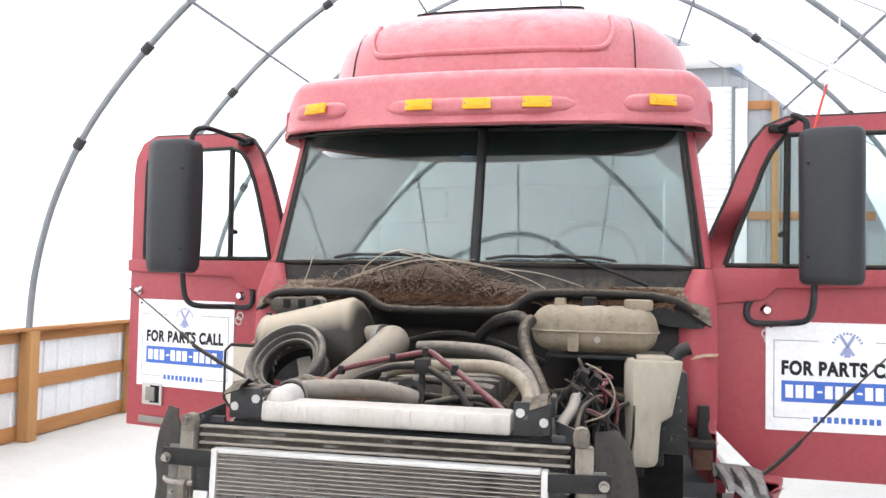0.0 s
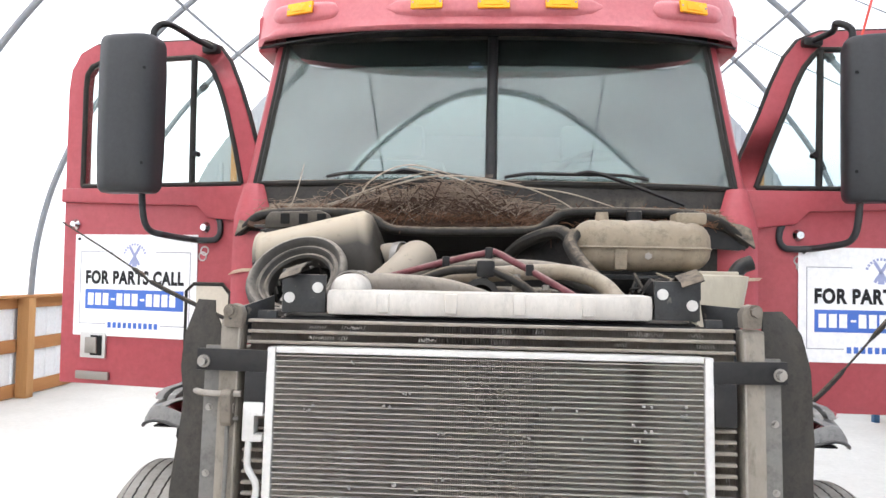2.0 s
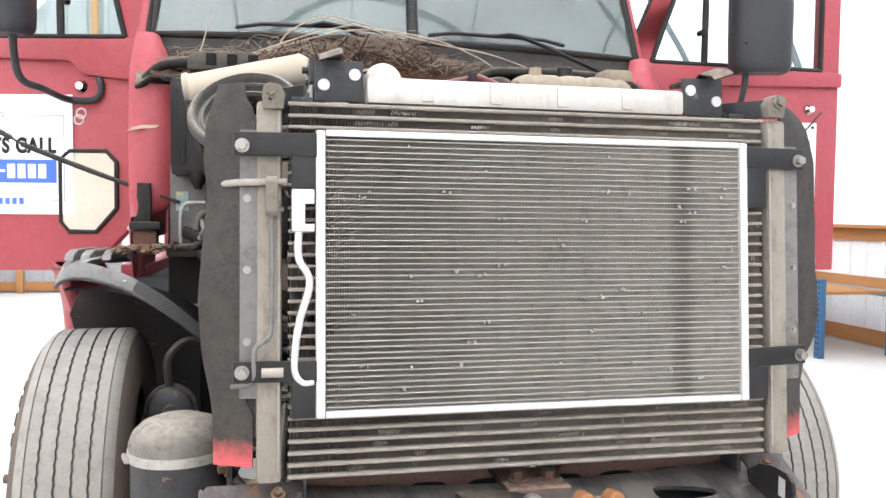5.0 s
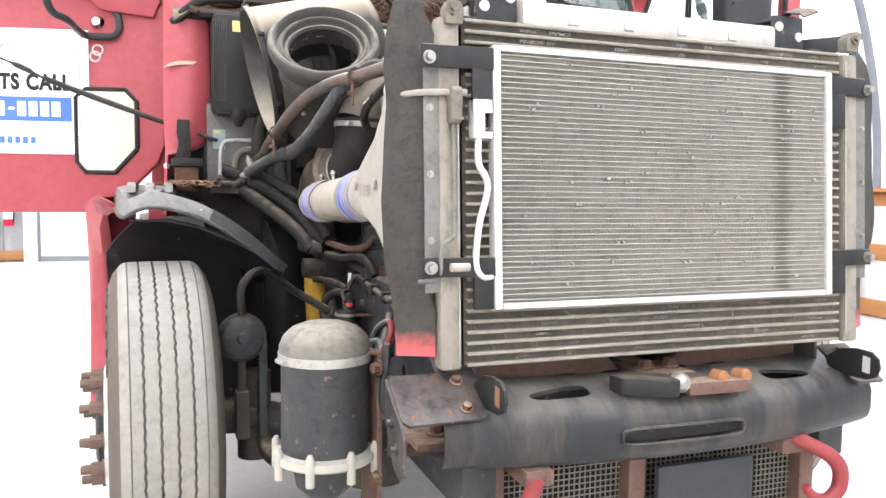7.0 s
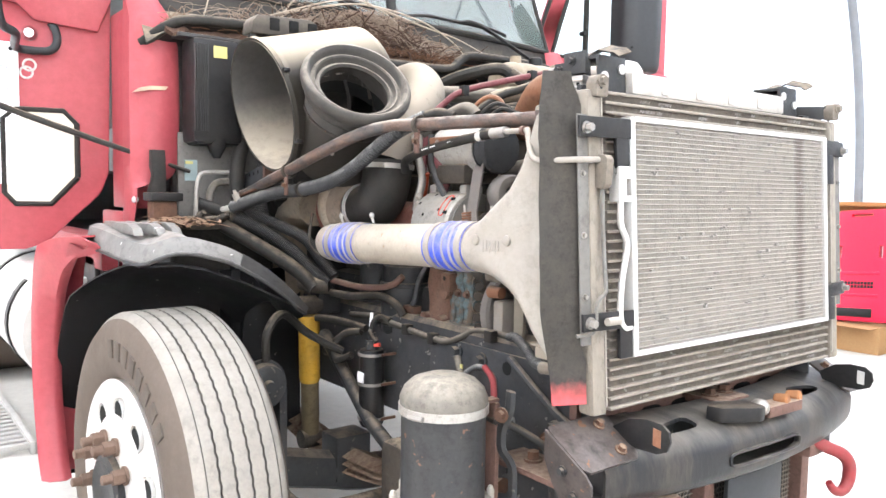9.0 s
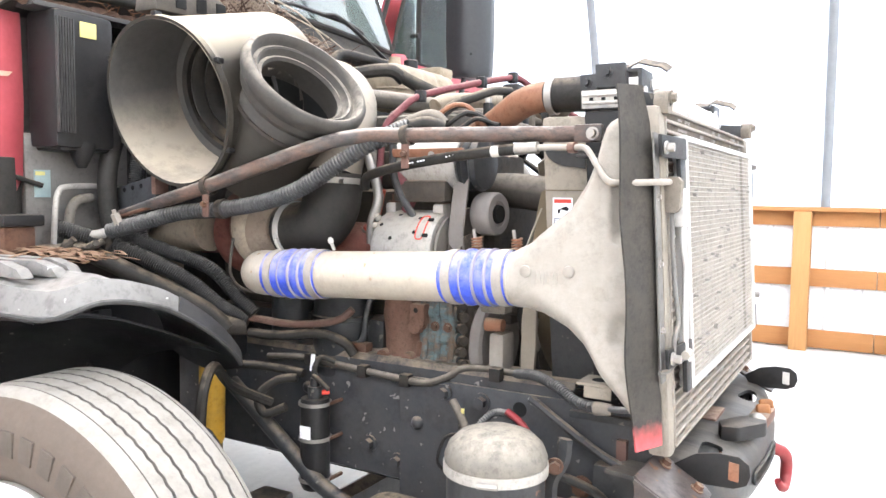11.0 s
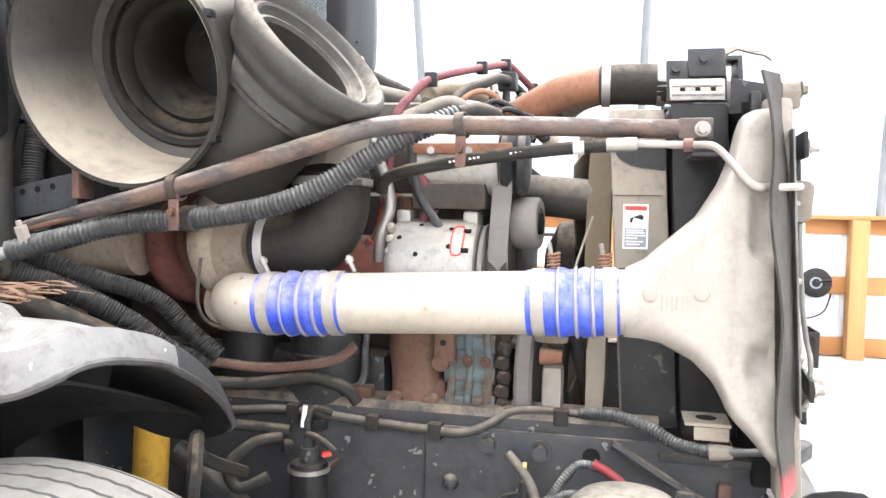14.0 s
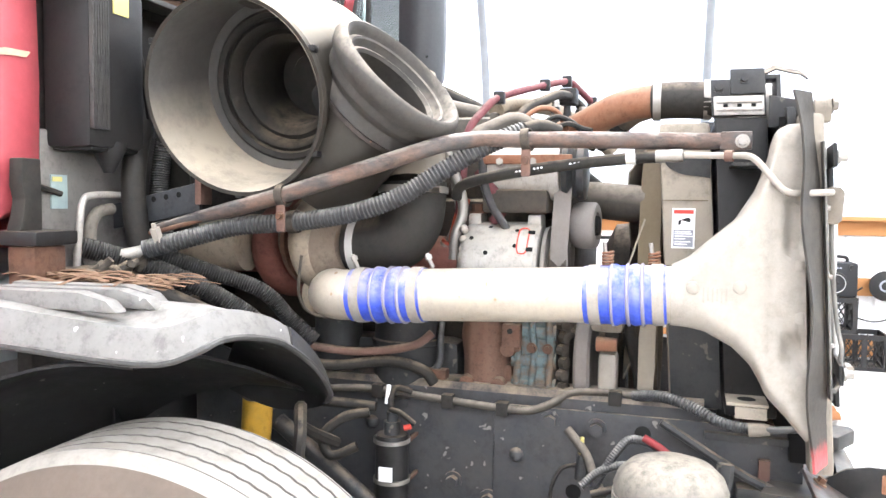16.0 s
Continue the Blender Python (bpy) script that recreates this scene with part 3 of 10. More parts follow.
def build_condenser():
    def pleats(x0, x1, pitch, d0, d1, z0, z1):
        """Folded fin sheet: upright pleats between two depths."""
        n = int((x1 - x0) / pitch * 2)
        xs = [x0 + (x1 - x0) * i / n for i in range(n + 1)]
        return grid([[F(x, d0 if i % 2 else d1, z) for i, x in enumerate(xs)] for z in (z0, z1)])
    # Near-black backing box paints the shade deep between the fins.
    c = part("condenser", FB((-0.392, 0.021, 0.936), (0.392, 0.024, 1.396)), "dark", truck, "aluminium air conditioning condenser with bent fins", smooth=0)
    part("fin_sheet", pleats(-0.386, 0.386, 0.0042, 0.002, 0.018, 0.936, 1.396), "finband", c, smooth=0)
    b = bmesh.new()
    for _ in range(46):
        x, z = random.uniform(-0.37, 0.37), random.uniform(0.95, 1.39)
        for _ in range(random.randrange(1, 4)):
            w = random.uniform(0.001, 0.0028)
            dx, dz = random.uniform(-0.008, 0.008), random.uniform(-0.002, 0.002)
            box(b, (x + dx - w, -0.0065, z + dz - 0.0018), (x + dx + w, 0.001, z + dz + 0.0018), m=None)
    for v in b.verts:
        v.co.y += LEAN_K * (v.co.z - 1.4)
    tagged(part("bent_fin", b, "findirt", c, smooth=0), kind="stuff")
    for x0, x1 in ((-0.402, -0.386), (0.386, 0.402)):
        part("header", FB((x0, -0.006, 0.924), (x1, 0.022, 1.406), 0.004), "brightalu", c)
    for z0, z1 in ((0.924, 0.935), (1.396, 1.407)):
        part("rim", FB((-0.385, -0.005, z0), (0.385, 0.021, z1), 0.002), "brightalu", c)
    n = 46
    b = bmesh.new()
    bmesh.ops.create_cube(b, size=1)
    for v in b.verts:
        v.co = Vector((v.co.x * 0.77, v.co.y * 0.018, v.co.z * 0.0015))
    me = bpy.data.meshes.new("core_tube")
    b.to_mesh(me)
    b.free()
    me.materials.append(M["alu"])
    for k in range(n):
        z = 0.935 + (k + 0.5) * (1.396 - 0.935) / n
        shared("core_tube", me, Matrix.Translation(F(0, 0.009, z)), c)
    rb = part("receiver_block", FB((-0.442, -0.008, 1.235), (-0.404, 0.02, 1.306), 0.004), "brightalu", c)
    carve(rb, FB((-0.42, -0.02, 1.248), (-0.402, 0.03, 1.282)))
    part("liquid_pipe", T([F(-0.43, 0.0, 1.235), F(-0.43, 0.0, 1.19), F(-0.412, 0.0, 1.15), F(-0.43, 0, 1.08), F(-0.437, 0, 1.01), F(-0.425, 0, 0.985), F(-0.405, 0.0, 0.985)], 0.0065, seg=10), "brightalu", c)
    for x in (-1, 1):
        for z0, z1, drop in ((1.36, 1.4, 1), (0.985, 1.02, -1)):
            s = x
            bmv = FB((min(s * 0.40, s * 0.537), -0.006, z0), (max(s * 0.40, s * 0.537), 0.001, z1), 0.002)
            lo, hi = (z0 - 0.075, z0 + 0.001) if drop > 0 else (z0 - 0.06, z0 + 0.001)
            a = FB((min(s * 0.403, s * 0.442), -0.0035, lo), (max(s * 0.403, s * 0.442), 0.0055, hi), 0.002)
            join(bmv, a)
            for v in bmv.verts:
                v.co.y += (0.13 if s < 0 else 0.24) * max(0.0, abs(v.co.x) - 0.445)
            part("mount_bracket", bmv, "black", c, "black steel bracket")
            bolt("bolt", F(s * 0.522, 0.004 if s < 0 else 0.014, (z0 + z1) / 2 - (0.003 if drop > 0 else 0.0)), (0, -1, 0), 0.008, 0.016, c)
    part("spacer", T([F(-0.455, -0.012, 1.004), F(-0.49, -0.012, 1.004)], 0.008, seg=10), "castalu", c)


M["finold"] = mat("clogged_old_fins", (0.36, 0.325, 0.28), 0.8, metal=0.1, second=(0.13, 0.11, 0.095), scale=22, amount=0.9, dust=DUST, dusty=0.3, speck=(0.5, 0.48, 0.44), specks=0.03)
M["fwgrey"] = mat("dusty_grey_plate", (0.17, 0.165, 0.155), 0.75, second=(0.11, 0.1, 0.09), scale=6, amount=0.7, dust=DUST, dusty=0.5, bump=0.1)
M["palefin"] = mat("scuffed_pale_fins", (0.4, 0.38, 0.35), 0.6, second=(0.3, 0.27, 0.24), scale=40, amount=0.8)
M["tankface"] = mat("dusty_pale_tank", (0.28, 0.25, 0.21), 0.7, metal=0.1, second=(0.16, 0.135, 0.105), scale=9, amount=0.75, dust=(0.45, 0.4, 0.33), dusty=0.5, bump=0.3, bump_scale=90, stretch=(1, 1, 0.5))
M["findirt"] = mat("bent_dark_fins", (0.2, 0.185, 0.17), 0.8, second=(0.5, 0.49, 0.46), scale=30, amount=0.8)
M["bardirty"] = mat("dirty_cooler_bar", (0.28, 0.245, 0.21), 0.65, metal=0.1, second=(0.16, 0.135, 0.11), scale=12, amount=0.8, dust=(0.4, 0.36, 0.3), dusty=0.6, bump=0.2, stretch=(0.4, 1, 1))


def rounded(rx, rz, c, n):
    """n points spread evenly round an upright rectangle with rounded corners, from its right side on."""
    c = min(c, rx, rz)
    line = [(rx, 0.0)]
    for k, (sx, sz) in enumerate(((1, 1), (-1, 1), (-1, -1), (1, -1))):
        for i in range(9):
            a = math.pi / 2 * (k + i / 8)
            line.append((sx * (rx - c) + c * math.cos(a), sz * (rz - c) + c * math.sin(a)))
    line.append((rx, 0.0))
    far = [0.0]
    for a, b in zip(line, line[1:]):
        far.append(far[-1] + math.dist(a, b))
    at = [far[-1] * i / n for i in range(n)]
    return list(zip(np.interp(at, far, [p[0] for p in line]), np.interp(at, far, [p[1] for p in line])))


def build_cooler():
    # The core's box is near-black in place of shade behind bars and fins.
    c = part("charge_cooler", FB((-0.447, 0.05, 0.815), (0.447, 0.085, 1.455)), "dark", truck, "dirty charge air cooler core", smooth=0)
    xs = [-0.445 + 0.0024 * i for i in range(372)]
    part("fin_sheet", grid([[F(x, 0.026 if i % 2 else 0.046, z) for i, x in enumerate(xs)] for z in (0.816, 1.454)]), "finold", c, smooth=0)
    b = bmesh.new()
    bmesh.ops.create_cube(b, size=1)
    for v in b.verts:
        v.co = Vector((v.co.x * 0.896, v.co.y * 0.014, v.co.z * 0.0062))
    bmesh.ops.bevel(b, geom=list(b.edges), offset=0.0015, segments=1, affect="EDGES")
    me = bpy.data.meshes.new("core_bar")
    b.to_mesh(me)
    b.free()
    me.materials.append(M["bardirty"])
    n = 33
    for k in range(n):
        z = 0.82 + k * (1.452 - 0.82) / (n - 1)
        shared("core_bar", me, Matrix.Translation(F(0, 0.026, z)), c)
    b = bmesh.new()
    for k in range(n - 1):
        for _ in range(9 if k > n - 5 else (3 if k < 7 else 1)):
            x0, z0 = random.uniform(-0.42, 0.4), 0.82 + (k + 0.5) * (1.452 - 0.82) / (n - 1)
            for q in range(random.randrange(3, 9)):
                h = random.uniform(0.002, 0.0045)
                join(b, B((-0.00045, -0.001, -h), (0.00045, 0.001, h), 0.0, Matrix.Translation(F(x0 + 0.0048 * q, 0.0245, z0)) @ Matrix.Rotation(random.choice((-0.4, 0.4)) + random.uniform(-0.2, 0.2), 4, "Y")))
    tagged(part("bent_fin", b, "palefin", c, smooth=0), kind="stuff")
    for s in (-1, 1):
        bm = bmesh.new()
        secs = [(0.05, 1.436, 0.86, 0.041, 0.51, 0.024), (0.064, 1.435, 0.886, 0.042, 0.512, 0.028), (0.082, 1.433, 0.922, 0.043, 0.515, 0.032), (0.1, 1.424, 0.952, 0.044, 0.518, 0.036), (0.108, 1.4, 0.966, 0.045, 0.52, 0.038), (0.113, 1.372, 0.978, 0.046, 0.522, 0.04),
                (0.131, 1.321, 1.01, 0.048, 0.526, 0.042), (0.163, 1.268, 1.042, 0.05, 0.532, 0.044), (0.211, 1.226, 1.068, 0.053, 0.541, 0.048), (0.24, 1.2, 1.074, 0.054, 0.548, 0.053), (0.268, 1.186, 1.076, 0.055, 0.552, 0.055)]
        rings = []
        for q in [0.06 + 0.208 * i / 40 for i in range(41)]:
            zt, zb, rx, xc, c0 = [float(np.interp(q, [v[0] for v in secs], [v[k] for v in secs])) for k in range(1, 6)]
            rz, zc = (zt - zb) / 2, (zt + zb) / 2
            lean = max(0.0, min(1.0, (0.1 - q) / 0.05))
            ring = []
            for px, pz in rounded(rx, rz, c0, 120):
                z = zc + pz
                dent = 0.0
                if px > 0.75 * rx:
                    for z0, z1 in ((1.205, 1.31), (1.012, 1.075)):
                        dent += 0.016 * max(0.0, min(1.0, (z - z0) / 0.014, (z1 - z) / 0.014)) * max(0.0, min(1.0, (q - 0.058) / 0.008, (0.092 - q) / 0.012))
                ring.append(bm.verts.new((s * (xc + px - dent), q + LEAN_K * (z - 1.4) * lean, z)))
            rings.append(ring)
        for p, q in zip(rings, rings[1:]):
            for k in range(len(p)):
                bm.faces.new((p[k], p[(k + 1) % len(p)], q[(k + 1) % len(p)], q[k]))
        bm.faces.new(rings[0])
        part("end_tank", bm, "castalu", c, "dusty cast aluminium end tank", smooth=38)
        for y, z in ((0.232, 1.15), (0.155, 1.152)):
            part("cast_boss", lathe([(0.0, 0.0115), (0.003, 0.0105), (0.004, 0.008), (0.004, 0.0)], (s * np.interp(y, [0.155, 0.232], [0.5805, 0.5995]), y, z), (s, 0, 0), 20), "castalu", c)
        for k in range(6):
            y = 0.176 + 0.0075 * k
            x = 0.5855 + (y - 0.176) * 0.22
            part("cast_mark", B((min(s * x, s * (x + 0.0014)), y - 0.0016, 1.128 - 0.003 * (k % 2)), (max(s * x, s * (x + 0.0014)), y + 0.0016, 1.15)), "castalu", c, smooth=0)
        part("tank_face", FB((min(s * 0.458, s * 0.5), 0.018, 0.812), (max(s * 0.458, s * 0.5), 0.06, 1.455), 0.009), "tankface", c)
        part("tank_seam", FB((min(s * 0.461, s * 0.465), 0.0155, 0.83), (max(s * 0.461, s * 0.465), 0.02, 1.44), 0.001), "castalu", c)
        part("mount_strip", FB((min(s * 0.489, s * 0.527), 0.022, 0.955), (max(s * 0.489, s * 0.527), 0.026, 1.405), 0.002), "fwgrey", c)
        for z in (1.05, 1.17, 1.29):
            bolt("bolt", F(s * 0.515, 0.022, z), (0, -1, 0), 0.0045, 0.006, c, "steel")
        for z in (0.99, 1.1, 1.19, 1.33, 1.37):
            part("flange_lug", B((min(s * 0.545, s * 0.556), 0.066 + LEAN_K * (z - 1.4), z - 0.011), (max(s * 0.545, s * 0.562), 0.088 + LEAN_K * (z - 1.4), z + 0.011), 0.004), "castalu", c)
        lz = 1.458 if s > 0 else 1.44
        lug = [(-0.017, 0.0), (0.017, 0.0), (0.019, 0.026), (0.013, 0.04), (0.0, 0.044), (-0.013, 0.04), (-0.019, 0.026)]
        lg = part("tank_lug", prism(lug, 0.028, basis((s * 0.472, 0.036, lz), (1, 0, 0), (0, 0, 1)), bevel=0.004), "tankdirty", c, "dusty lug with a bolt")
        bolt("lug_bolt", (s * 0.476, 0.007, lz + 0.03), (0, -1, 0), 0.009, 0.01, lg, "tankdirty")
        part("corner_plate", prism([(0, 0.008), (0.1, 0.014), (0.115, 0.028), (0.107, 0.043), (0.09, 0.046), (0.0, 0.068)], 0.005, basis((s * 0.42, 0.103, 1.43), (s * 0.5, -0.87, 0.22 if s > 0 else 0.0), (0, 0, 1)), bevel=0.0015), "frame", c, "black triangular bracket")


def build_flaps():
    for s in (-1, 1):
        inner = [(0.522, 1.47), (0.5, 1.43), (0.512, 1.3), (0.517, 1.28), (0.515, 1.1), (0.518, 0.95), (0.505, 0.93), (0.507, 0.84)]
        outer = [(0.565, 1.49), (0.585, 1.42), (0.59, 1.36), (0.583, 1.3), (0.59, 1.22), (0.598, 1.12), (0.592, 1.02), (0.578, 0.95), (0.574, 0.92), (0.572, 0.836)]
        if s > 0:
            inner = [(0.502, 1.47), (0.502, 0.84)]
            outer = [(0.55, 1.487), (0.58, 1.455), (0.596, 1.38), (0.602, 1.25), (0.594, 1.17), (0.6, 1.08), (0.596, 1.02), (0.577, 1.0), (0.562, 0.93), (0.555, 0.86)]
        rows = []
        for k in range(31):
            z = 1.488 - (1.488 - 0.838) * k / 30
            xo = np.interp(-z, [-q[1] for q in outer], [q[0] for q in outer])
            xi = np.interp(-z, [-q[1] for q in inner], [q[0] for q in inner])
            rows.append([(s * (xi + (xo - xi) * u), 0.03 + 0.034 * u + 0.07 * max(0.0, z - 1.34) + 0.005 * math.sin(z * 21) * u + LEAN_K * (z - 1.4), z) for u in (0, 0.2, 0.4, 0.6, 0.8, 1)])
        part("seal_flap", grid(rows, 0.004), "flap", truck, "weathered black rubber air seal with a red lower end" if s < 0 else "weathered black rubber air seal")


def flap_material():
    m = mat("weathered_seal_rubber", (0.036, 0.035, 0.033), 0.7, second=(0.09, 0.078, 0.064), scale=9, amount=0.8, dust=DUST, dusty=0.4, bump=0.2, bump_scale=90)
    nd, ln = m.node_tree.nodes, m.node_tree.links
    b = nd["Principled BSDF"]
    old = b.inputs["Base Color"].links[0].from_socket
    tc, sp, mr, x = nd.new("ShaderNodeTexCoord"), nd.new("ShaderNodeSeparateXYZ"), nd.new("ShaderNodeMapRange"), nd.new("ShaderNodeMix")
    nz, ad = nd.new("ShaderNodeTexNoise"), nd.new("ShaderNodeMath")
    nz.inputs["Scale"].default_value, nz.inputs["Detail"].default_value = 60, 6.0
    ln.new(tc.outputs["Object"], nz.inputs["Vector"])
    ln.new(tc.outputs["Object"], sp.inputs[0])
    ad.operation = "MULTIPLY_ADD"
    ln.new(nz.outputs["Fac"], ad.inputs[0])
    ad.inputs[1].default_value = 0.04
    ln.new(sp.outputs["Z"], ad.inputs[2])
    for k, v in zip(("From Min", "From Max", "To Min", "To Max"), (0.905, 0.862, 0.0, 0.9)):
        mr.inputs[k].default_value = v
    ln.new(ad.outputs[0], mr.inputs["Value"])
    x.data_type = "RGBA"
    ln.new(mr.outputs[0], x.inputs[0])
    ln.new(old, x.inputs[6])
    x.inputs[7].default_value = (0.5, 0.085, 0.09, 1)
    ln.new(x.outputs[2], b.inputs["Base Color"])
    return m


M["flap"] = flap_material()


def build_radiator():
    r = part("radiator", FB((-0.4, 0.1, 0.88), (0.4, 0.195, 1.46), 0.006), "black", truck, "black radiator core and side tanks")
    part("top_tank", FB((-0.31, 0.06, 1.463), (0.31, 0.15, 1.512), 0.01), "toptank", r, "dull silver top tank")
    for x in (-0.2, -0.07, 0.06, 0.19):
        part("tank_rib", FB((x - 0.012, 0.057, 1.47), (x + 0.012, 0.064, 1.508), 0.003), "toptank", r)
    part("neck_dome", lathe([(0.0, 0.0), (0.003, 0.02), (0.014, 0.031), (0.03, 0.0355), (0.1, 0.0355)], (-0.275, 0.078, 1.508), (0, 1, 0), 28), "toptank", r)
    sh = part("fan_shroud", FB((-0.37, 0.202, 0.88), (0.37, 0.3, 1.455), 0.01), "shroud", truck, "dusty grey fan shroud")
    part("side_plate", FB((-0.374, 0.2, 0.885), (-0.3715, 0.296, 1.17), 0.001), "frame", sh, "black lower side of the shroud")
    part("fan_ring", lathe([(0.015, 0.33), (0.015, 0.305), (0.05, 0.3), (0.06, 0.305), (0.06, 0.32), (0.015, 0.34)], (0, 0.28, 1.13), (0, 1, 0), 40), "tanring", sh, "yellowed shroud ring")
    cor = [(0.0, 0.062)] + [(0.065 - 0.065 * math.cos(a), 0.062 - 0.038 * math.sin(a)) for a in [math.pi / 2 * k / 8 for k in range(9)]] + [(0.09, 0.02), (0.09, 0.062)]
    part("corner_patch", prism(cor, 0.0015, basis((-0.3705, 0.292, 1.325), (0, -1, 0), (0, 0, 1))), "frame", sh, "dark curved corner of the shroud")
    part("moulding_seam", prism([(0.0, 0.0), (0.085, 0.0), (0.085, 0.0015), (0.0, 0.0015)], 0.0015, basis((-0.3705, 0.29, 1.3), (0, -1, 0), (0, 0, 1))), "tanring", sh)
    lm = basis((-0.3715, 0.272, 1.205), (0, -1, 0), (0, 0, 1))
    part("warning_label", prism([(0, 0), (0.044, 0), (0.044, 0.08), (0, 0.08)], 0.001, lm), "signwhite", sh, "white warning label with a red heading")
    part("label_heading", prism([(0.003, 0.069), (0.041, 0.069), (0.041, 0.077), (0.003, 0.077)], 0.002, lm), "tagred", sh)
    part("label_panel", prism([(0.003, 0.003), (0.041, 0.003), (0.041, 0.037), (0.003, 0.037)], 0.0015, lm), "signgrey", sh)
    rows = bmesh.new()
    for z, u in ((0.007, 0.024), (0.012, 0.03), (0.018, 0.02), (0.023, 0.034), (0.028, 0.032), (0.032, 0.03)):
        join(rows, prism([(0.006, z), (0.006 + u, z), (0.006 + u, z + 0.0022), (0.006, z + 0.0022)], 0.002, lm))
    part("text_line", rows, "signwhite", sh, smooth=0)
    sign = prism([(0.012, 0.055), (0.03, 0.062), (0.036, 0.058), (0.034, 0.052), (0.018, 0.056), (0.016, 0.047), (0.012, 0.047)], 0.002, lm)
    part("label_mark", sign, "signblack", sh, smooth=0)
    for s in (-1, 1):
        b = part("top_bracket", FB((min(s * 0.315, s * 0.4), 0.075, 1.466), (max(s * 0.315, s * 0.4), 0.083, 1.54), 0.002), "frame", r, "black bracket with two white bolt heads")
        part("bracket_side", FB((min(s * 0.394, s * 0.402), 0.102, 1.462), (max(s * 0.394, s * 0.402), 0.2, 1.533), 0.002), "frame", r)
        part("bracket_ear", FB((min(s * 0.398, s * 0.41), 0.104, 1.503), (max(s * 0.398, s * 0.41), 0.165, 1.551), 0.003), "frame", r)
        part("bracket_top", FB((min(s * 0.33, s * 0.4), 0.082, 1.532), (max(s * 0.33, s * 0.4), 0.16, 1.54), 0.002), "frame", r)
        part("bolt_head", lathe([(0, 0.0105), (0.004, 0.0105), (0.004, 0)], F(s * 0.33, 0.075, 1.515), (0, -1, 0), 16), "brightalu", b)
        part("bolt_head", lathe([(0, 0.0105), (0.004, 0.0105), (0.004, 0)], F(s * 0.385, 0.075, 1.495), (0, -1, 0), 16), "brightalu", b)
        rows = []
        for k in range(9):
            u = k / 8
            rows.append([(s * 0.375 + w, 0.15 - 0.115 * u, 1.549 + 0.012 * math.sin(u * 6 - 1.6) * u + 0.003 * math.sin(k * 2.0) + w * 0.35) for w in (-0.02, 0.0, 0.02)])
        part("torn_strap", grid(rows, 0.003), "rubber", r)
        part("side_bracket", FB((min(s * 0.405, s * 0.47), 0.06, 1.42), (max(s * 0.405, s * 0.47), 0.075, 1.47), 0.003), "frame", r)
    cl = part("spring_clip", FB((-0.409, 0.106, 1.464), (-0.403, 0.196, 1.5), 0.002), "alu", r, "bright aluminium clip plate")
    for z in (1.4745, 1.4895):
        part("clip_rib", T([F(-0.41, 0.11, z), F(-0.41, 0.192, z)], 0.0035, seg=8, n=1, smooth=False), "alu", cl)
    for y in (0.125, 0.15, 0.175):
        part("clip_slot", FB((-0.4112, y - 0.004, 1.479), (-0.409, y + 0.004, 1.485)), "dark", cl, smooth=0)
    for y, z in ((0.14, 1.532), (0.185, 1.517)):
        bolt("bracket_bolt", F(-0.41 if y < 0.16 else -0.402, y, z), (-1, 0, 0), 0.007, 0.012, r, "frame")


M["labelwhite"] = mat("faded_label", (0.55, 0.52, 0.48), 0.5, second=(0.42, 0.39, 0.35), scale=14, amount=0.6)
M["shroud"] = mat("dusty_shroud_plastic", (0.3, 0.26, 0.21), 0.75, second=(0.22, 0.19, 0.155), scale=4, amount=0.7, dust=(0.42, 0.37, 0.3), dusty=0.6, bump=0.06)
M["tanring"] = mat("yellowed_ring", (0.13, 0.1, 0.062), 0.7, second=(0.09, 0.07, 0.046), scale=6, amount=0.7)


M["wirering"] = mat("dusty_wire_ring", (0.33, 0.31, 0.34), 0.5, metal=0.3, second=(0.2, 0.19, 0.25), scale=20, amount=0.7)


def sleeve(y0, y1, at, parent, axis):
    """A blue silicone coupling with rings and two steel band clamps, along the charge pipe."""
    n = 40
    prof = []
    for k in range(n + 1):
        u = k / n
        rib = 0.0035 * max(0.0, math.sin(u * math.pi * 8 - 1.4)) if 0.22 < u < 0.8 else 0.0
        prof.append((y0 + (y1 - y0) * u, 0.0535 + rib))
    s = part("coupling", lathe(prof, at, axis, 36), "blue", parent, "blue silicone coupling, ribbed, faded with dust")
    for u in (0.1, 0.87):
        y = y0 + (y1 - y0) * u
        part("band_clamp", lathe([(y - 0.01, 0.0535), (y - 0.01, 0.0558), (y + 0.01, 0.0558), (y + 0.01, 0.0535)], at, axis, 36), "castalu", s)
    for u in (0.28, 0.46, 0.65):
        y = y0 + (y1 - y0) * u
        part("wire_ring", lathe([(y - 0.0035, 0.054), (y - 0.0015, 0.0578), (y + 0.0015, 0.0578), (y + 0.0035, 0.054)], at, axis, 36), "wirering", s)
    return s


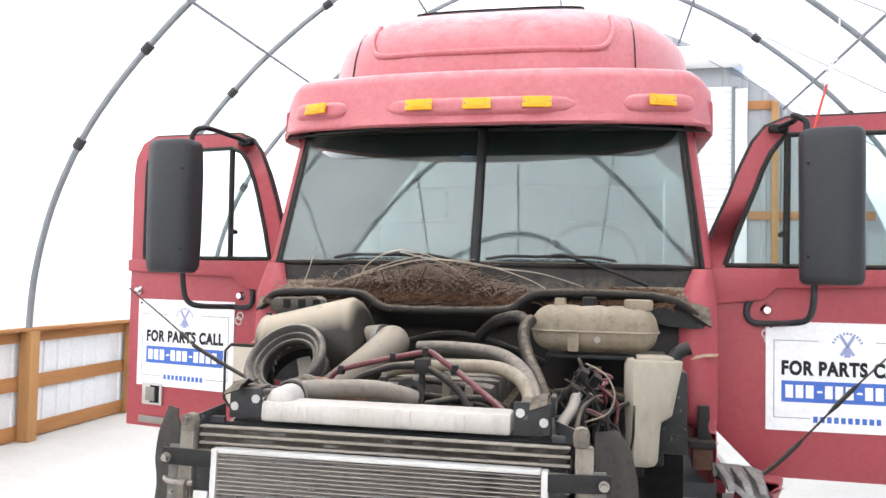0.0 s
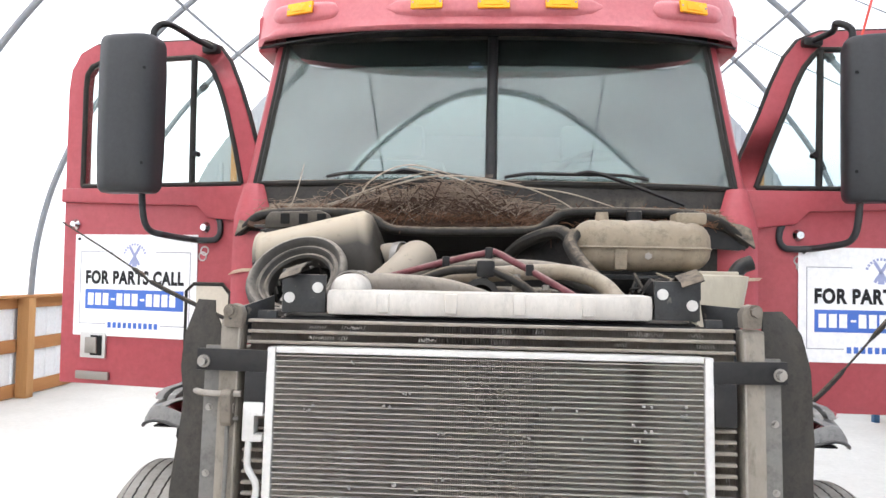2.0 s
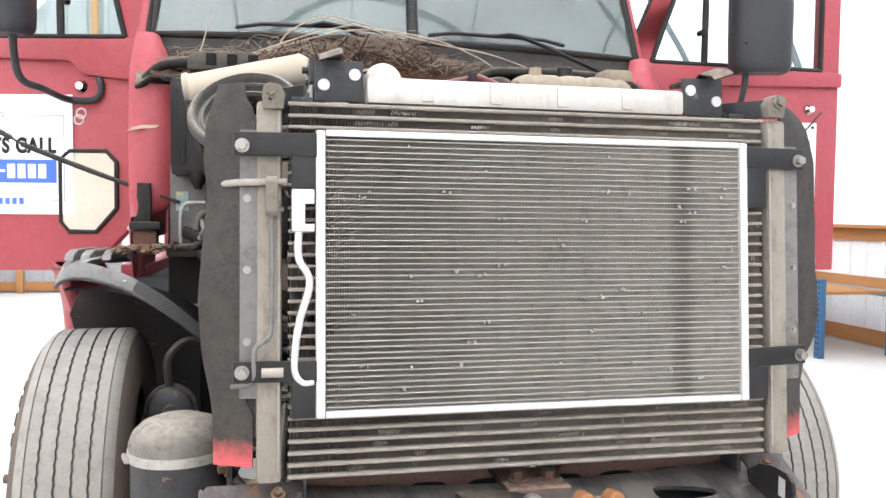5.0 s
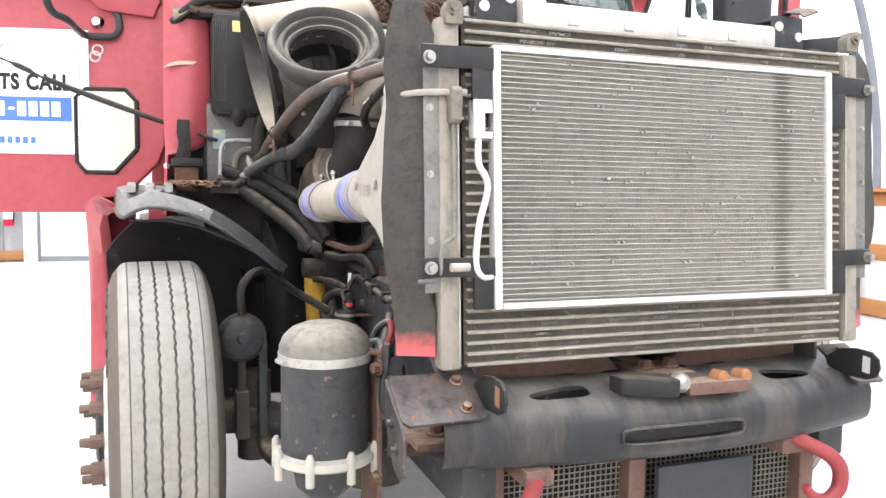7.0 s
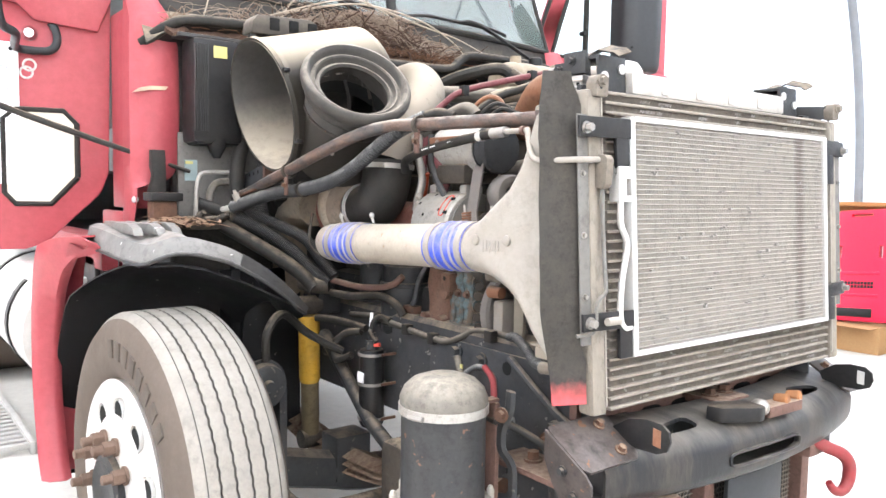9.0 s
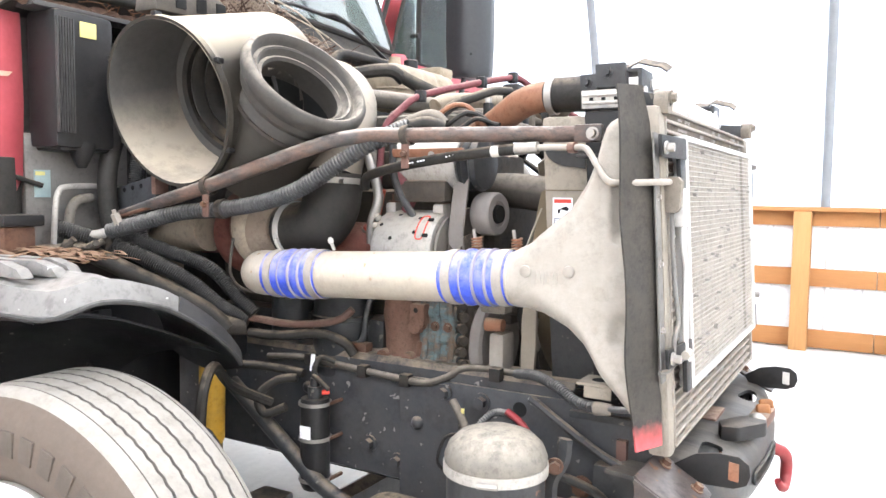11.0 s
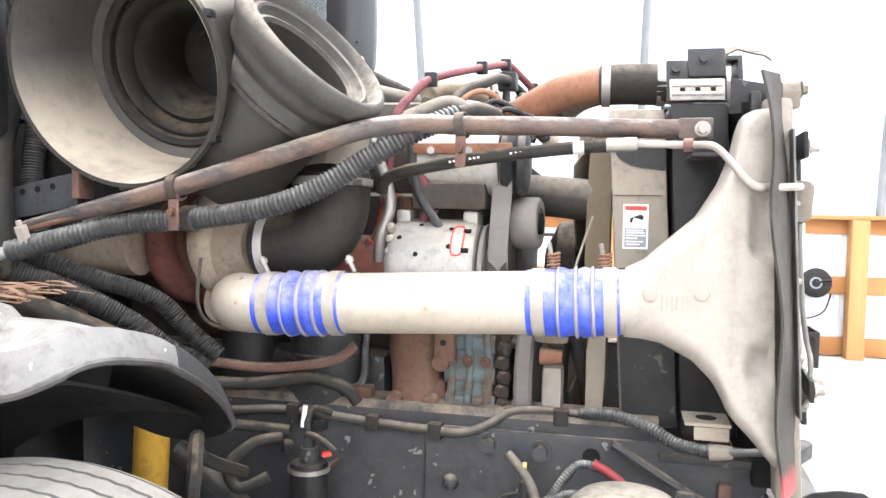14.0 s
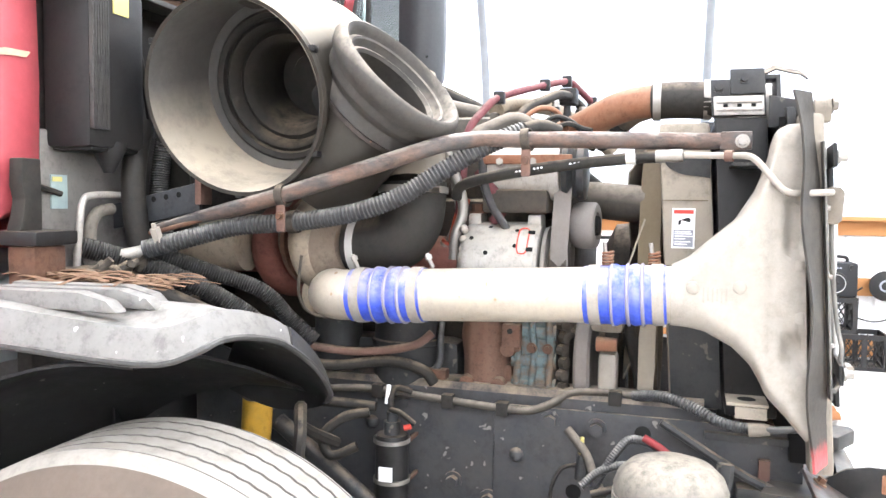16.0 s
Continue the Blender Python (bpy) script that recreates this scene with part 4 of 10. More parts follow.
def build_charge_pipe():
    p0, p1 = Vector((-0.552, 0.265, 1.131)), Vector((-0.552, 0.905, 1.1))
    ax = (p1 - p0).normalized()
    L = (p1 - p0).length
    p = part("charge_pipe", lathe([(0.0, 0.0515), (L, 0.0515)], p0, ax, 40), "pipe", truck, "dusty polished charge air pipe")
    sleeve(0.01, 0.155, p0, p, ax)
    sleeve(L - 0.175, L - 0.02, p0, p, ax)
    e = [p1 - ax * 0.03, p1, p1 + Vector((0.006, 0.022, 0)), p1 + Vector((0.03, 0.042, -0.002)), p1 + Vector((0.07, 0.05, -0.004)), p1 + Vector((0.15, 0.05, -0.01))]
    part("pipe_elbow", T(e, 0.0515, seg=28), "pipe", p)
    for k, s in enumerate((L - 0.025, L - 0.185)):
        q = p0 + ax * s + Vector((0.01, 0, 0.053))
        t = part("clamp_tail", T([q, q + Vector((0.0, 0.008, 0.016)), q + Vector((0, 0.013, 0.028))], 0.0042, seg=8), "steel", p)
        part("clamp_nut", lathe([(0, 0.0), (0, 0.007), (0.009, 0.007), (0.009, 0)], q + Vector((0, 0.008, 0.016)), (0, 0.4, 1), 6), "alu", t)
    for y, x in ((0.385, -0.5), (0.3, -0.49)):
        z = 1.17
        part("clamp_bolt", lathe([(0, 0.0), (0, 0.004), (0.05, 0.004), (0.05, 0)], (x, y, z), (0, 0.15, 1), 8), "steel", p)
        spring = [(x + 0.01 * math.cos(a), y + 0.01 * math.sin(a), z + 0.003 + 0.03 * a / 31.4) for a in (0.5 * k for k in range(63))]
        part("clamp_spring", T(spring, 0.0024, seg=5, smooth=False), "copper", p)


def build_wheel(s):
    """A front wheel: tyre with a ribbed tread, alloy disc with hand holes, hub and studs."""
    cx, cy, cz, R = s * 0.985, 1.03, 0.463, 0.463
    w = part("front_wheel", lathe([(0.0, 0.0), (0.0, 0.14), (0.02, 0.15)], (s * 1.1, cy, cz), (s, 0, 0), 32), "frame", truck, "steer wheel with worn ribbed tyre and alloy disc")
    half = 0.126
    groove = [(-0.086, 0.0006, 0.003), (-0.056, 0.0021, 0.008), (-0.019, 0.0021, 0.008), (0.019, 0.0021, 0.008), (0.056, 0.0021, 0.008), (0.086, 0.0006, 0.003)]
    side = [(0.112, 0.288), (0.128, 0.31), (0.137, 0.355), (0.134, 0.398), (0.123, 0.43), (0.11, R - 0.017), (0.1, R - 0.006)]
    prof = [(-x, r) for x, r in side]
    kinds = [1] * 5 + [0]
    wavy = []
    for g, wd, dp in groove:
        crown = R - 0.1 * g * g
        if 0.002 < wd:
            wavy += [len(prof), len(prof) + 1, len(prof) + 2, len(prof) + 3]
        prof += [(g - wd - 0.001, crown), (g - wd, crown - dp), (g + wd, crown - dp), (g + wd + 0.001, crown)]
        kinds += [0, 2, 2, 2]
    prof += side[::-1]
    kinds += [0, 0] + [1] * 5
    n = 192
    bm = lathe(prof, (cx, cy, cz), (s, 0, 0), n)
    bm.verts.ensure_lookup_table()
    for ring in wavy:
        for k in range(n):
            bm.verts[ring * n + k].co.x += 0.0015 * (1 if k % 2 else -1)
    ty = part("tyre", bm, "tread", w, "worn dusty truck tyre", smooth=35)
    ty.data.materials.append(M["sidewall"])
    ty.data.materials.append(M["groove"])
    for i, poly in enumerate(ty.data.polygons):
        poly.material_index = kinds[min(i // n, len(kinds) - 1)]
    for k in range(8):
        a = radians(38 + k * 8.2)
        c = Vector((cx + s * (half + 0.0105), cy - 0.372 * math.cos(a) * 1.0, cz + 0.372 * math.sin(a)))
        mk = Matrix.Translation(c) @ Matrix.Rotation(math.pi / 2 - a, 4, "X")
        part("raised_mark", B((-0.003, -0.017, -0.024), (0.003, 0.017, 0.024), 0.002, mk), "markdark", ty)
    disc = [(0.1, 0.287), (0.128, 0.292), (0.134, 0.285), (0.128, 0.274), (0.122, 0.264), (0.122, 0.24), (0.13, 0.205), (0.145, 0.172), (0.15, 0.16), (0.15, 0.11), (0.12, 0.105), (0.12, 0.0)]
    bm = lathe(disc, (cx, cy, cz), (s, 0, 0), 60)
    part("disc", bm, "wheel", w, "polished alloy wheel disc")
    for k in range(10):
        a = 2 * math.pi * (k + 0.5) / 10
        c = Vector((cx + s * 0.13, cy + 0.212 * math.cos(a), cz + 0.212 * math.sin(a)))
        part("hand_hole", lathe([(-0.02, 0.0), (-0.02, 0.028), (0.0, 0.031), (0.004, 0.036), (0.001, 0.037), (-0.02, 0.03)], c, (s, 0, 0), 18), "holeedge", w)
        # Near-black disc painted for the shade inside the hand hole.
        part("hole_shadow", lathe([(0.0015, 0.0), (0.0015, 0.028)], c, (s, 0, 0), 18), "dark", w)
        a = 2 * math.pi * k / 10
        c = Vector((cx + s * 0.15, cy + 0.1425 * math.cos(a), cz + 0.1425 * math.sin(a)))
        b = lathe([(0.0, 0.019), (0.035, 0.019), (0.035, 0.0)], c, (s, 0, 0), 6)
        join(b, lathe([(0.0, 0.023), (0.008, 0.024), (0.008, 0.019)], c, (s, 0, 0), 14))
        join(b, lathe([(0.03, 0.012), (0.058, 0.012), (0.06, 0.009), (0.06, 0.0)], c, (s, 0, 0), 12))
        part("wheel_nut", b, "rustynut", w, "brown rusted wheel nut", smooth=30)
    part("hub", lathe([(0.1, 0.11), (0.165, 0.104), (0.172, 0.09), (0.168, 0.08), (0.16, 0.055), (0.16, 0.0)], (cx, cy, cz), (s, 0, 0), 30), "frame", w, "black hub cover")
    turn = Matrix.Translation((cx, cy - origin(w).y, 0)) @ Matrix.Rotation(radians(3.0), 4, "Z") @ Matrix.Translation((-cx, origin(w).y - cy, 0))
    for ob in [w] + list(w.children_recursive):
        ob.data.transform(turn)
    return w


M["rustynut"] = mat("rusted_nut", (0.12, 0.075, 0.055), 0.75, second=(0.2, 0.14, 0.11), scale=40, amount=0.8, bump=0.3)
M["holeedge"] = mat("hand_hole_edge", (0.5, 0.49, 0.47), 0.45, metal=0.5)


M["stripe"] = mat("worn_tan_decal", (0.5, 0.4, 0.28), 0.6, second=(0.4, 0.12, 0.12), scale=14, amount=0.7, sharp=0.12)


def build_cab():
    # lower front corners, cowl, firewall and back
    for s in (-1, 1):
        rows = []
        for z, x0, x1, yo in ((0.99, 0.95, 0.975, 0.11), (1.1, 0.948, 0.97, 0.05), (1.18, 0.948, 0.966, 0.01), (1.246, 0.946, 0.962, 0.0), (1.252, 0.9, 0.962, 0.0), (1.265, 0.862, 0.962, 0.0), (1.285, 0.828, 0.963, 0.0), (1.32, 0.81, 0.965, -0.003), (1.5, 0.806, 0.965, -0.005), (1.7, 0.806, 0.962, 0.0), (1.75, 0.82, 0.96, 0.0), (1.88, 0.88, 0.955, 0.09)):
            rows.append([(s * x0, 1.44 + yo, z), (s * (x0 + (x1 - x0) * 0.15), 1.405 + yo, z), (s * (x0 + (x1 - x0) * 0.5), 1.395 + yo, z), (s * (x0 + (x1 - x0) * 0.8), 1.405 + yo, z), (s * x1, 1.43 + yo, z), (s * (x1 - 0.004), 1.52, z)])
        part("cowl_side", grid(rows, 0.006), "red", truck, "faded red cowl corner panel", smooth=50)
        part("cab_corner", B((min(s * 0.935, s * 0.962), 1.49, 0.99), (max(s * 0.935, s * 0.962), 1.78, 1.17), 0.01), "red", truck)
        part("door_jamb", B((min(s * 0.88, s * 0.952), 1.47, 1.18), (max(s * 0.88, s * 0.952), 1.68, 1.8), 0.01), "red", truck)
        part("worn_stripe", prism([(0, 0), (0.02, 0.016), (0.05, 0.024), (0.105, 0.026), (0.095, 0.015), (0.05, 0.012)], 0.0135, basis((-0.965 if s < 0 else 0.86, 1.401, 1.528), (1, 0, 0), (0, 0, 1))), "stripe", truck, "worn tan stripe decal")
        post = [(-0.022, 0.0), (0.03, 0.0), (0.02, 0.03), (0.016, 0.055), (0.022, 0.08), (0.02, 0.128), (-0.02, 0.128), (-0.022, 0.06)]
        hs = part("hood_stop", prism([(s * x, z) for x, z in post], 0.03, basis((s * 0.905, 1.375, 1.232), (1, 0, 0), (0, 0, 1)), bevel=0.004), "rubber", truck, "black hood stop post on a rusty foot")
        part("stop_plate", B((s * 0.895 - 0.048, 1.3, 1.207), (s * 0.895 + 0.048, 1.385, 1.233), 0.006), "black", hs)
        part("stop_foot", B((s * 0.897 - 0.036, 1.315, 1.125), (s * 0.897 + 0.036, 1.375, 1.206), 0.006), "rusty", hs)
        part("corner_bolt", lathe([(0, 0.011), (0.004, 0.01), (0.006, 0.005), (0.006, 0)], (s * 0.957, 1.41, 1.21), (0, -1, 0), 12), "brightalu", truck)
    fw = B((-0.84, 1.42, 0.95), (0.84, 1.46, 1.73), 0.01)
    part("firewall", fw, "firewall", truck, "dirty dark engine firewall")
    # rubber cowl seal: high at the sides, dipping in the middle
    seal = [(-0.93, 1.42, 1.68), (-0.86, 1.36, 1.735), (-0.79, 1.345, 1.755), (-0.6, 1.33, 1.76), (-0.46, 1.32, 1.755), (-0.41, 1.315, 1.735), (-0.36, 1.305, 1.705), (-0.28, 1.3, 1.695), (-0.1, 1.295, 1.695), (0.1, 1.3, 1.7), (0.17, 1.305, 1.71),
            (0.22, 1.315, 1.745), (0.27, 1.32, 1.768), (0.4, 1.33, 1.775), (0.6, 1.335, 1.775), (0.74, 1.345, 1.765), (0.83, 1.36, 1.735), (0.91, 1.39, 1.665)]
    part("cowl_seal", T(seal, 0.017, seg=10, n=5), "rubber", truck, "black rubber cowl seal")
    lip = [[(x, y + 0.01, z - 0.012), (x, y + 0.03, z - 0.03), (x, y + 0.07, min(z - 0.06, 1.69))] for x, y, z in [tuple(p) for p in spline(seal, 4)]]
    part("cowl_lip", grid(lip, 0.006), "black", truck)
    part("cowl_end", prism([(0.64, 1.775), (0.74, 1.765), (0.83, 1.735), (0.9, 1.672), (0.905, 1.655), (0.88, 1.648), (0.76, 1.655), (0.68, 1.7)], 0.012, basis((0, 1.385, 0), (1, 0, 0), (0, 0, 1))), "black", truck, "black end panel of the cowl")
    tray = []
    for k in range(25):
        x = -0.93 + k * 0.0775
        c = 1 - (abs(x) / 0.93) ** 2
        yb = 1.555 - 0.1 * c
        zf = np.interp(x, [p[0] for p in seal], [p[2] for p in seal])
        tray.append([(x, 1.325 + 0.04 * (1 - c), zf - 0.012), (x, (1.33 + yb) / 2, 1.77 - 0.02 * c), (x, yb - 0.02, 1.8), (x, yb, 1.885)])
    part("cowl_tray", grid(tray, 0.008), "cowlgrey", truck, "dusty dark cowl tray below the windscreen")
    # screen: two flat-ish panes that meet in a middle bar
    def screen(x, u):
        """The windscreen: x across, u from the bottom to the top."""
        c = 1 - (abs(x) / 0.95) ** 2.2
        return Vector((x * (1 - 0.06 * u), 1.55 - 0.1 * c + 0.19 * u, 1.885 + 0.6 * u))
    for s, name in ((-1, "windscreen"), (1, "windscreen")):
        rows = [[screen(s * (0.022 + (0.9 - 0.022) * i / 10), u / 6) for i in range(11)] for u in range(7)]
        g = part(name, grid(rows, 0.005), "glass", truck, "green-tinted windscreen pane with reflected brightness painted in as haze")
        edge = bmesh.new()
        ring = [screen(s * (0.022 + 0.878 * i / 10), 0.0) for i in range(11)] + [screen(s * 0.9, u / 6) for u in range(1, 7)] + [screen(s * (0.9 - 0.878 * i / 10), 1.0) for i in range(1, 11)]
        part("gasket", tube(edge, ring, 0.013, seg=8, n=1, smooth=False), "rubber", g)
    bar = [screen(0, u / 6) + Vector((0, -0.004, 0)) for u in range(7)]
    part("centre_bar", T(bar, 0.021, seg=10, n=1, smooth=False), "black", truck, "black centre bar of the windscreen")
    # Black filler strip, added in place of the shade below the visor.
    header = [[screen(-0.92 + 0.092 * i, 1.0) + Vector((0, dy, dz)) for dy, dz in ((-0.004, -0.012), (0.004, 0.03), (0.05, 0.1), (0.12, 0.13))] for i in range(21)]
    part("header", grid(header, 0.006), "black", truck, "black filler strip in place of shade above the windscreen")
    # pillars
    for s in (-1, 1):
        pil = [screen(s * 0.92, u / 6) + Vector((s * 0.02, 0.03, 0)) for u in range(7)]
        rows = [[p + Vector((-s * 0.025, -0.015, 0)), p + Vector((s * 0.01, -0.01, 0)), p + Vector((s * 0.03, 0.02, 0)), p + Vector((s * 0.03, 0.12, 0))] for p in pil]
        part("pillar", grid(rows, 0.008), "red", truck, "red windscreen pillar", smooth=50)
        part("drip_rail", T([p + Vector((-s * 0.018, -0.02, 0)) for p in pil], 0.01, seg=8, n=1, smooth=False), "rubber", truck)
    # side walls, back wall, floor and seats of the cab
    for s in (-1, 1):
        part("sleeper_side", B((s * 1.0 - 0.02, 2.62, 1.0), (s * 1.0 + 0.02, 4.1, 2.7), 0.015), "red", truck)
        part("sill", B((s * 0.97 - 0.05, 1.56, 0.98), (s * 0.97 + 0.05, 2.62, 1.08), 0.01), "red", truck)
        part("roof_rail", B((s * 0.95 - 0.04, 1.75, 2.46), (s * 0.95 + 0.04, 2.66, 2.62), 0.02), "red", truck)
        part("rear_pillar", B((s * 0.99 - 0.03, 2.56, 1.05), (s * 0.99 + 0.03, 2.66, 2.6), 0.015), "red", truck)
        st = part("cab_seat", B((s * 0.5 - 0.27, 2.2, 1.3), (s * 0.5 + 0.27, 2.7, 1.5), 0.05), "interior", truck, "grey cab seat")
        part("seat_back", B((s * 0.5 - 0.26, 2.6, 1.48), (s * 0.5 + 0.26, 2.76, 2.15), 0.06), "interior", st)
        part("head_rest", B((s * 0.5 - 0.14, 2.62, 2.16), (s * 0.5 + 0.14, 2.74, 2.34), 0.04), "interior", st)
    part("cab_floor", B((-0.97, 1.47, 0.98), (0.97, 4.1, 1.04), 0.0), "interior", truck)
    lining = [[(x, y, 2.545 - 0.02 * (x / 0.9) ** 2) for y in (1.82 + 0.3 * (abs(x) / 0.9) ** 4, 2.6, 3.4, 4.05)] for x in (-0.93, -0.6, -0.3, 0.0, 0.3, 0.6, 0.93)]
    part("headliner", grid(lining, 0.01), "interior", truck, "grey cab roof lining")
    part("cab_back", B((-0.97, 4.06, 1.0), (0.97, 4.1, 2.95), 0.0), "interior", truck)
    part("dashboard", B((-0.88, 1.62, 1.45), (0.88, 1.95, 1.82), 0.06), "interior", truck, "dark grey dashboard")
    wheel = [(0.48 + 0.22 * math.cos(a), 1.98 + 0.09 * math.sin(a), 1.9 + 0.2 * math.sin(a)) for a in (2 * math.pi * k / 28 for k in range(29))]
    sw = part("steering_wheel", T(wheel, 0.014, seg=8, n=1, smooth=False), "black", truck, "black steering wheel")
    part("column", T([(0.5, 1.98, 1.9), (0.5, 1.75, 1.62)], 0.03, seg=10, smooth=False), "black", sw)
    part("mirror_sticker", lathe([(0, 0.0), (0, 0.03), (0.004, 0.03), (0.004, 0)], tuple(screen(-0.07, 0.78) + Vector((0, 0.006, 0))), (0, -1, 0), 16), "signpale", truck)
    # sun visor with marker lamps
    def visor_front(x):
        return 1.445 + 0.235 * (abs(x) / 0.96) ** 2.4
    cols = []
    xs = [-0.985 + 1.97 * i / 40 for i in range(41)]
    rows = []
    prof = [(0.03, 2.474), (0.0, 2.472), (-0.008, 2.482), (0.002, 2.505), (0.006, 2.515), (0.02, 2.6), (0.036, 2.67), (0.052, 2.707), (0.08, 2.725), (0.12, 2.735), (0.3, 2.76)]
    for x in xs:
        e = max(0.0, (abs(x) - 0.86) / 0.125)
        rows.append([(x, visor_front(x) + d + 0.05 * e * e + (0.35 * (abs(x) / 0.97) ** 6 if d > 0.2 else 0.0), z + 0.02 * (x / 0.9) ** 2 + (0.0 if z < 2.5 else -0.07 * e * e)) for d, z in prof])
    v = part("visor", grid(rows), "redroof", truck, "red roof cap front with marker lamps, paled for glare", smooth=60)
    inner = [[(x * 0.99, visor_front(x) + 0.034, 2.479), (x * 0.99, visor_front(x) + 0.1, 2.49), (x * 0.97, 1.8 + 0.45 * (abs(x) / 0.96) ** 4, 2.53)] for x in xs]
    part("visor_underside", grid(inner, 0.006), "black", truck)
    band = []
    for u in (0.8, 0.86, 0.92, 0.98, 1.03):
        row = []
        for i in range(31):
            x = -0.88 + 1.76 * i / 30
            e = max(0.0, (abs(x) - 0.7) / 0.18)
            top_u = u if u > 0.97 else min(0.97, u + 0.16 * e * e)
            row.append(screen(x, top_u) + Vector((0, -0.009, 0)))
        band.append(row)
    part("tint_band", grid(band), "tintglass", truck, "dark band along the top of the windscreen")

    def pod(x0, x1, parent):
        """A raised lamp pod, rounded at its ends."""
        r = []
        n = 16
        for i in range(n + 1):
            x = x0 + (x1 - x0) * i / n
            u = abs(2 * i / n - 1)
            h = 0.04 * math.sqrt(max(0.0, 1 - u ** 6)) + 0.001
            ring = []
            for k in range(9):
                t = -1 + 2 * k / 8
                z = 2.553 + 0.024 * (x / 0.75) ** 2 + h * t
                base = visor_front(x) + np.interp(z - 0.02 * (x / 0.9) ** 2, [2.482, 2.515, 2.6, 2.67], [-0.008, 0.006, 0.02, 0.036]) + 0.05 * max(0.0, (abs(x) - 0.86) / 0.125) ** 2
                ring.append((x, base - 0.022 * (1 - t ** 4) * (1 - u ** 6) + 0.002, z))
            r.append(ring)
        return part("lamp_pod", grid(r, 0.004), "redroof", parent, smooth=60)
    pod(-0.905, -0.6, v)
    pod(-0.42, 0.42, v)
    pod(0.6, 0.905, v)
    for x in (-0.76, -0.25, 0.0, 0.25, 0.76):
        y = visor_front(x) + 0.012 - 0.026
        sl = (visor_front(x + 0.03) - visor_front(x - 0.03)) / 0.06
        m = basis((x, y, 2.556 + 0.024 * (x / 0.75) ** 2), (1, sl, 0), (0, 0.22, 1))
        l = part("marker_lamp", prism([(-0.06, -0.024), (0.06, -0.024), (0.06, 0.024), (-0.06, 0.024)], 0.012, m, bevel=0.003), "amber", v, "amber clearance lamp")
        for q in (-0.052, 0.052):
            part("screw", lathe([(0.012, 0.0), (0.012, 0.005), (0.014, 0.004), (0.014, 0)], m @ Vector((q, 0.0, 0)), m.to_3x3() @ Vector((0, 0, 1)), 8), "steel", l)
        part("lens_ribs", prism([(-0.035, -0.015), (0.035, -0.015), (0.035, 0.015), (-0.035, 0.015)], 0.015, m, bevel=0.002), "amber", l)
    # high roof: steep front that rounds over into the top, with a sunk panel and a narrow window
    zs = [2.56, 2.72, 2.8, 2.87, 2.94, 3.0, 3.06, 3.11, 3.15, 3.19, 3.22, 3.245, 3.26]
    back = [0.0, 0.0, 0.02, 0.045, 0.08, 0.125, 0.2, 0.3, 0.43, 0.6, 0.85, 1.2, 1.6]
    slim = [0.0, 0.0, 0.0, 0.003, 0.008, 0.015, 0.03, 0.05, 0.085, 0.14, 0.24, 0.42, 0.65]

    def roof_at(x, t):
        """Place on the roof's front; t goes from the visor (0) to the crown (1)."""
        z = 2.72 + 0.54 * t
        y0 = 1.6 + 0.8 * (abs(x) / 0.97) ** 4
        return y0 + np.interp(z, zs, back), z
    rows = []
    for z, by, sx in zip(zs, back, slim):
        ring = []
        for i in range(57):
            a = -1 + 2 * i / 56
            x = 0.97 * math.copysign(min(1.0, abs(a) * 1.25), a)
            y0 = 1.6 + 0.8 * (abs(x) / 0.97) ** 4 if abs(a) < 0.8 else 2.4 + (abs(a) - 0.8) / 0.2 * 1.7
            k = (4.1 - y0) / 2.5
            ring.append((x * (1 - sx / 0.97 * min(1, abs(x) / 0.4)), y0 + by * min(1, max(0, k)), z))
        rows.append(ring)
    crown = [[p for p in rows[-1]], [(p[0] * 0.05, max(p[1], 3.0), 3.27) for p in rows[-1]]]
    rows.append(crown[1])
    r = part("roof", grid(rows), "redroof", truck, "red high roof, paled for glare", smooth=70)
    pan = []
    for j in range(5):
        row = []
        for i in range(13):
            x = -0.43 + 0.86 * i / 12
            y, z = roof_at(x, 0.8 + 0.075 * j / 4)
            row.append((x * (1 - 0.04 * (4 - j) / 4), y - 0.012, z + 0.014))
        pan.append(row)
    part("roof_window", grid(pan, 0.006), "roofpane", r, "narrow roof window with the cover's reflection painted pale")
    part("window_seal", T([pan[4][0], pan[2][0], pan[0][0]] + pan[0][1:12] + [pan[0][12], pan[2][12], pan[4][12]], 0.006, seg=6, n=2), "rubber", r)
    for s in (-1, 1):
        line = []
        for k in range(9):
            t = 0.02 + 0.72 * k / 8
            y, z = roof_at(0.66, t)
            line.append((s * (0.66 * (1 - np.interp(z, zs, slim) / 0.97)), y - 0.004, z + 0.003))
        part("roof_seam", T(line, 0.004, seg=6, n=3), "rubber", r)
    for s in (-1, 1):
        part("panel_bead", T([(s * x, roof_at(x, t)[0] - 0.004, roof_at(x, t)[1]) for x, t in ((0.55, 0.6), (0.56, 0.42), (0.52, 0.26), (0.42, 0.22))], 0.014, seg=8, n=5), "redroof", r)
    part("panel_bead", T([(x, roof_at(x, 0.22)[0] - 0.004, roof_at(x, 0.22)[1]) for x in (-0.42, -0.2, 0.0, 0.2, 0.42)], 0.014, seg=8, n=5), "redroof", r)
    # wipers
    for s, x0, x1 in ((-1, -0.62, -0.1), (1, 0.05, 0.58)):
        q = [screen(x0 + (x1 - x0) * i / 6, 0.035) + Vector((0, -0.03, 0.0 + (0.014 if 0 < i < 6 else 0))) for i in range(7)]
        w = part("wiper", T(q, 0.007, seg=6, n=2), "black", truck, "black windscreen wiper")
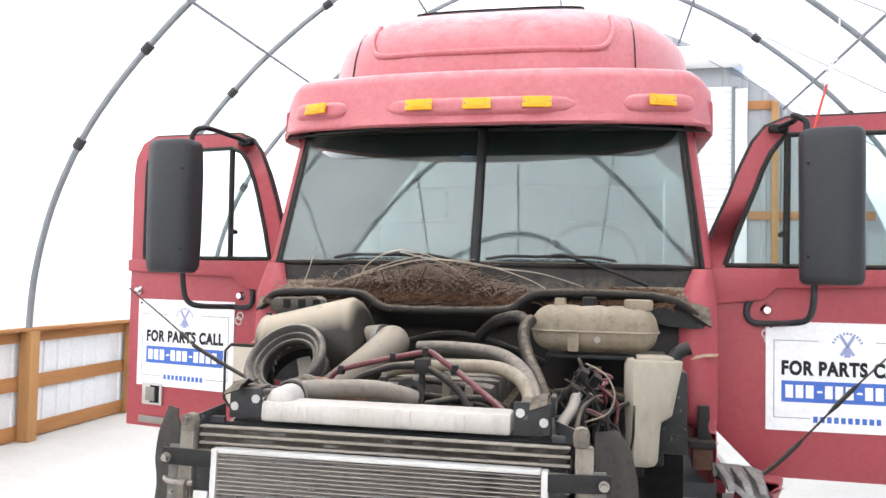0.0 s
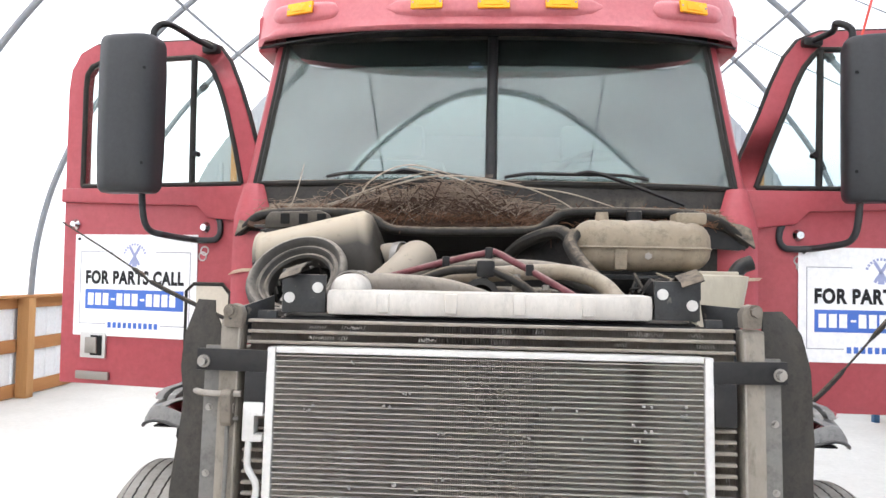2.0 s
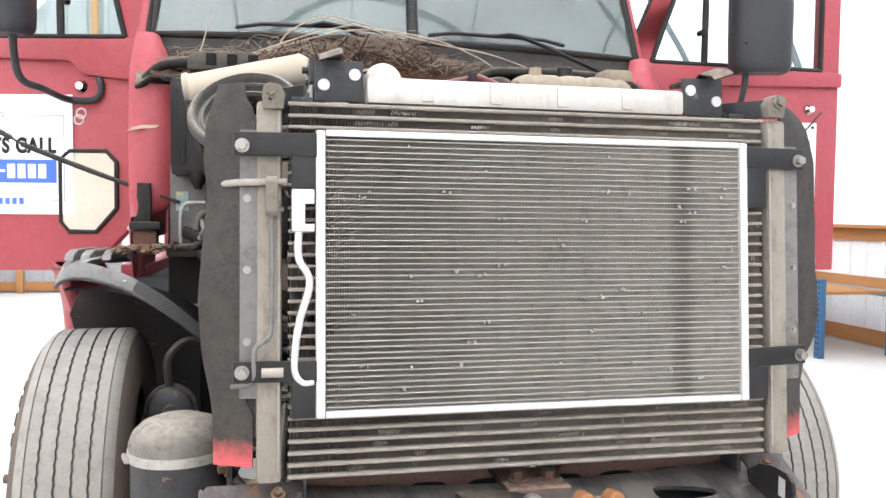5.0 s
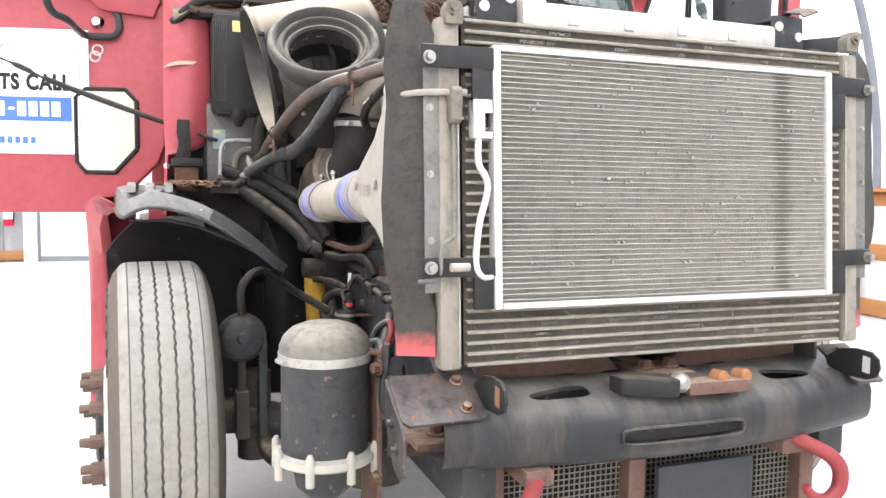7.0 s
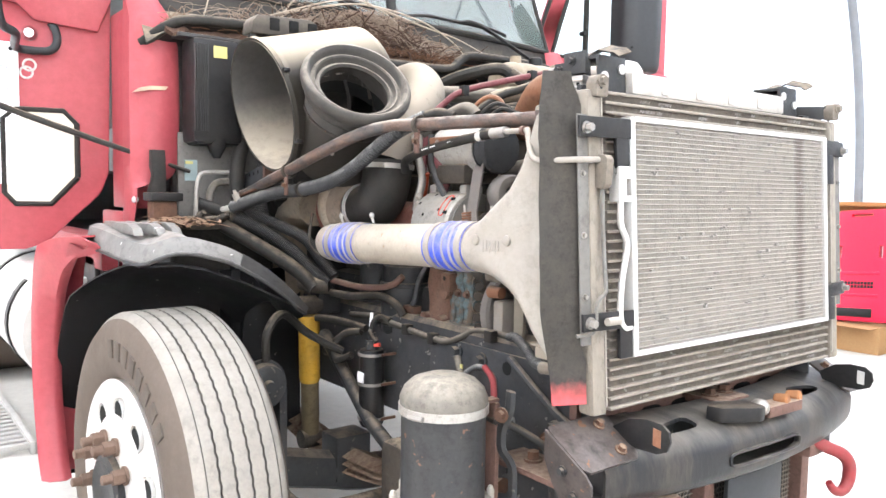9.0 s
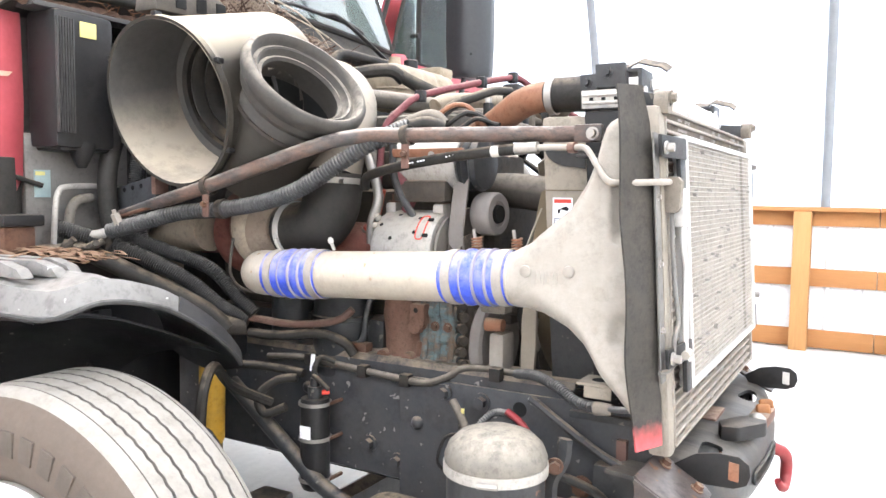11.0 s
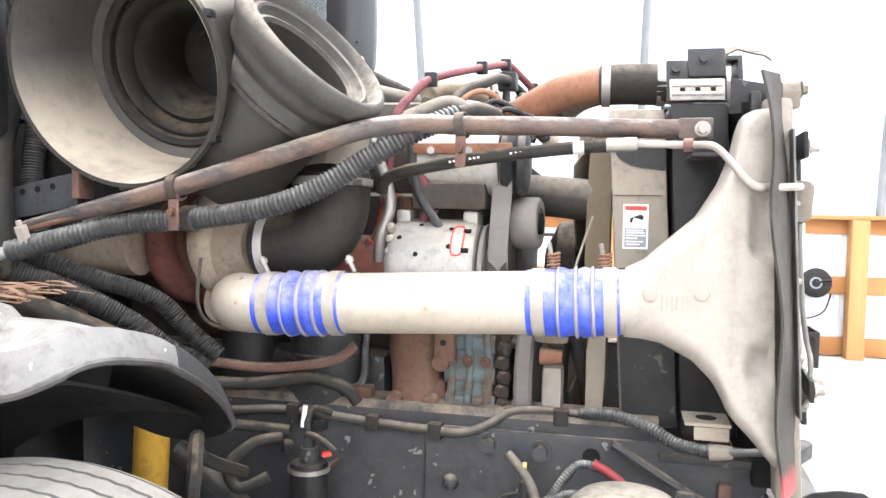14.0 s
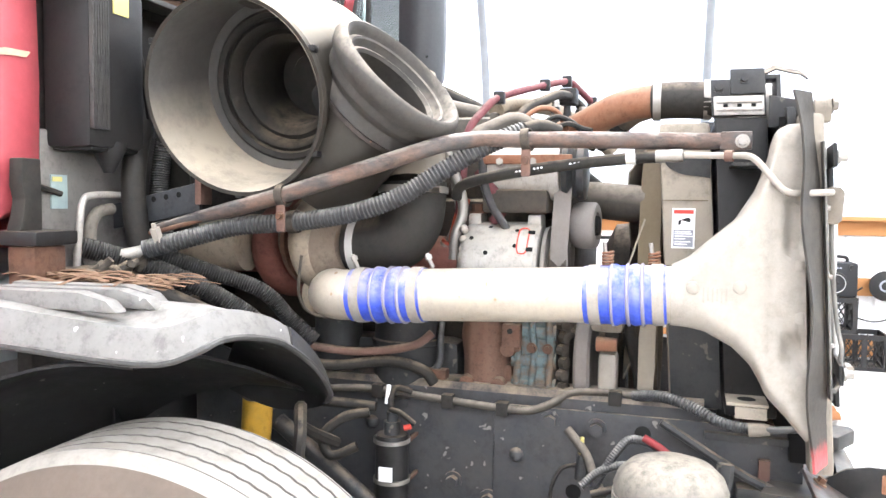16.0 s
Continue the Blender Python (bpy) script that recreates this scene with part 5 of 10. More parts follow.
        part("wiper_arm", T([q[3], q[4] + Vector((0, -0.02, 0)), Vector((x1 + 0.12, 1.42, 1.81))], 0.008, seg=6, n=3), "black", w)


# Opaque pale colour holds the reflection of the white cover.
M["roofpane"] = mat("pale_roof_glass", (0.5, 0.52, 0.52), 0.08, second=(0.45, 0.47, 0.47), scale=3, amount=0.3)
M["firewall"] = mat("dirty_firewall", (0.014, 0.014, 0.015), 0.75, second=(0.07, 0.065, 0.06), scale=6, amount=0.7, dust=DUST, dusty=0.4, bump=0.15, bump_scale=50)
M["cowlgrey"] = mat("dusty_cowl_plastic", (0.035, 0.034, 0.033), 0.7, second=(0.08, 0.073, 0.064), scale=8, amount=0.7, dust=DUST, dusty=0.6, bump=0.1, bump_scale=100)


def build_door(s):
    """An open door: shell with window frame, panes, sill step, mirror on two arms, latch."""
    hinge = Vector((s * 0.945, 1.69 if s < 0 else 1.64, 0))
    out = Vector((s * 0.974, 0.226 if s < 0 else 0.01, 0)).normalized()
    n = Vector((out.y * s, -abs(out.x), 0)).normalized()
    m = Matrix((out, (0, 0, 1), n)).transposed().to_4x4()
    m.translation = hinge

    def P(u, z, d=0.0):
        return m @ Vector((u, z, d))
    W = 0.957
    low = [(0.015, 1.29), (0.04, 1.225), (0.2, 1.065), (0.26, 1.045), (W, 1.04), (W, 1.9), (0.0, 1.9)]
    door = part("door", prism(low, 0.05, m @ Matrix.Translation((0, 0, -0.03)), bevel=0.008), "red", truck, "open faded red cab door", smooth=50)
    ridge = prism([(0.0, 1.84), (0.04, 1.74), (0.22, 1.76), (0.27, 1.81), (W, 1.83), (W, 1.89), (0.0, 1.89)], 0.022, m @ Matrix.Translation((0, 0, 0.0201)), bevel=0.008)
    part("belt_moulding", ridge, "red", door)
    # window frame: slanted at the hinge side
    fr = [(-0.02, 1.88), (0.01, 2.03), (0.06, 2.19), (0.1, 2.3), (0.15, 2.41), (0.2, 2.475), (0.28, 2.51), (0.82, 2.525), (0.9, 2.49), (0.945, 2.42), (W, 2.33), (W, 1.88)]
    inn = [(0.075, 1.9), (0.11, 2.05), (0.155, 2.21), (0.185, 2.295), (0.22, 2.37), (0.255, 2.415), (0.31, 2.44), (0.79, 2.445), (0.835, 2.43), (0.86, 2.395), (0.866, 2.33), (0.866, 1.9)]
    if s > 0:
        fr, inn = [[(u + 0.035 * max(0.0, min(1.0, (z - 1.9) / 0.3)) * (u < 0.3), z) for u, z in line] for line in (fr, inn)]
    bm = bmesh.new()
    for a, b, c, d in zip(fr, fr[1:], inn[1:], inn):
        join(bm, prism([a, b, c, d], 0.045, m @ Matrix.Translation((0, 0, -0.028))))
    bmesh.ops.remove_doubles(bm, verts=bm.verts, dist=0.0005)
    part("window_frame", bm, "red", door, smooth=30)
    part("frame_seal", T([P(u, z, 0.018) for u, z in inn], 0.011, seg=8, n=2, smooth=False), "rubber", door)
    part("outer_seal", T([P(u, z, 0.0) for u, z in fr], 0.012, seg=8, n=2, smooth=False), "rubber", door)
    part("sill_seal", T([P(0.075, 1.9, 0.018), P(0.866, 1.9, 0.018)], 0.011, seg=8, smooth=False), "rubber", door)
    part("vent_bar", T([P(0.313, 1.9, 0.015), P(0.318, 2.44, 0.015)], 0.014, seg=8, smooth=False), "rubber", door)
    part("vent_pane", prism([(0.07, 1.9), (0.105, 2.05), (0.15, 2.21), (0.18, 2.295), (0.22, 2.37), (0.255, 2.415), (0.31, 2.435), (0.31, 1.9)], 0.004, m @ Matrix.Translation((0, 0, 0.0))), "sideglass", door)
    part("side_pane", prism([(0.325, 1.9), (0.325, 2.435), (0.79, 2.44), (0.835, 2.425), (0.86, 2.39), (0.866, 2.33), (0.866, 1.9)], 0.004, m @ Matrix.Translation((0, 0, 0.0))), "sideglass", door)
    part("vent_catch", lathe([(0, 0.0), (0, 0.012), (0.03, 0.012), (0.03, 0)], P(0.295, 2.03, 0.0), m.to_3x3() @ Vector((0, 0, 1)), 10), "black", door)
    # look-down window low in the door
    lw = [(0.108, 1.275), (0.185, 1.19), (0.285, 1.19), (0.315, 1.225), (0.315, 1.455), (0.28, 1.485), (0.145, 1.485), (0.108, 1.445)]
    if s < 0:
        part("low_window", prism(lw, 0.006, m @ Matrix.Translation((0, 0, 0.0205))), "lowpane", door, "yellowed low window")
    if s < 0:
        part("low_window_seal", T([P(u, z, 0.024) for u, z in lw + lw[:1]], 0.009, seg=8, n=1, smooth=False), "rubber", door)
    # pull, grab handle and step plate near the free edge
    b = B((0, 0, 0), (0.13, 0.11, 0.012), 0.004, m @ Matrix.Translation((0.71, 1.155, 0.0205)))
    part("handle_bezel", b, "brightalu", door, "bright door handle bezel")
    part("handle_pocket", B((0.015, 0.012, 0.0), (0.075, 0.098, 0.0135), 0.0, m @ Matrix.Translation((0.71, 1.155, 0.0205))), "dark", door)
    part("handle", B((0.04, 0.02, 0.005), (0.1, 0.09, 0.02), 0.005, m @ Matrix.Translation((0.71, 1.155, 0.0205))), "steel", door)
    part("scuff_plate", B((0, 0, 0), (0.17, 0.035, 0.014), 0.004, m @ Matrix.Translation((0.69, 1.062, 0.0205))), "steel", door)
    # mirror on its arms
    mz0, mz1 = 1.826, 2.418
    c = Vector((s * 1.363, 1.385, 0))
    aim = radians(-8 if s < 0 else -15)
    rows = []
    prof = [(-0.128, 0.075), (-0.131, 0.02), (-0.126, -0.02), (-0.105, -0.048), (-0.05, -0.062), (0.05, -0.062), (0.105, -0.048), (0.126, -0.02), (0.131, 0.02), (0.128, 0.075)]
    for w in (-1, -0.992, -0.975, -0.95, -0.92, -0.88, -0.5, 0, 0.5, 0.88, 0.92, 0.95, 0.975, 0.992, 1):
        t, e = (w + 1) / 2, abs(w)
        k = 1.0 if e <= 0.88 else 0.8 + 0.2 * math.sqrt(max(0.0, 1 - ((e - 0.88) / 0.12) ** 2))
        row = []
        for px, py in prof:
            qx, qy = 0.88 * px * k * (0.97 + 0.03 * t), py * (0.55 + 0.45 * math.sqrt(max(0.0, 1 - e ** 7)))
            row.append((c.x + qx * math.cos(aim) - qy * math.sin(aim), c.y + qx * math.sin(aim) + qy * math.cos(aim), mz0 + (mz1 - mz0) * t))
        rows.append(row)
    mi = part("mirror", grid(rows, 0.006), "mirror_shell", door, "dark grey plastic door mirror housing", smooth=50)
    for z, a in ((mz0, 0), (mz1, 1)):
        cap = bmesh.new()
        q = rows[0 if a == 0 else -1]
        cap.faces.new([cap.verts.new(p) for p in q])
        part("mirror_cap", cap, "mirror_shell", door, smooth=0)
    part("mirror_glass", B((-0.1, 0.05, mz0 + 0.02), (0.1, 0.054, mz1 - 0.02), m=Matrix.Translation(c) @ Matrix.Rotation(aim, 4, "Z")), "mirrorface", door)
    for z in (1.93, 2.28):
        part("mirror_screw", lathe([(0, 0.0), (0, 0.006), (0.004, 0.006), (0.004, 0.0)], (c.x - s * 0.09, c.y - 0.05 + s * 0.018, z), (-s * 0.5, -0.85, 0), 8), "dark", door)
    base_h = P(0.2 if s < 0 else 0.26, 2.46, 0.03)
    part("mirror_arm", T([Vector((c.x - s * 0.055, c.y + 0.02, mz0 + 0.01)), Vector((c.x - s * 0.055, c.y + 0.03, 1.77)), Vector((c.x - s * 0.06, c.y + 0.045, 1.715)), Vector((c.x - s * 0.075, c.y + 0.07, 1.687)), Vector((c.x - s * 0.11, c.y + 0.11, 1.676)), P(0.27, 1.668, 0.06), P(0.2, 1.666, 0.04), P(0.172, 1.675, 0.036), P(0.158, 1.7, 0.034), P(0.162, 1.735, 0.03), P(0.175, 1.757, 0.02)], 0.0125, seg=10, n=5), "mirror_shell", door, "dark grey mirror arm")
    part("mirror_arm", T([Vector((c.x - s * 0.09, c.y + 0.01, mz1 - 0.03)), Vector((c.x - s * 0.085, c.y + 0.02, mz1 + 0.03)), Vector((c.x - s * 0.12, c.y + 0.06, mz1 + 0.065)), base_h + Vector((s * 0.06, -0.08, 0.02)), base_h], 0.0125, seg=10, n=5), "black", door)
    part("arm_bracket", B((0, 0, 0), (0.075, 0.036, 0.04), 0.012, m @ Matrix.Translation((0.185 if s < 0 else 0.24, 2.445, 0.015))), "black", door)
    for u, z in ((0.236, 1.72), (0.893 if s < 0 else 0.815, 1.733)):
        part("arm_bolt", lathe([(0, 0.022), (0.004, 0.024), (0.012, 0.018), (0.02, 0.014), (0.02, 0.0)], P(u, z, 0.0205), m.to_3x3() @ Vector((0, 0, 1)), 16), "chromebolt", door, "bright domed bolt cover")
    if s > 0:
        an = part("antenna", T([(1.296, 1.37, 2.405), (1.32, 1.37, 2.5), (1.342, 1.37, 2.58)], 0.005, seg=8, n=2), "tagred", door, "red rod antenna with a pale coil")
        coil = [(1.338 + 0.044 * u + 0.013 * math.cos(44 * u), 1.37 + 0.013 * math.sin(44 * u), 2.58 + 0.165 * u) for u in (k / 90 for k in range(91))]
        part("coil", T(coil, 0.0042, seg=6, smooth=False), "signwhite", an)
        part("whip", T([(1.34, 1.37, 2.57), (1.381, 1.37, 2.74), (1.386, 1.37, 2.83)], 0.003, seg=6, n=2), "signwhite", an)
    badge = lathe([(0.0, 0.014), (0.003, 0.016), (0.003, 0.019), (0.0, 0.021)], P(0.238, 1.623, 0.0205), m.to_3x3() @ Vector((0, 0, 1)), 20)
    part("badge", badge, "brightalu", door, "small pale round badge")
    badge = lathe([(0.0, 0.014), (0.003, 0.016), (0.003, 0.019), (0.0, 0.021)], P(0.247, 1.6, 0.0205), m.to_3x3() @ Vector((0, 0, 1)), 20)
    part("badge", badge, "brightalu", door, "small pale round badge")
    # stay cable from the hood mount to the door
    return door, m


M["lowpane"] = mat("yellowed_window", (0.62, 0.57, 0.47), 0.35, second=(0.5, 0.46, 0.37), scale=5, amount=0.7)
M["mirrorface"] = mat("mirror_silver", (0.85, 0.86, 0.86), 0.03, metal=1.0)
M["chromebolt"] = mat("chrome", (0.75, 0.75, 0.75), 0.15, metal=1.0)


def text_mesh(words, size, depth=0.001):
    """Block letters as a mesh, in x and y, from the built-in font, condensed."""
    cu = bpy.data.curves.new("words", "FONT")
    cu.body, cu.size, cu.extrude, cu.align_x = words, size, depth, "CENTER"
    cu.offset = size * 0.05
    cu.space_character = 1.12
    ob = bpy.data.objects.new("words", cu)
    scene.collection.objects.link(ob)
    dg = bpy.context.evaluated_depsgraph_get()
    me = bpy.data.meshes.new_from_object(ob.evaluated_get(dg))
    bpy.data.objects.remove(ob)
    bm = bmesh.new()
    bm.from_mesh(me)
    bpy.data.meshes.remove(me)
    return bm


def text_part(words, width, height, at, m, material, parent, depth=0.0008, spread=1.0):
    bm = text_mesh(words, 1.0, 0.02)
    xs = [v.co.x for v in bm.verts]
    ys = [v.co.y for v in bm.verts]
    x0, x1, y0, y1 = min(xs), max(xs), min(ys), max(ys)
    for v in bm.verts:
        v.co = m @ Vector((at[0] + (v.co.x - x0) / (x1 - x0) * width, at[1] + (v.co.y - y0) / (y1 - y0) * height, depth + v.co.z * 0.01))
    return part("lettering", bm, material, parent, smooth=0)


def bars(spots, m, material, parent, z=0.0006, name="print_bar"):
    for x0, y0, x1, y1 in spots:
        part(name, B((x0, y0, 0.0), (x1, y1, z), m=m), material, parent, smooth=0)


def build_sign(s, m):
    """The sign fixed to an open door: white sheet, heading, blue band with a number, line of small print."""
    W, H = 0.615, 0.437
    u0 = 0.233
    if s < 0:
        o = m @ Vector((0.268 + W, 1.252, 0.024))
        sm = basis(o, m.to_3x3() @ Vector((-1, 0, 0)), (0, 0, 1))
    else:
        o = m @ Vector((u0, 1.238, 0.024))
        sm = basis(o, m.to_3x3() @ Vector((1, 0, 0)), (0, 0, 1))
    g = thing("sign", sm @ Vector((W / 2, 0, 0)), "white parts sign with blue band fixed to the open red door", "sign", "signs on the doors")
    part("panel", prism([(0, 0), (W, 0), (W, H), (0, H)], 0.004, sm), "signwhite", g, smooth=0)
    top = sm @ Matrix.Translation((0, 0, 0.0042))
    t = 0.003
    bars([(0.03, 0.05, 0.03 + t, 0.36), (W - 0.03 - t, 0.05, W - 0.03, 0.36), (0.03, 0.36, 0.2, 0.36 + t), (W - 0.2, 0.36, W - 0.03, 0.36 + t), (0.03, 0.05, 0.17, 0.05 + t), (W - 0.17, 0.05, W - 0.03, 0.05 + t)], top, "signgrey", g, name="border_line")
    text_part("FOR PARTS CALL", 0.495, 0.06, (0.06, 0.222), top, "signblack", g)
    bars([(0.06, 0.115, W - 0.06, 0.2)], top, "signblue", g, 0.0006, "blue_band")
    # the number stays unread: pale bars in groups of three, three and four
    x = 0.075
    spots = []
    for count in (3, 3, 4):
        for _ in range(count):
            spots.append((x, 0.132, x + 0.029, 0.184))
            x += 0.0385
        spots.append((x + 0.004, 0.154, x + 0.024, 0.163))
        x += 0.033
    bars(spots[:-1], sm @ Matrix.Translation((0, 0, 0.0051)), "signwhite", g, 0.0006, "number_bar")
    bars([(0.18 + 0.026 * k, 0.036, 0.18 + 0.026 * k + 0.017, 0.06) for k in range(10)], top, "signblue", g, 0.0006, "small_print_bar")
    # emblem: two crossed strokes under an arc of dashes
    e = bmesh.new()
    for a in (-1, 1):
        box(e, (-0.006, -0.045, 0), (0.006, 0.045, 0.0006), m=top @ Matrix.Translation((W / 2, 0.345, 0)) @ pose(0, 0, 0, 0, 0, a * 32))
    box(e, (-0.012, -0.045, 0), (0.012, -0.012, 0.0007), m=top @ Matrix.Translation((W / 2, 0.345, 0)))
    part("emblem", e, "signpale", g, smooth=0)
    e = bmesh.new()
    for k in range(11):
        a = radians(20 + 14 * k)
        box(e, (-0.004, 0.05, 0), (0.004, 0.06, 0.0006), m=top @ Matrix.Translation((W / 2, 0.34, 0)) @ pose(0, 0, 0, 0, 0, math.degrees(a) - 90))
    part("emblem_dash", e, "signpale", g, smooth=0)
    for x, y in ((0.02, H - 0.02), (W - 0.02, H - 0.02)):
        part("rivet", lathe([(0, 0.007), (0.004, 0.006), (0.004, 0)], top @ Vector((x, y, 0)), top.to_3x3() @ Vector((0, 0, 1)), 10), "black", g)


build_condenser()
build_cooler()
build_flaps()
build_radiator()
build_charge_pipe()
build_cab()
for side in (-1, 1):
    build_wheel(side)
    d, dm = build_door(side)
    build_sign(side, dm)


# ---------------------------------------------------------------- chassis and front end
def build_chassis():
    for s in (-1, 1):
        b = bmesh.new()
        prof = [(0.0, 0.62), (0.0, 0.89), (0.012, 0.903), (0.075, 0.905), (0.075, 0.897), (0.015, 0.893), (0.009, 0.885), (0.009, 0.632), (0.075, 0.628), (0.075, 0.62), (0.012, 0.612)]
        rows = [[(s * (0.415 - dx), y, z) for dx, z in prof + prof[:1]] for y in (0.2, 0.6, 1.5, 3.0, 5.5)]
        part("frame_rail", grid(rows), "rail", truck, "greasy black steel frame rail", smooth=40)
        part("rail_plate", B((min(s * 0.425, s * 0.4155), 0.02, 0.5), (max(s * 0.425, s * 0.4155), 0.62, 0.87), 0.004), "rail", truck, "black steel plate bolted to the rail")
        for y, z in ((0.5, 0.845), (0.405, 0.838), (0.71, 0.69), (0.63, 0.66), (0.3, 0.6), (0.4, 0.6)):
            bolt("rail_bolt", (s * 0.426 if y < 0.62 else s * 0.4155, y, z), (s, 0, 0), 0.0135, 0.02, truck, "rail")
        for y, z in ((0.57, 0.765), (0.9, 0.8), (1.2, 0.72)):
            part("rivet", lathe([(0, 0.016), (0.006, 0.014), (0.012, 0.008), (0.013, 0.0)], (s * (0.426 if y < 0.62 else 0.4155), y, z), (s, 0, 0), 12), "rail", truck)
        part("plate_hole", lathe([(0.0005, 0.0), (0.0005, 0.016)], (s * 0.4255, 0.45, 0.7), (s, 0, 0), 16), "dark", truck)
        part("plate_hole", lathe([(0.0005, 0.0), (0.0005, 0.016)], (s * 0.4255, 0.315, 0.835), (s, 0, 0), 16), "dark", truck)
        # cab and radiator mount at the rail's nose
        part("nose_bracket", B((min(s * 0.36, s * 0.44), 0.03, 0.84), (max(s * 0.36, s * 0.44), 0.2, 0.855), 0.004), "frame", truck)
        mp = part("radiator_mount", B((min(s * 0.425, s * 0.498), 0.092, 0.925), (max(s * 0.425, s * 0.498), 0.165, 0.931), 0.002), "shroud", truck, "tan bent mounting plate with a hole")
        part("mount_web", B((min(s * 0.493, s * 0.498), 0.095, 0.902), (max(s * 0.493, s * 0.498), 0.15, 0.9245), 0.002), "shroud", mp)
        part("mount_hole", lathe([(0.0005, 0.0), (0.0005, 0.017)], (s * 0.462, 0.128, 0.931), (0, 0, 1), 20), "dark", mp)
        part("nose_strut", T([(s * 0.45, 0.28, 0.87), (s * 0.46, 0.12, 0.78), (s * 0.46, 0.0, 0.74)], 0.009, seg=8, n=3), "frame", truck)
        part("nose_plate", B((min(s * 0.39, s * 0.46), -0.03, 0.56), (max(s * 0.39, s * 0.46), 0.14, 0.76), 0.006), "frame", truck)
        # leaf spring
        sp = part("leaf_spring", T([(s * 0.44, 0.3, 0.56), (s * 0.44, 0.6, 0.475), (s * 0.44, 1.03, 0.44), (s * 0.44, 1.45, 0.48), (s * 0.44, 1.75, 0.58)], 0.045, seg=4, n=5, flat=0.4), "rusty", truck, "grimy leaf spring")
        for k, (a, b2) in enumerate(((0.5, 1.56), (0.62, 1.44))):
            part("leaf", T([(s * 0.44, a, 0.465 - 0.02 * k), (s * 0.44, 1.03, 0.415 - 0.025 * k), (s * 0.44, b2, 0.47 - 0.02 * k)], 0.045, seg=4, n=5, flat=0.4), "rusty", sp)
        part("spring_clip", B((min(s * 0.38, s * 0.5), 0.98, 0.36), (max(s * 0.38, s * 0.5), 1.08, 0.5), 0.008), "frame", sp)
        # shock absorber
        a, b = Vector((s * 0.522, 1.123, 0.9)), Vector((s * 0.49, 1.17, 0.45))
        ax = (b - a)
        L = ax.length
        sh = part("shock_absorber", lathe([(0.04, 0.0), (0.04, 0.033), (0.25, 0.033), (0.26, 0.03)], a, ax, 20), "yellow", truck, "worn yellow shock absorber")
        part("lower_tube", lathe([(0.25, 0.0285), (L - 0.02, 0.0285), (L - 0.02, 0.0)], a, ax, 20), "greyyellow", sh)
        for p in (a + ax.normalized() * 0.01, b):
            part("shock_eye", lathe([(-0.035, 0.0), (-0.035, 0.03), (0.035, 0.03), (0.035, 0.0)], p, (1, 0, 0), 18), "engine", sh)
        part("shock_bracket", B((min(s * 0.42, s * 0.5), 1.1, 0.86), (max(s * 0.42, s * 0.5), 1.16, 0.94), 0.01), "frame", truck)
        # brake chamber, slack adjuster and backing plate
        c = Vector((s * 0.765, 0.925, 0.715))
        ch = part("brake_chamber", lathe([(-0.06, 0.0), (-0.06, 0.045), (-0.045, 0.06), (-0.008, 0.063), (-0.006, 0.07), (0.006, 0.07), (0.008, 0.062), (0.028, 0.056), (0.034, 0.044), (0.034, 0.018), (0.048, 0.014), (0.048, 0.0)], c, (-0.05 * s, -1, 0.05), 28), "frame", truck, "dirty air brake chamber")
        part("push_rod", T([c + Vector((0, 0.01, -0.06)), c + Vector((0, 0.0, -0.2))], 0.012, seg=8, smooth=False), "engine", ch)
        part("slack_adjuster", B((c.x - 0.02, 0.9, 0.42), (c.x + 0.02, 0.96, 0.56), 0.012), "engine", ch)
        part("chamber_bracket", B((c.x - 0.06 * s - 0.012, 0.92, 0.42), (c.x - 0.06 * s + 0.012, 0.97, 0.7), 0.006), "frame", ch)
        part("air_hose", T([c + Vector((0, -0.02, 0.07)), c + Vector((0, -0.03, 0.15)), c + Vector((-s * 0.06, 0.0, 0.19)), c + Vector((-s * 0.16, 0.05, 0.12)), c + Vector((-s * 0.26, 0.02, 0.06))], 0.012, seg=8), "rubber", ch)
        part("backing_plate", lathe([(0.0, 0.0), (0.0, 0.21), (0.03, 0.215), (0.03, 0.0)], (s * 0.82, 1.03, 0.4745), (s, 0, 0), 32), "frame", truck)
        part("knuckle", lathe([(0.0, 0.06), (0.16, 0.05)], (s * 0.7, 1.03, 0.46), (s, 0, 0), 16), "engine", truck)
        part("king_pin", lathe([(-0.13, 0.0), (-0.13, 0.05), (0.13, 0.05), (0.13, 0)], (s * 0.72, 1.03, 0.46), (0, 0, 1), 16), "engine", truck)
        part("tie_rod_end", T([(s * 0.7, 1.0, 0.4), (s * 0.66, 0.86, 0.36), (s * 0.4, 0.85, 0.35)], 0.022, seg=10), "engine", truck)
    part("front_axle", T([(-0.7, 1.03, 0.44), (-0.5, 1.03, 0.39), (-0.3, 1.03, 0.35), (0.3, 1.03, 0.35), (0.5, 1.03, 0.39), (0.7, 1.03, 0.44)], 0.05, seg=8, n=4, flat=1.2), "frame", truck, "black forged front axle")
    for y in (2.6, 3.4, 4.6):
        part("cross_member", B((-0.4, y, 0.66), (0.4, y + 0.09, 0.86), 0.01), "frame", truck)
    part("transmission", lathe([(0.0, 0.1), (0.05, 0.3), (0.35, 0.26), (0.7, 0.22), (1.1, 0.16), (1.1, 0)], (0, 1.5, 0.82), (0, 1, 0), 20), "engine", truck, "grimy gearbox")
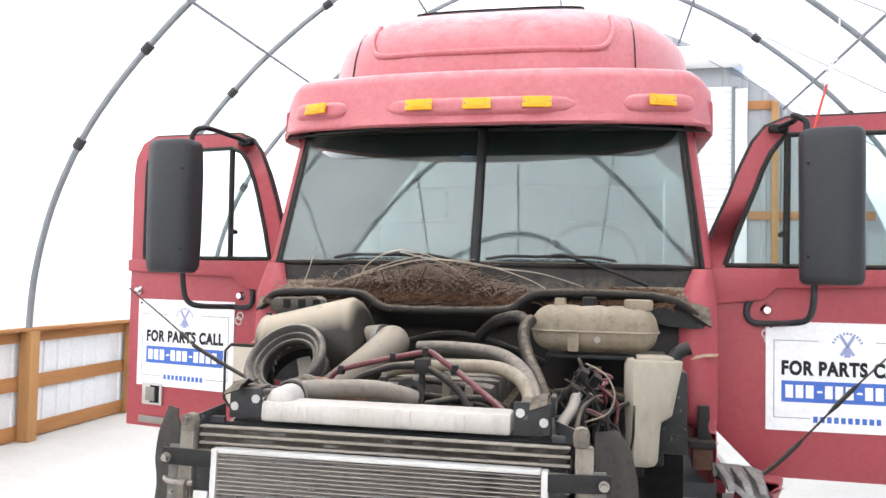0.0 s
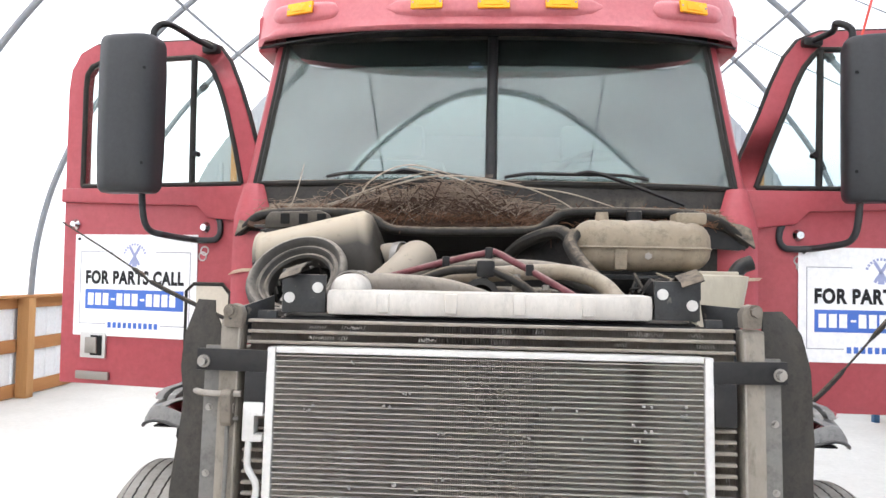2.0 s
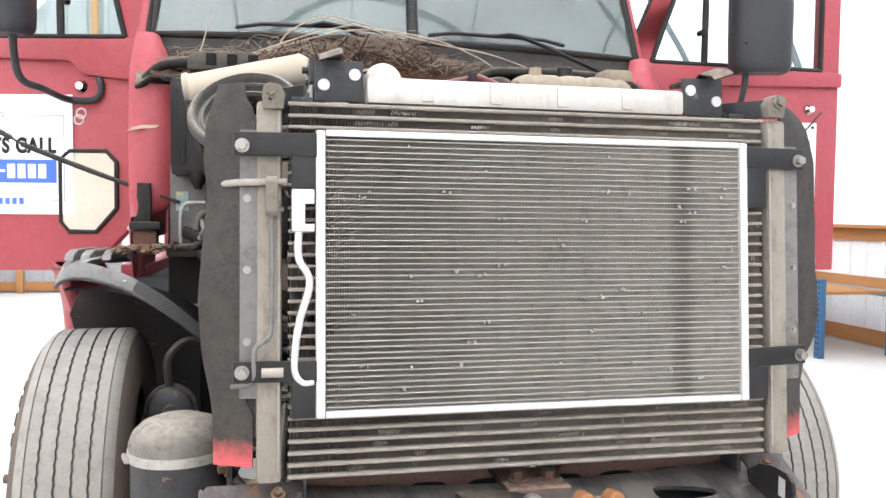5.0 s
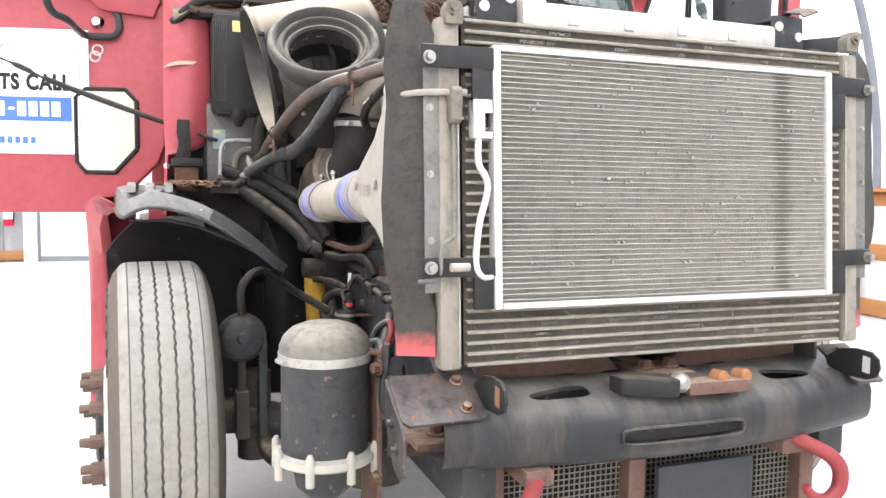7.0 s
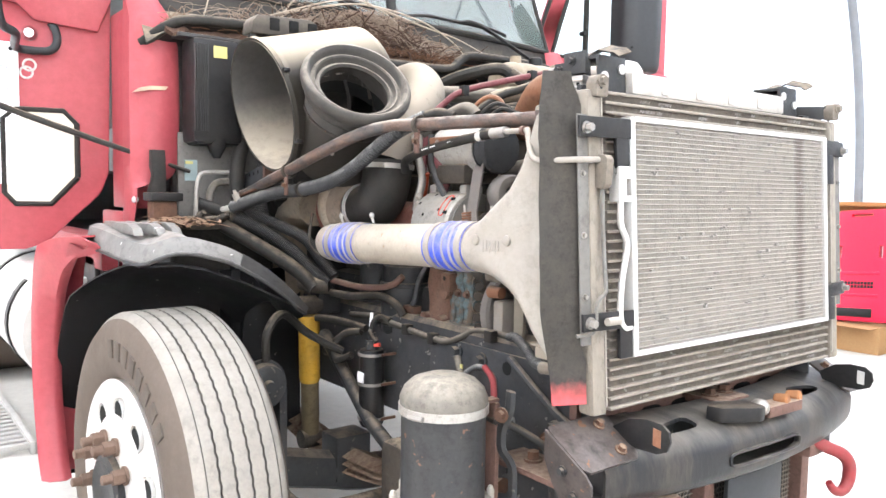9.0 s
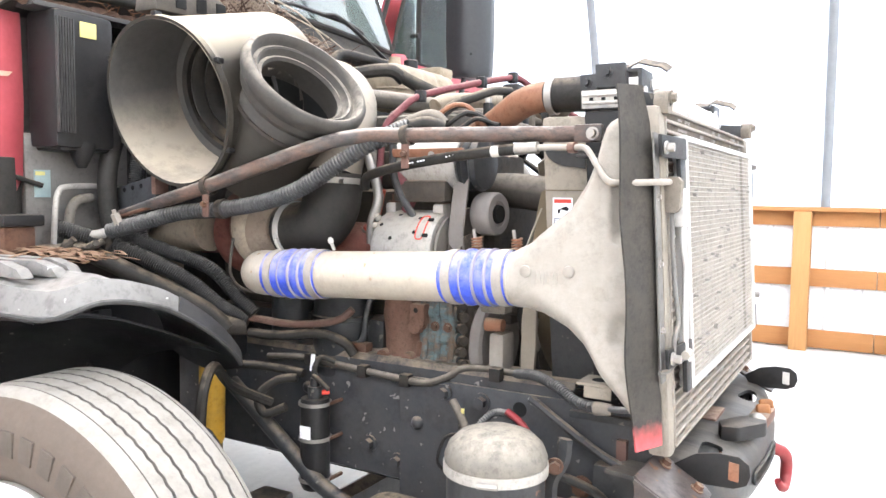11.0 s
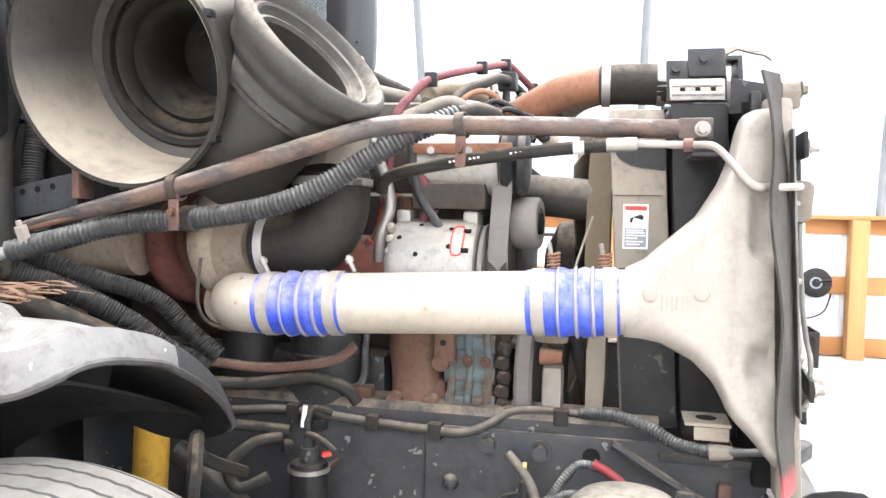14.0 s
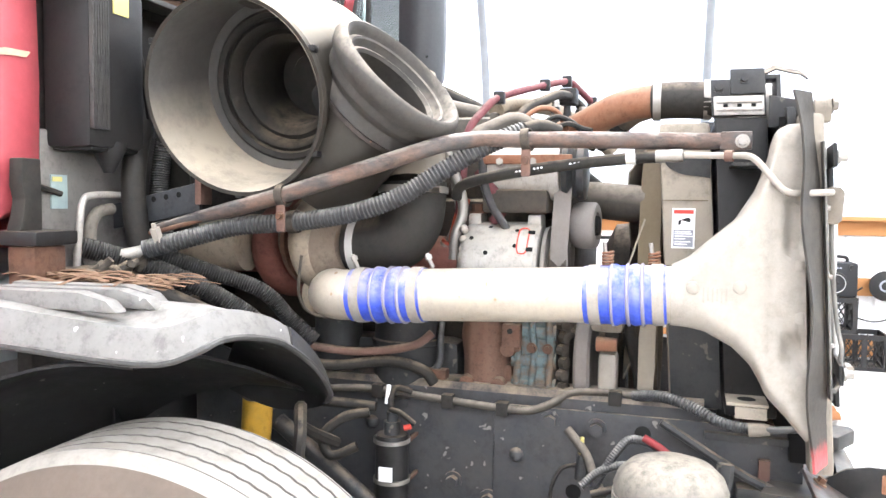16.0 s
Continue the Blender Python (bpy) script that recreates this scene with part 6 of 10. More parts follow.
    # radiator cross member with oval openings
    outline = [(-0.44, 0.69), (0.46, 0.69), (0.46, 0.79), (0.1, 0.8), (0.08, 0.785), (0.06, 0.762), (-0.06, 0.762), (-0.08, 0.785), (-0.1, 0.8), (-0.44, 0.81)]
    part("radiator_support", prism(outline, 0.02, basis((0, 0.1, 0), (1, 0, 0), (0, 0, 1))), "rusttan", truck, "reddish brown pressed steel radiator support", smooth=0)
    for x in (-0.3, -0.19, -0.075, 0.08, 0.19, 0.3):
        o = [(x + 0.042 * math.copysign(abs(math.cos(a)) ** 0.6, math.cos(a)), 0.735 + 0.03 * math.copysign(abs(math.sin(a)) ** 0.6, math.sin(a))) for a in (2 * math.pi * k / 20 for k in range(20))]
        # Thin near-black plate, shade painted where the opening would be.
        part("oval_opening", prism(o, 0.0015, basis((0, 0.079, 0), (1, 0, 0), (0, 0, 1))), "dark", truck, smooth=0)
    part("support_centre", B((-0.06, -0.02, 0.755), (0.06, 0.1, 0.775), 0.006), "rusttan", truck)
    for x in (-0.03, 0.03):
        bolt("bolt", (x, 0.03, 0.775), (0, 0, 1), 0.014, 0.018, truck, "rusty")

    # bumper: a bowed channel with three slots
    def front(x):
        return -0.13 + 0.28 * x * x
    rows = []
    for i in range(29):
        x = -0.505 + 1.01 * i / 28
        f = front(x)
        rows.append([(x, f + 0.16, 0.772), (x, f + 0.1, 0.768), (x, f + 0.05, 0.757), (x, f + 0.024, 0.746), (x, f + 0.008, 0.73), (x, f, 0.708), (x, f, 0.668), (x, f + 0.006, 0.65), (x, f + 0.02, 0.638), (x, f + 0.1, 0.634)])
    bp = part("bumper", grid(rows, 0.008), "bumper", truck, "black steel bumper channel, scuffed and rusted at the edges", smooth=50)

    # openings cut through the channel: one long slot in front, two ovals on top
    cut = bmesh.new()
    o = []
    for k in range(24):
        a = 2 * math.pi * k / 24
        o.append((-0.045 + 0.135 * math.copysign(abs(math.cos(a)) ** 0.25, math.cos(a)), 0.69 + 0.0155 * math.copysign(abs(math.sin(a)) ** 0.5, math.sin(a))))
    join(cut, prism(o, 0.12, basis((0, -0.07, 0), (1, 0, 0), (0, 0, 1))))
    for s, xa in ((-1, -0.27), (1, 0.27)):
        q = []
        for k in range(20):
            a = 2 * math.pi * k / 20
            px = math.copysign(abs(math.cos(a)) ** 0.6, math.cos(a))
            q.append((xa + 0.062 * px, front(xa) + 0.066 + 0.026 * (0.75 + 0.25 * px * s * -1) * math.copysign(abs(math.sin(a)) ** 0.6, math.sin(a))))
        join(cut, prism(q, 0.1, Matrix.Translation((0, 0, 0.7))))
    carve(bp, cut)
    part("slot_edge", T([(x, front(x) - 0.003, z) for x, z in o + o[:1]], 0.0035, seg=6, n=1, smooth=False), "bumper", bp)
    # Added dark plate, so that the slots look shaded instead of showing bright floor.
    part("bumper_web", B((-0.42, 0.02, 0.6), (0.42, 0.03, 0.745), 0.004), "frame", bp, "added dark backing behind the bumper's slots")
    # end brackets
    for s in (-1, 1):
        cx = s * 0.49
        m = basis((cx, 0.022, 0.801), (1, 0, 0), (0, -0.864, -0.503))
        pl = [(s * (x if s < 0 else min(x, x * 0.2)), y) for x, y in ((0.092, 0.0), (0.1, 0.012), (0.1, 0.112), (0.088, 0.124), (-0.05, 0.122), (-0.062, 0.11), (-0.068, 0.0))]
        n = m.to_3x3() @ Vector((0, 0, 1))
        up = 1 if n.z > 0 else -1
        bk = part("bumper_bracket", prism(pl if s > 0 else pl[::-1], 0.007, m, bevel=0.002), "bracketgrey", bp, "scratched steel bumper bracket")
        side = [(0.02, 0.797), (-0.085, 0.737), (-0.1, 0.72), (-0.1, 0.655), (-0.08, 0.64), (-0.04, 0.65), (0.0, 0.7), (0.02, 0.74)]
        if s < 0:
            part("bracket_side", prism(side, 0.006, basis((-0.595, 0, 0), (0, 1, 0), (0, 0, 1)), bevel=0.0015), "bracketgrey", bk)
            for y, z in ((-0.06, 0.69), (-0.03, 0.73)):
                bolt("side_bolt", (-0.5955, y, z), (-1, 0, 0), 0.007, 0.01, bk, "frame")
        fx = s * (0.432 if s < 0 else 0.415)
        fin = [(-0.01, 0.782), (-0.05, 0.808), (-0.09, 0.816), (-0.128, 0.815), (-0.145, 0.803), (-0.149, 0.783), (-0.142, 0.764), (-0.12, 0.754), (-0.07, 0.752), (-0.02, 0.762)]
        f = part("bracket_fin", prism(fin, 0.007, basis((fx, 0, 0), (0, 1, 0), (0, 0, 1)), bevel=0.0015), "black", bk, "black upright bracket fin")
        spot = [(-0.128, 0.768), (-0.128, 0.802), (-0.11, 0.804), (-0.11, 0.77)]
        part("worn_spot", prism(spot, 0.009, basis((fx - 0.001, 0, 0), (0, 1, 0), (0, 0, 1))), "copper" if s < 0 else "brightalu", f)
        for q in ((0.026, 0.027), (0.024, 0.096)):
            bolt("bracket_bolt", m @ Vector((-s * q[0] if s > 0 else q[0], q[1], 0.007 if up > 0 else 0.0)), n * up, 0.0085, 0.012, bk, "rusty")
        # tow hook
        e = -0.02 if s > 0 else 0.05
        dz = 0.0 if s > 0 else -0.03
        hk = [(s * (0.315 + 0.75 * (x - 0.31) + e), y, 0.573 + 0.8 * (z - 0.57) + dz) for x, y, z in ((0.24, -0.05, 0.665), (0.27, -0.08, 0.65), (0.3, -0.105, 0.632), (0.335, -0.13, 0.612), (0.366, -0.137, 0.575), (0.364, -0.137, 0.525), (0.325, -0.137, 0.5), (0.285, -0.132, 0.508), (0.262, -0.125, 0.535))]
        th = part("tow_hook", T(hk, lambda u: 0.0145 * (1.1 - 0.5 * max(0, u - 0.6) / 0.4), seg=12), "hookred", truck, "worn red tow hook")
        part("hook_shank", B((s * (0.28 + e) - 0.03, -0.09, 0.6), (s * (0.28 + e) + 0.03, 0.06, 0.634), 0.01), "rusttan", th)
    # latch lever on the bumper's middle
    wedge = [(-0.168, -0.05), (-0.16, -0.085), (-0.085, -0.132), (-0.06, -0.13), (-0.05, -0.075), (-0.12, -0.035)]
    part("latch_lever", prism(wedge, 0.034, Matrix.Translation((0, 0, 0.758)), bevel=0.007), "black", bp, "greasy black hood latch lever")
    part("latch_pin", lathe([(-0.02, 0.0), (-0.019, 0.01), (-0.01, 0.018), (0.0, 0.02), (0.01, 0.018), (0.019, 0.01), (0.02, 0.0)], (-0.045, -0.106, 0.78), (0.2, -1, 0), 16), "steel", bp, "bare metal latch knob")
    part("latch_bar", prism([(-0.035, -0.125), (0.1, -0.13), (0.115, -0.11), (0.1, -0.085), (-0.03, -0.08)], 0.026, Matrix.Translation((0, 0, 0.756)), bevel=0.006), "rusttan", bp)
    for x in (0.045, 0.098):
        part("latch_roller", lathe([(-0.016, 0.0), (-0.016, 0.012), (-0.012, 0.0155), (0.012, 0.0155), (0.016, 0.012), (0.016, 0.0)], (x, -0.108, 0.783), (0.2, -1, 0.1), 16), "orangerust", bp)
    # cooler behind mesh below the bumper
    # Near-black box behind the mesh, painted in place of shade.
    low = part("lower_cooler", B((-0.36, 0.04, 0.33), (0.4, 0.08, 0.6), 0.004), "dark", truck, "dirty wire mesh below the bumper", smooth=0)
    mesh = bmesh.new()
    for k in range(62):
        x = -0.36 + k * 0.0123
        box(mesh, (x, 0.034, 0.33), (x + 0.0022, 0.037, 0.6))
    for k in range(22):
        z = 0.335 + k * 0.0123
        box(mesh, (-0.36, 0.0315, z), (0.4, 0.0338, z + 0.0022))
    part("wire_mesh", mesh, "meshwire", low, smooth=0)
    for x in (-0.06, 0.39):
        part("mesh_post", B((x - 0.02, 0.0, 0.3), (x + 0.02, 0.045, 0.62), 0.004), "rusttan", low)
    part("blank_plate", B((-0.03, -0.03, 0.31), (0.215, -0.015, 0.585), 0.012), "plate", truck, "blank dark plate below the bumper")
    part("mesh_side", B((-0.4, 0.0, 0.3), (-0.36, 0.08, 0.62), 0.004), "rusttan", low)


M["greyyellow"] = mat("grimy_yellow_tube", (0.16, 0.12, 0.06), 0.7, second=(0.07, 0.062, 0.05), scale=12, amount=0.8, dust=DUST, dusty=0.4)
M["rusttan"] = mat("rust_brown_steel", (0.15, 0.085, 0.068), 0.75, second=(0.09, 0.05, 0.04), scale=12, amount=0.8, dust=DUST, dusty=0.5, bump=0.3, bump_scale=80)
M["bumper"] = mat("scuffed_black_bumper", (0.024, 0.026, 0.029), 0.42, second=(0.12, 0.1, 0.08), scale=4.0, amount=0.5, sharp=0.06, stretch=(1.5, 0.4, 0.35), dust=(0.28, 0.25, 0.21), dusty=0.3, bump=0.12, bump_scale=70, grime=0.3, spec=0.25)
M["bracketgrey"] = mat("scratched_grey_bracket", (0.07, 0.063, 0.062), 0.36, second=(0.12, 0.085, 0.07), scale=9, amount=0.7, metal=0.3, dust=(0.3, 0.26, 0.24), dusty=0.25, bump=0.1, speck=(0.18, 0.09, 0.05), specks=0.06)
M["orangerust"] = mat("orange_rust", (0.3, 0.13, 0.05), 0.8, second=(0.16, 0.08, 0.05), scale=30, amount=0.8, bump=0.3)
M["hookred"] = mat("worn_red_hook", (0.26, 0.025, 0.032), 0.55, second=(0.15, 0.07, 0.06), scale=14, amount=0.7, bump=0.2)
M["meshwire"] = mat("dusty_wire", (0.19, 0.165, 0.14), 0.8)
M["plate"] = mat("dark_plastic_plate", (0.045, 0.05, 0.056), 0.45, second=(0.065, 0.068, 0.07), scale=4, amount=0.5)


# ---------------------------------------------------------------- wheel arches
def build_arch(s):
    def off(x):
        """How far the arch curves down towards the engine."""
        return -0.13 * max(0.0, (0.95 - x) / 0.3) ** 1.4
    cy, cz = 1.03, 0.4745
    xs = [1.15, 1.09, 1.03, 0.96, 0.88, 0.8, 0.75, 0.71, 0.68, 0.655]
    rows = []
    for j in range(19):
        th = radians(-2 + 106 * j / 18)
        bow = 0.045 * (j / 18)
        rows.append([(s * min(x, 1.06 + 0.09 * min(1.0, max(0.0, (th - 0.3) / 0.4))), cy + (0.572 + bow + off(x)) * math.sin(th) - (0.1 if j == 0 else 0.0) * max(0, (0.88 - x) / 0.24), cz + (0.572 + bow + off(x)) * math.cos(th)) for x in xs])
    a = part("wheel_arch", grid(rows, 0.005), "archblack", truck, "black plastic wheel arch liner", smooth=60)
    wall = [(0.9, 0.9), (0.96, 1.0), (1.02, 1.2), (1.05, 1.45), (0.9, 1.6), (0.62, 1.62), (0.7, 1.34), (0.9, 1.3), (0.93, 1.2), (0.93, 1.15), (0.922, 1.1), (0.9, 1.02), (0.9, 0.94)]
    part("inner_wall", prism([(y, z) for z, y in wall], 0.005, basis((s * 0.655, 0, 0), (0, 1, 0), (0, 0, 1))), "archblack", a, smooth=0)
    low = [(1.12, 1.31, 1.08), (1.105, 1.19, 1.072), (1.09, 1.05, 1.06), (1.07, 0.96, 1.056), (1.045, 0.912, 1.072), (1.015, 0.897, 1.084), (0.98, 0.885, 1.085), (0.94, 0.873, 1.078), (0.88, 0.866, 1.06), (0.8, 0.862, 1.015), (0.74, 0.863, 0.972), (0.69, 0.872, 0.93), (0.65, 0.9, 0.905)]
    low = [tuple(p) for p in spline(low, 3)]
    m = len(low)
    face, top, rim = [], [], []
    for i, (x, y, z) in enumerate(low):
        u = i / (m - 1)
        h = 0.045 * (1 - u) ** 0.7 + 0.012
        face.append([(s * x, y, z), (s * (x - 0.004), y + 0.004, z + h * 0.5), (s * (x - 0.014), y + 0.014, z + h)])
        q = min(1.0, max(0.0, (u - 0.25) / 0.75))
        ins = 0.08 * max(0.0, 1 - (u / 0.42) ** 2)
        p, e = Vector((x - 0.014, y + 0.014, z + h)), Vector((x - 0.05 - ins * 1.6, max(1.3 - 0.12 * q, y + 0.08), z + h - 0.03 * q))
        top.append([(s * v.x, v.y, v.z + lift) for v, lift in ((p, 0.0), (p.lerp(e, 0.12), 0.006), (p.lerp(e, 0.5), 0.01), (e, 0.004))])
    part("arch_lip", grid(face[:26], 0.004), "archtop", a, "scuffed grey-black arch lip", smooth=50)
    part("arch_spoon", grid(face[25:], 0.004), "archgrey", a, "black forward edge of the arch", smooth=50)
    part("lip_edge", T([(s * x, y - 0.001, z) for x, y, z in low], 0.0055, seg=8, n=1, smooth=False), "archgrey", a)
    part("arch_top", grid(top[:18], 0.005), "archtop", a, "sun-bleached grey arch top", smooth=50)
    for k, (x, y0) in enumerate(((0.955, 1.03), (1.005, 1.0), (1.055, 1.03))):
        pr = [(0.0, -0.012), (0.3, -0.012), (0.3, 0.014), (0.07, 0.017), (0.02, 0.006)]
        rb = prism(pr, 0.026, basis((s * x - 0.013, y0, 1.136), (0, 1, 0), (0, 0, 1)), bevel=0.005)
        part("foot_rib", rb, "archtop", a)
    edge = spline([(0.655, 1.13, 0.925), (0.655, 1.07, 0.9), (0.652, 1.01, 0.884), (0.65, 0.96, 0.885), (0.65, 0.92, 0.893), (0.65, 0.9, 0.905)], 4)
    bowl = []
    for k in range(19):
        p = Vector(low[18 + k])
        q = edge[min(len(edge) - 1, round(k * (len(edge) - 1) / 18))]
        swell = Vector((-0.035, 0.01, 0.03)) * (1 - k / 18)
        bowl.append([(s * v.x, v.y, v.z) for v in (p.lerp(q, w) + swell * math.sin(math.pi * w) for w in (0, 0.2, 0.4, 0.6, 0.8, 1))])
    part("arch_bowl", grid(bowl, 0.004), "archblack", a, "black inner face of the arch nose", smooth=60)
    # red fender lip round the back of the wheel
    inner = spline([(0, 1.2, 1.09), (0, 1.3, 1.055), (0, 1.42, 0.985), (0, 1.5, 0.9), (0, 1.555, 0.78), (0, 1.565, 0.6), (0, 1.5, 0.42), (0, 1.46, 0.363)], 4)
    outer = spline([(0, 1.22, 1.112), (0, 1.38, 1.1), (0, 1.5, 1.06), (0, 1.57, 0.95), (0, 1.605, 0.8), (0, 1.6, 0.6), (0, 1.54, 0.42), (0, 1.5, 0.363)], 4)
    rows = []
    for k, (p, q) in enumerate(zip(inner, outer)):
        mid = p.lerp(q, 0.5)
        w = min(1.0, k / 7)
        rows.append([(s * 1.135, p.y + 0.02, p.z), (s * (1.12 + 0.03 * w), p.y + 0.006, p.z), (s * (1.12 + 0.045 * w), p.y + 0.004, p.z + 0.002), (s * (1.14 + 0.06 * w), mid.y, mid.z), (s * (1.15 + 0.065 * w), q.y, q.z), (s * (1.145 + 0.06 * w), q.y + 0.03, q.z), (s * 1.06, q.y + 0.06, q.z + 0.004)])
    part("fender_edge", grid(rows, 0.005), "red", truck, "red fender lip behind the wheel", smooth=50)
    splash = [[(s * x, 1.33 + 0.025 * math.sin(x * 30), z) for x in (0.44, 0.5, 0.56, 0.62, 0.68, 0.73)] for z in (0.44, 0.6, 0.8, 0.99)]
    part("splash_guard", grid(splash, 0.005), "archblack", a, "black splash guard behind the axle", smooth=50)
    if s > 0:
        return
    # bark and splinters caught on the arch
    b = bmesh.new()
    for k in range(90):
        x, y = random.uniform(0.82, 0.96), random.uniform(1.05, 1.36)
        d = Vector((random.uniform(-0.3, 0.3), random.uniform(-1, 1), random.uniform(-0.04, 0.04))).normalized() * random.uniform(0.015, 0.06)
        p = Vector((s * x, y, 1.142 + random.uniform(0, 0.016)))
        tube(b, [p - d, p + d * 0.2 + Vector((0, 0, 0.004)), p + d], random.uniform(0.002, 0.007), seg=6, n=2, flat=0.3)
    tagged(part("bark", b, "bark", None, smooth=0), "brown bark splinters lying on the wheel arch", "bark", kind="stuff")


M["archblack"] = mat("black_arch_liner", (0.009, 0.009, 0.01), 0.5, second=(0.018, 0.018, 0.02), scale=8, amount=0.6, speck=(0.2, 0.19, 0.17), specks=0.0, bump=0.06)
M["archgrey"] = mat("scuffed_arch_plastic", (0.05, 0.049, 0.048), 0.5, second=(0.09, 0.088, 0.085), scale=8, amount=0.7, dust=(0.4, 0.38, 0.35), dusty=0.35, bump=0.1)
M["archtop"] = mat("bleached_arch_plastic", (0.2, 0.194, 0.185), 0.5, second=(0.11, 0.106, 0.1), scale=8, amount=0.8, dust=(0.36, 0.34, 0.31), dusty=0.5, bump=0.1, speck=(0.5, 0.48, 0.46), specks=0.02)
M["bark"] = mat("brown_bark", (0.15, 0.075, 0.045), 0.9, second=(0.3, 0.22, 0.15), scale=20, amount=0.8, bump=0.5)


# ---------------------------------------------------------------- engine bay
def build_filter():
    ax = Vector((0.97, 0.0, 0.243)).normalized()
    o = Vector((-0.7, 1.075, 1.484))
    R = 0.187
    n = Vector((-0.16, -0.73, 0.665)).normalized()
    c = Vector((-0.551, 0.808, 1.519))

    def opened(bm):
        """Takes away what lies in the way of the inlet neck."""
        def inside(p):
            d = p - c
            return d.dot(n) > -0.2 and (d - n * d.dot(n)).length < 0.105
        bmesh.ops.delete(bm, geom=[q for q in bm.faces if inside(q.calc_center_median())], context="FACES")
        return bm
    along = [0.02 + 0.0125 * k for k in range(27)]
    can = part("air_filter_housing", opened(lathe([(0.002, R - 0.004), (0.0, R + 0.004), (0.012, R + 0.006)] + [(d, R - 0.004 * (d / 0.345)) for d in along] + [ (0.365, R - 0.02), (0.375, R - 0.06), (0.376, 0.06)], o, ax, 96)), "can", truck, "dusty black round air filter housing, open and empty")
    part("housing_lining", opened(lathe([(0.0125 * k, R - 0.004 - 0.00025 * k) for k in range(17)] + [(0.203, R - 0.03)], o, ax, 96)), "canin", can, "dust-lined inside of the housing")
    part("seal_face", lathe([(0.2, R - 0.028), (0.194, R - 0.034), (0.2, R - 0.044), (0.212, R - 0.046), (0.206, R - 0.054), (0.212, R - 0.062), (0.235, 0.118), (0.228, 0.108), (0.24, 0.098), (0.25, 0.09), (0.365, 0.085), (0.366, 0.0)], o, ax, 64), "rubber", can, "black rubber seal round a deep outlet")
    for k in range(6):
        a = radians(35 + k * 60)
        p = o + ax * 0.012 + (Vector((0, 1, 0)) * math.cos(a) + ax.cross(Vector((0, 1, 0))) * math.sin(a)) * (R + 0.006)
        part("clip_lug", B((-0.01, -0.008, -0.006), (0.01, 0.008, 0.006), 0.003, Matrix.Translation(p)), "black", can)
    # bracket strap block on top
    bl = part("mount_block", prism([(-0.735, 1.685), (-0.52, 1.69), (-0.53, 1.735), (-0.55, 1.745), (-0.715, 1.738), (-0.73, 1.72)], 0.07, basis((0, 1.13, 0), (1, 0, 0), (0, 0, 1)), bevel=0.006), "dustrubber", can, "black rubber mount block")
    for k in range(3):
        x = -0.69 + k * 0.06
        part("block_slot", B((x + 0.01, 1.057, 1.699), (x + 0.04, 1.064, 1.734), 0.003), "dark", bl)
    # bellows that takes the hood duct
    nb = lathe([(-0.2, 0.121), (-0.06, 0.119), (-0.05, 0.112)], c, n, 48)
    nb.verts.ensure_lookup_table()
    for k in range(48):
        v, p = nb.verts[k], nb.verts[48 + k].co.copy()
        d = 0.0
        while d < 0.2 and ((p - n * d - o) - ax * (p - n * d - o).dot(ax)).length > R - 0.003:
            d += 0.004
        v.co = p - n * d
    neck = part("inlet_neck", nb, "can", can, "inlet neck of the housing")
    part("hose_band", lathe([(-0.076, 0.12), (-0.076, 0.1255), (-0.068, 0.1255), (-0.068, 0.12)], c, n, 48), "bracketgrey", neck)
    part("band_screw", lathe([(-0.012, 0.0), (-0.012, 0.0055), (0.012, 0.0055), (0.012, 0)], c - n * 0.079 + Vector((-0.06, -0.02, -0.118)), (-0.4, -0.8, -0.2), 8), "castalu", neck)
    prof = [(-0.066, 0.112), (-0.066, 0.124), (-0.055, 0.1235), (-0.049, 0.12), (-0.043, 0.1185), (-0.036, 0.122), (-0.03, 0.131), (-0.022, 0.1345), (-0.013, 0.134), (-0.005, 0.139), (0.005, 0.147), (0.018, 0.152), (0.03, 0.15), (0.038, 0.144), (0.04, 0.137), (0.035, 0.13), (0.024, 0.127), (0.017, 0.124), (0.018, 0.119), (0.022, 0.115), (0.019, 0.111), (0.009, 0.109), (0.003, 0.106), (0.005, 0.102), (0.006, 0.098), (-0.002, 0.094), (-0.014, 0.097), (-0.03, 0.104), (-0.066, 0.112)]
    part("bellows", lathe(prof, c, n, 64), "bellow", can, "dusty rubber bellows ring")
    part("neck_inside", lathe([(-0.066, 0.112), (-0.11, 0.112)], c, n, 40), "dark", neck)
    # clean air elbow down to the turbo
    path = [o + ax * 0.377, o + ax * 0.4, (-0.255, 1.05, 1.572), (-0.225, 0.98, 1.585), (-0.26, 0.89, 1.535), (-0.34, 0.83, 1.46), (-0.42, 0.803, 1.39), (-0.45, 0.796, 1.325)]
    e = part("intake_elbow", T(path, lambda u: 0.062 + 0.004 * u, seg=24, n=6), "duct", truck, "black intake elbow under tan dust")
    part("elbow_band", lathe([(-0.012, 0.066), (-0.012, 0.071), (0.012, 0.071), (0.012, 0.066)], (-0.28, 1.058, 1.577), (0.9, -0.3, 0.1), 30), "steel", e)
    path = [(-0.45, 0.796, 1.33), (-0.452, 0.795, 1.3), (-0.458, 0.798, 1.255), (-0.462, 0.82, 1.218), (-0.46, 0.865, 1.203), (-0.455, 0.93, 1.2)]
    h = part("turbo_inlet_hose", T(path, lambda u: 0.071 - 0.007 * u, seg=28, n=6), "rubber", truck, "black rubber turbo inlet elbow")
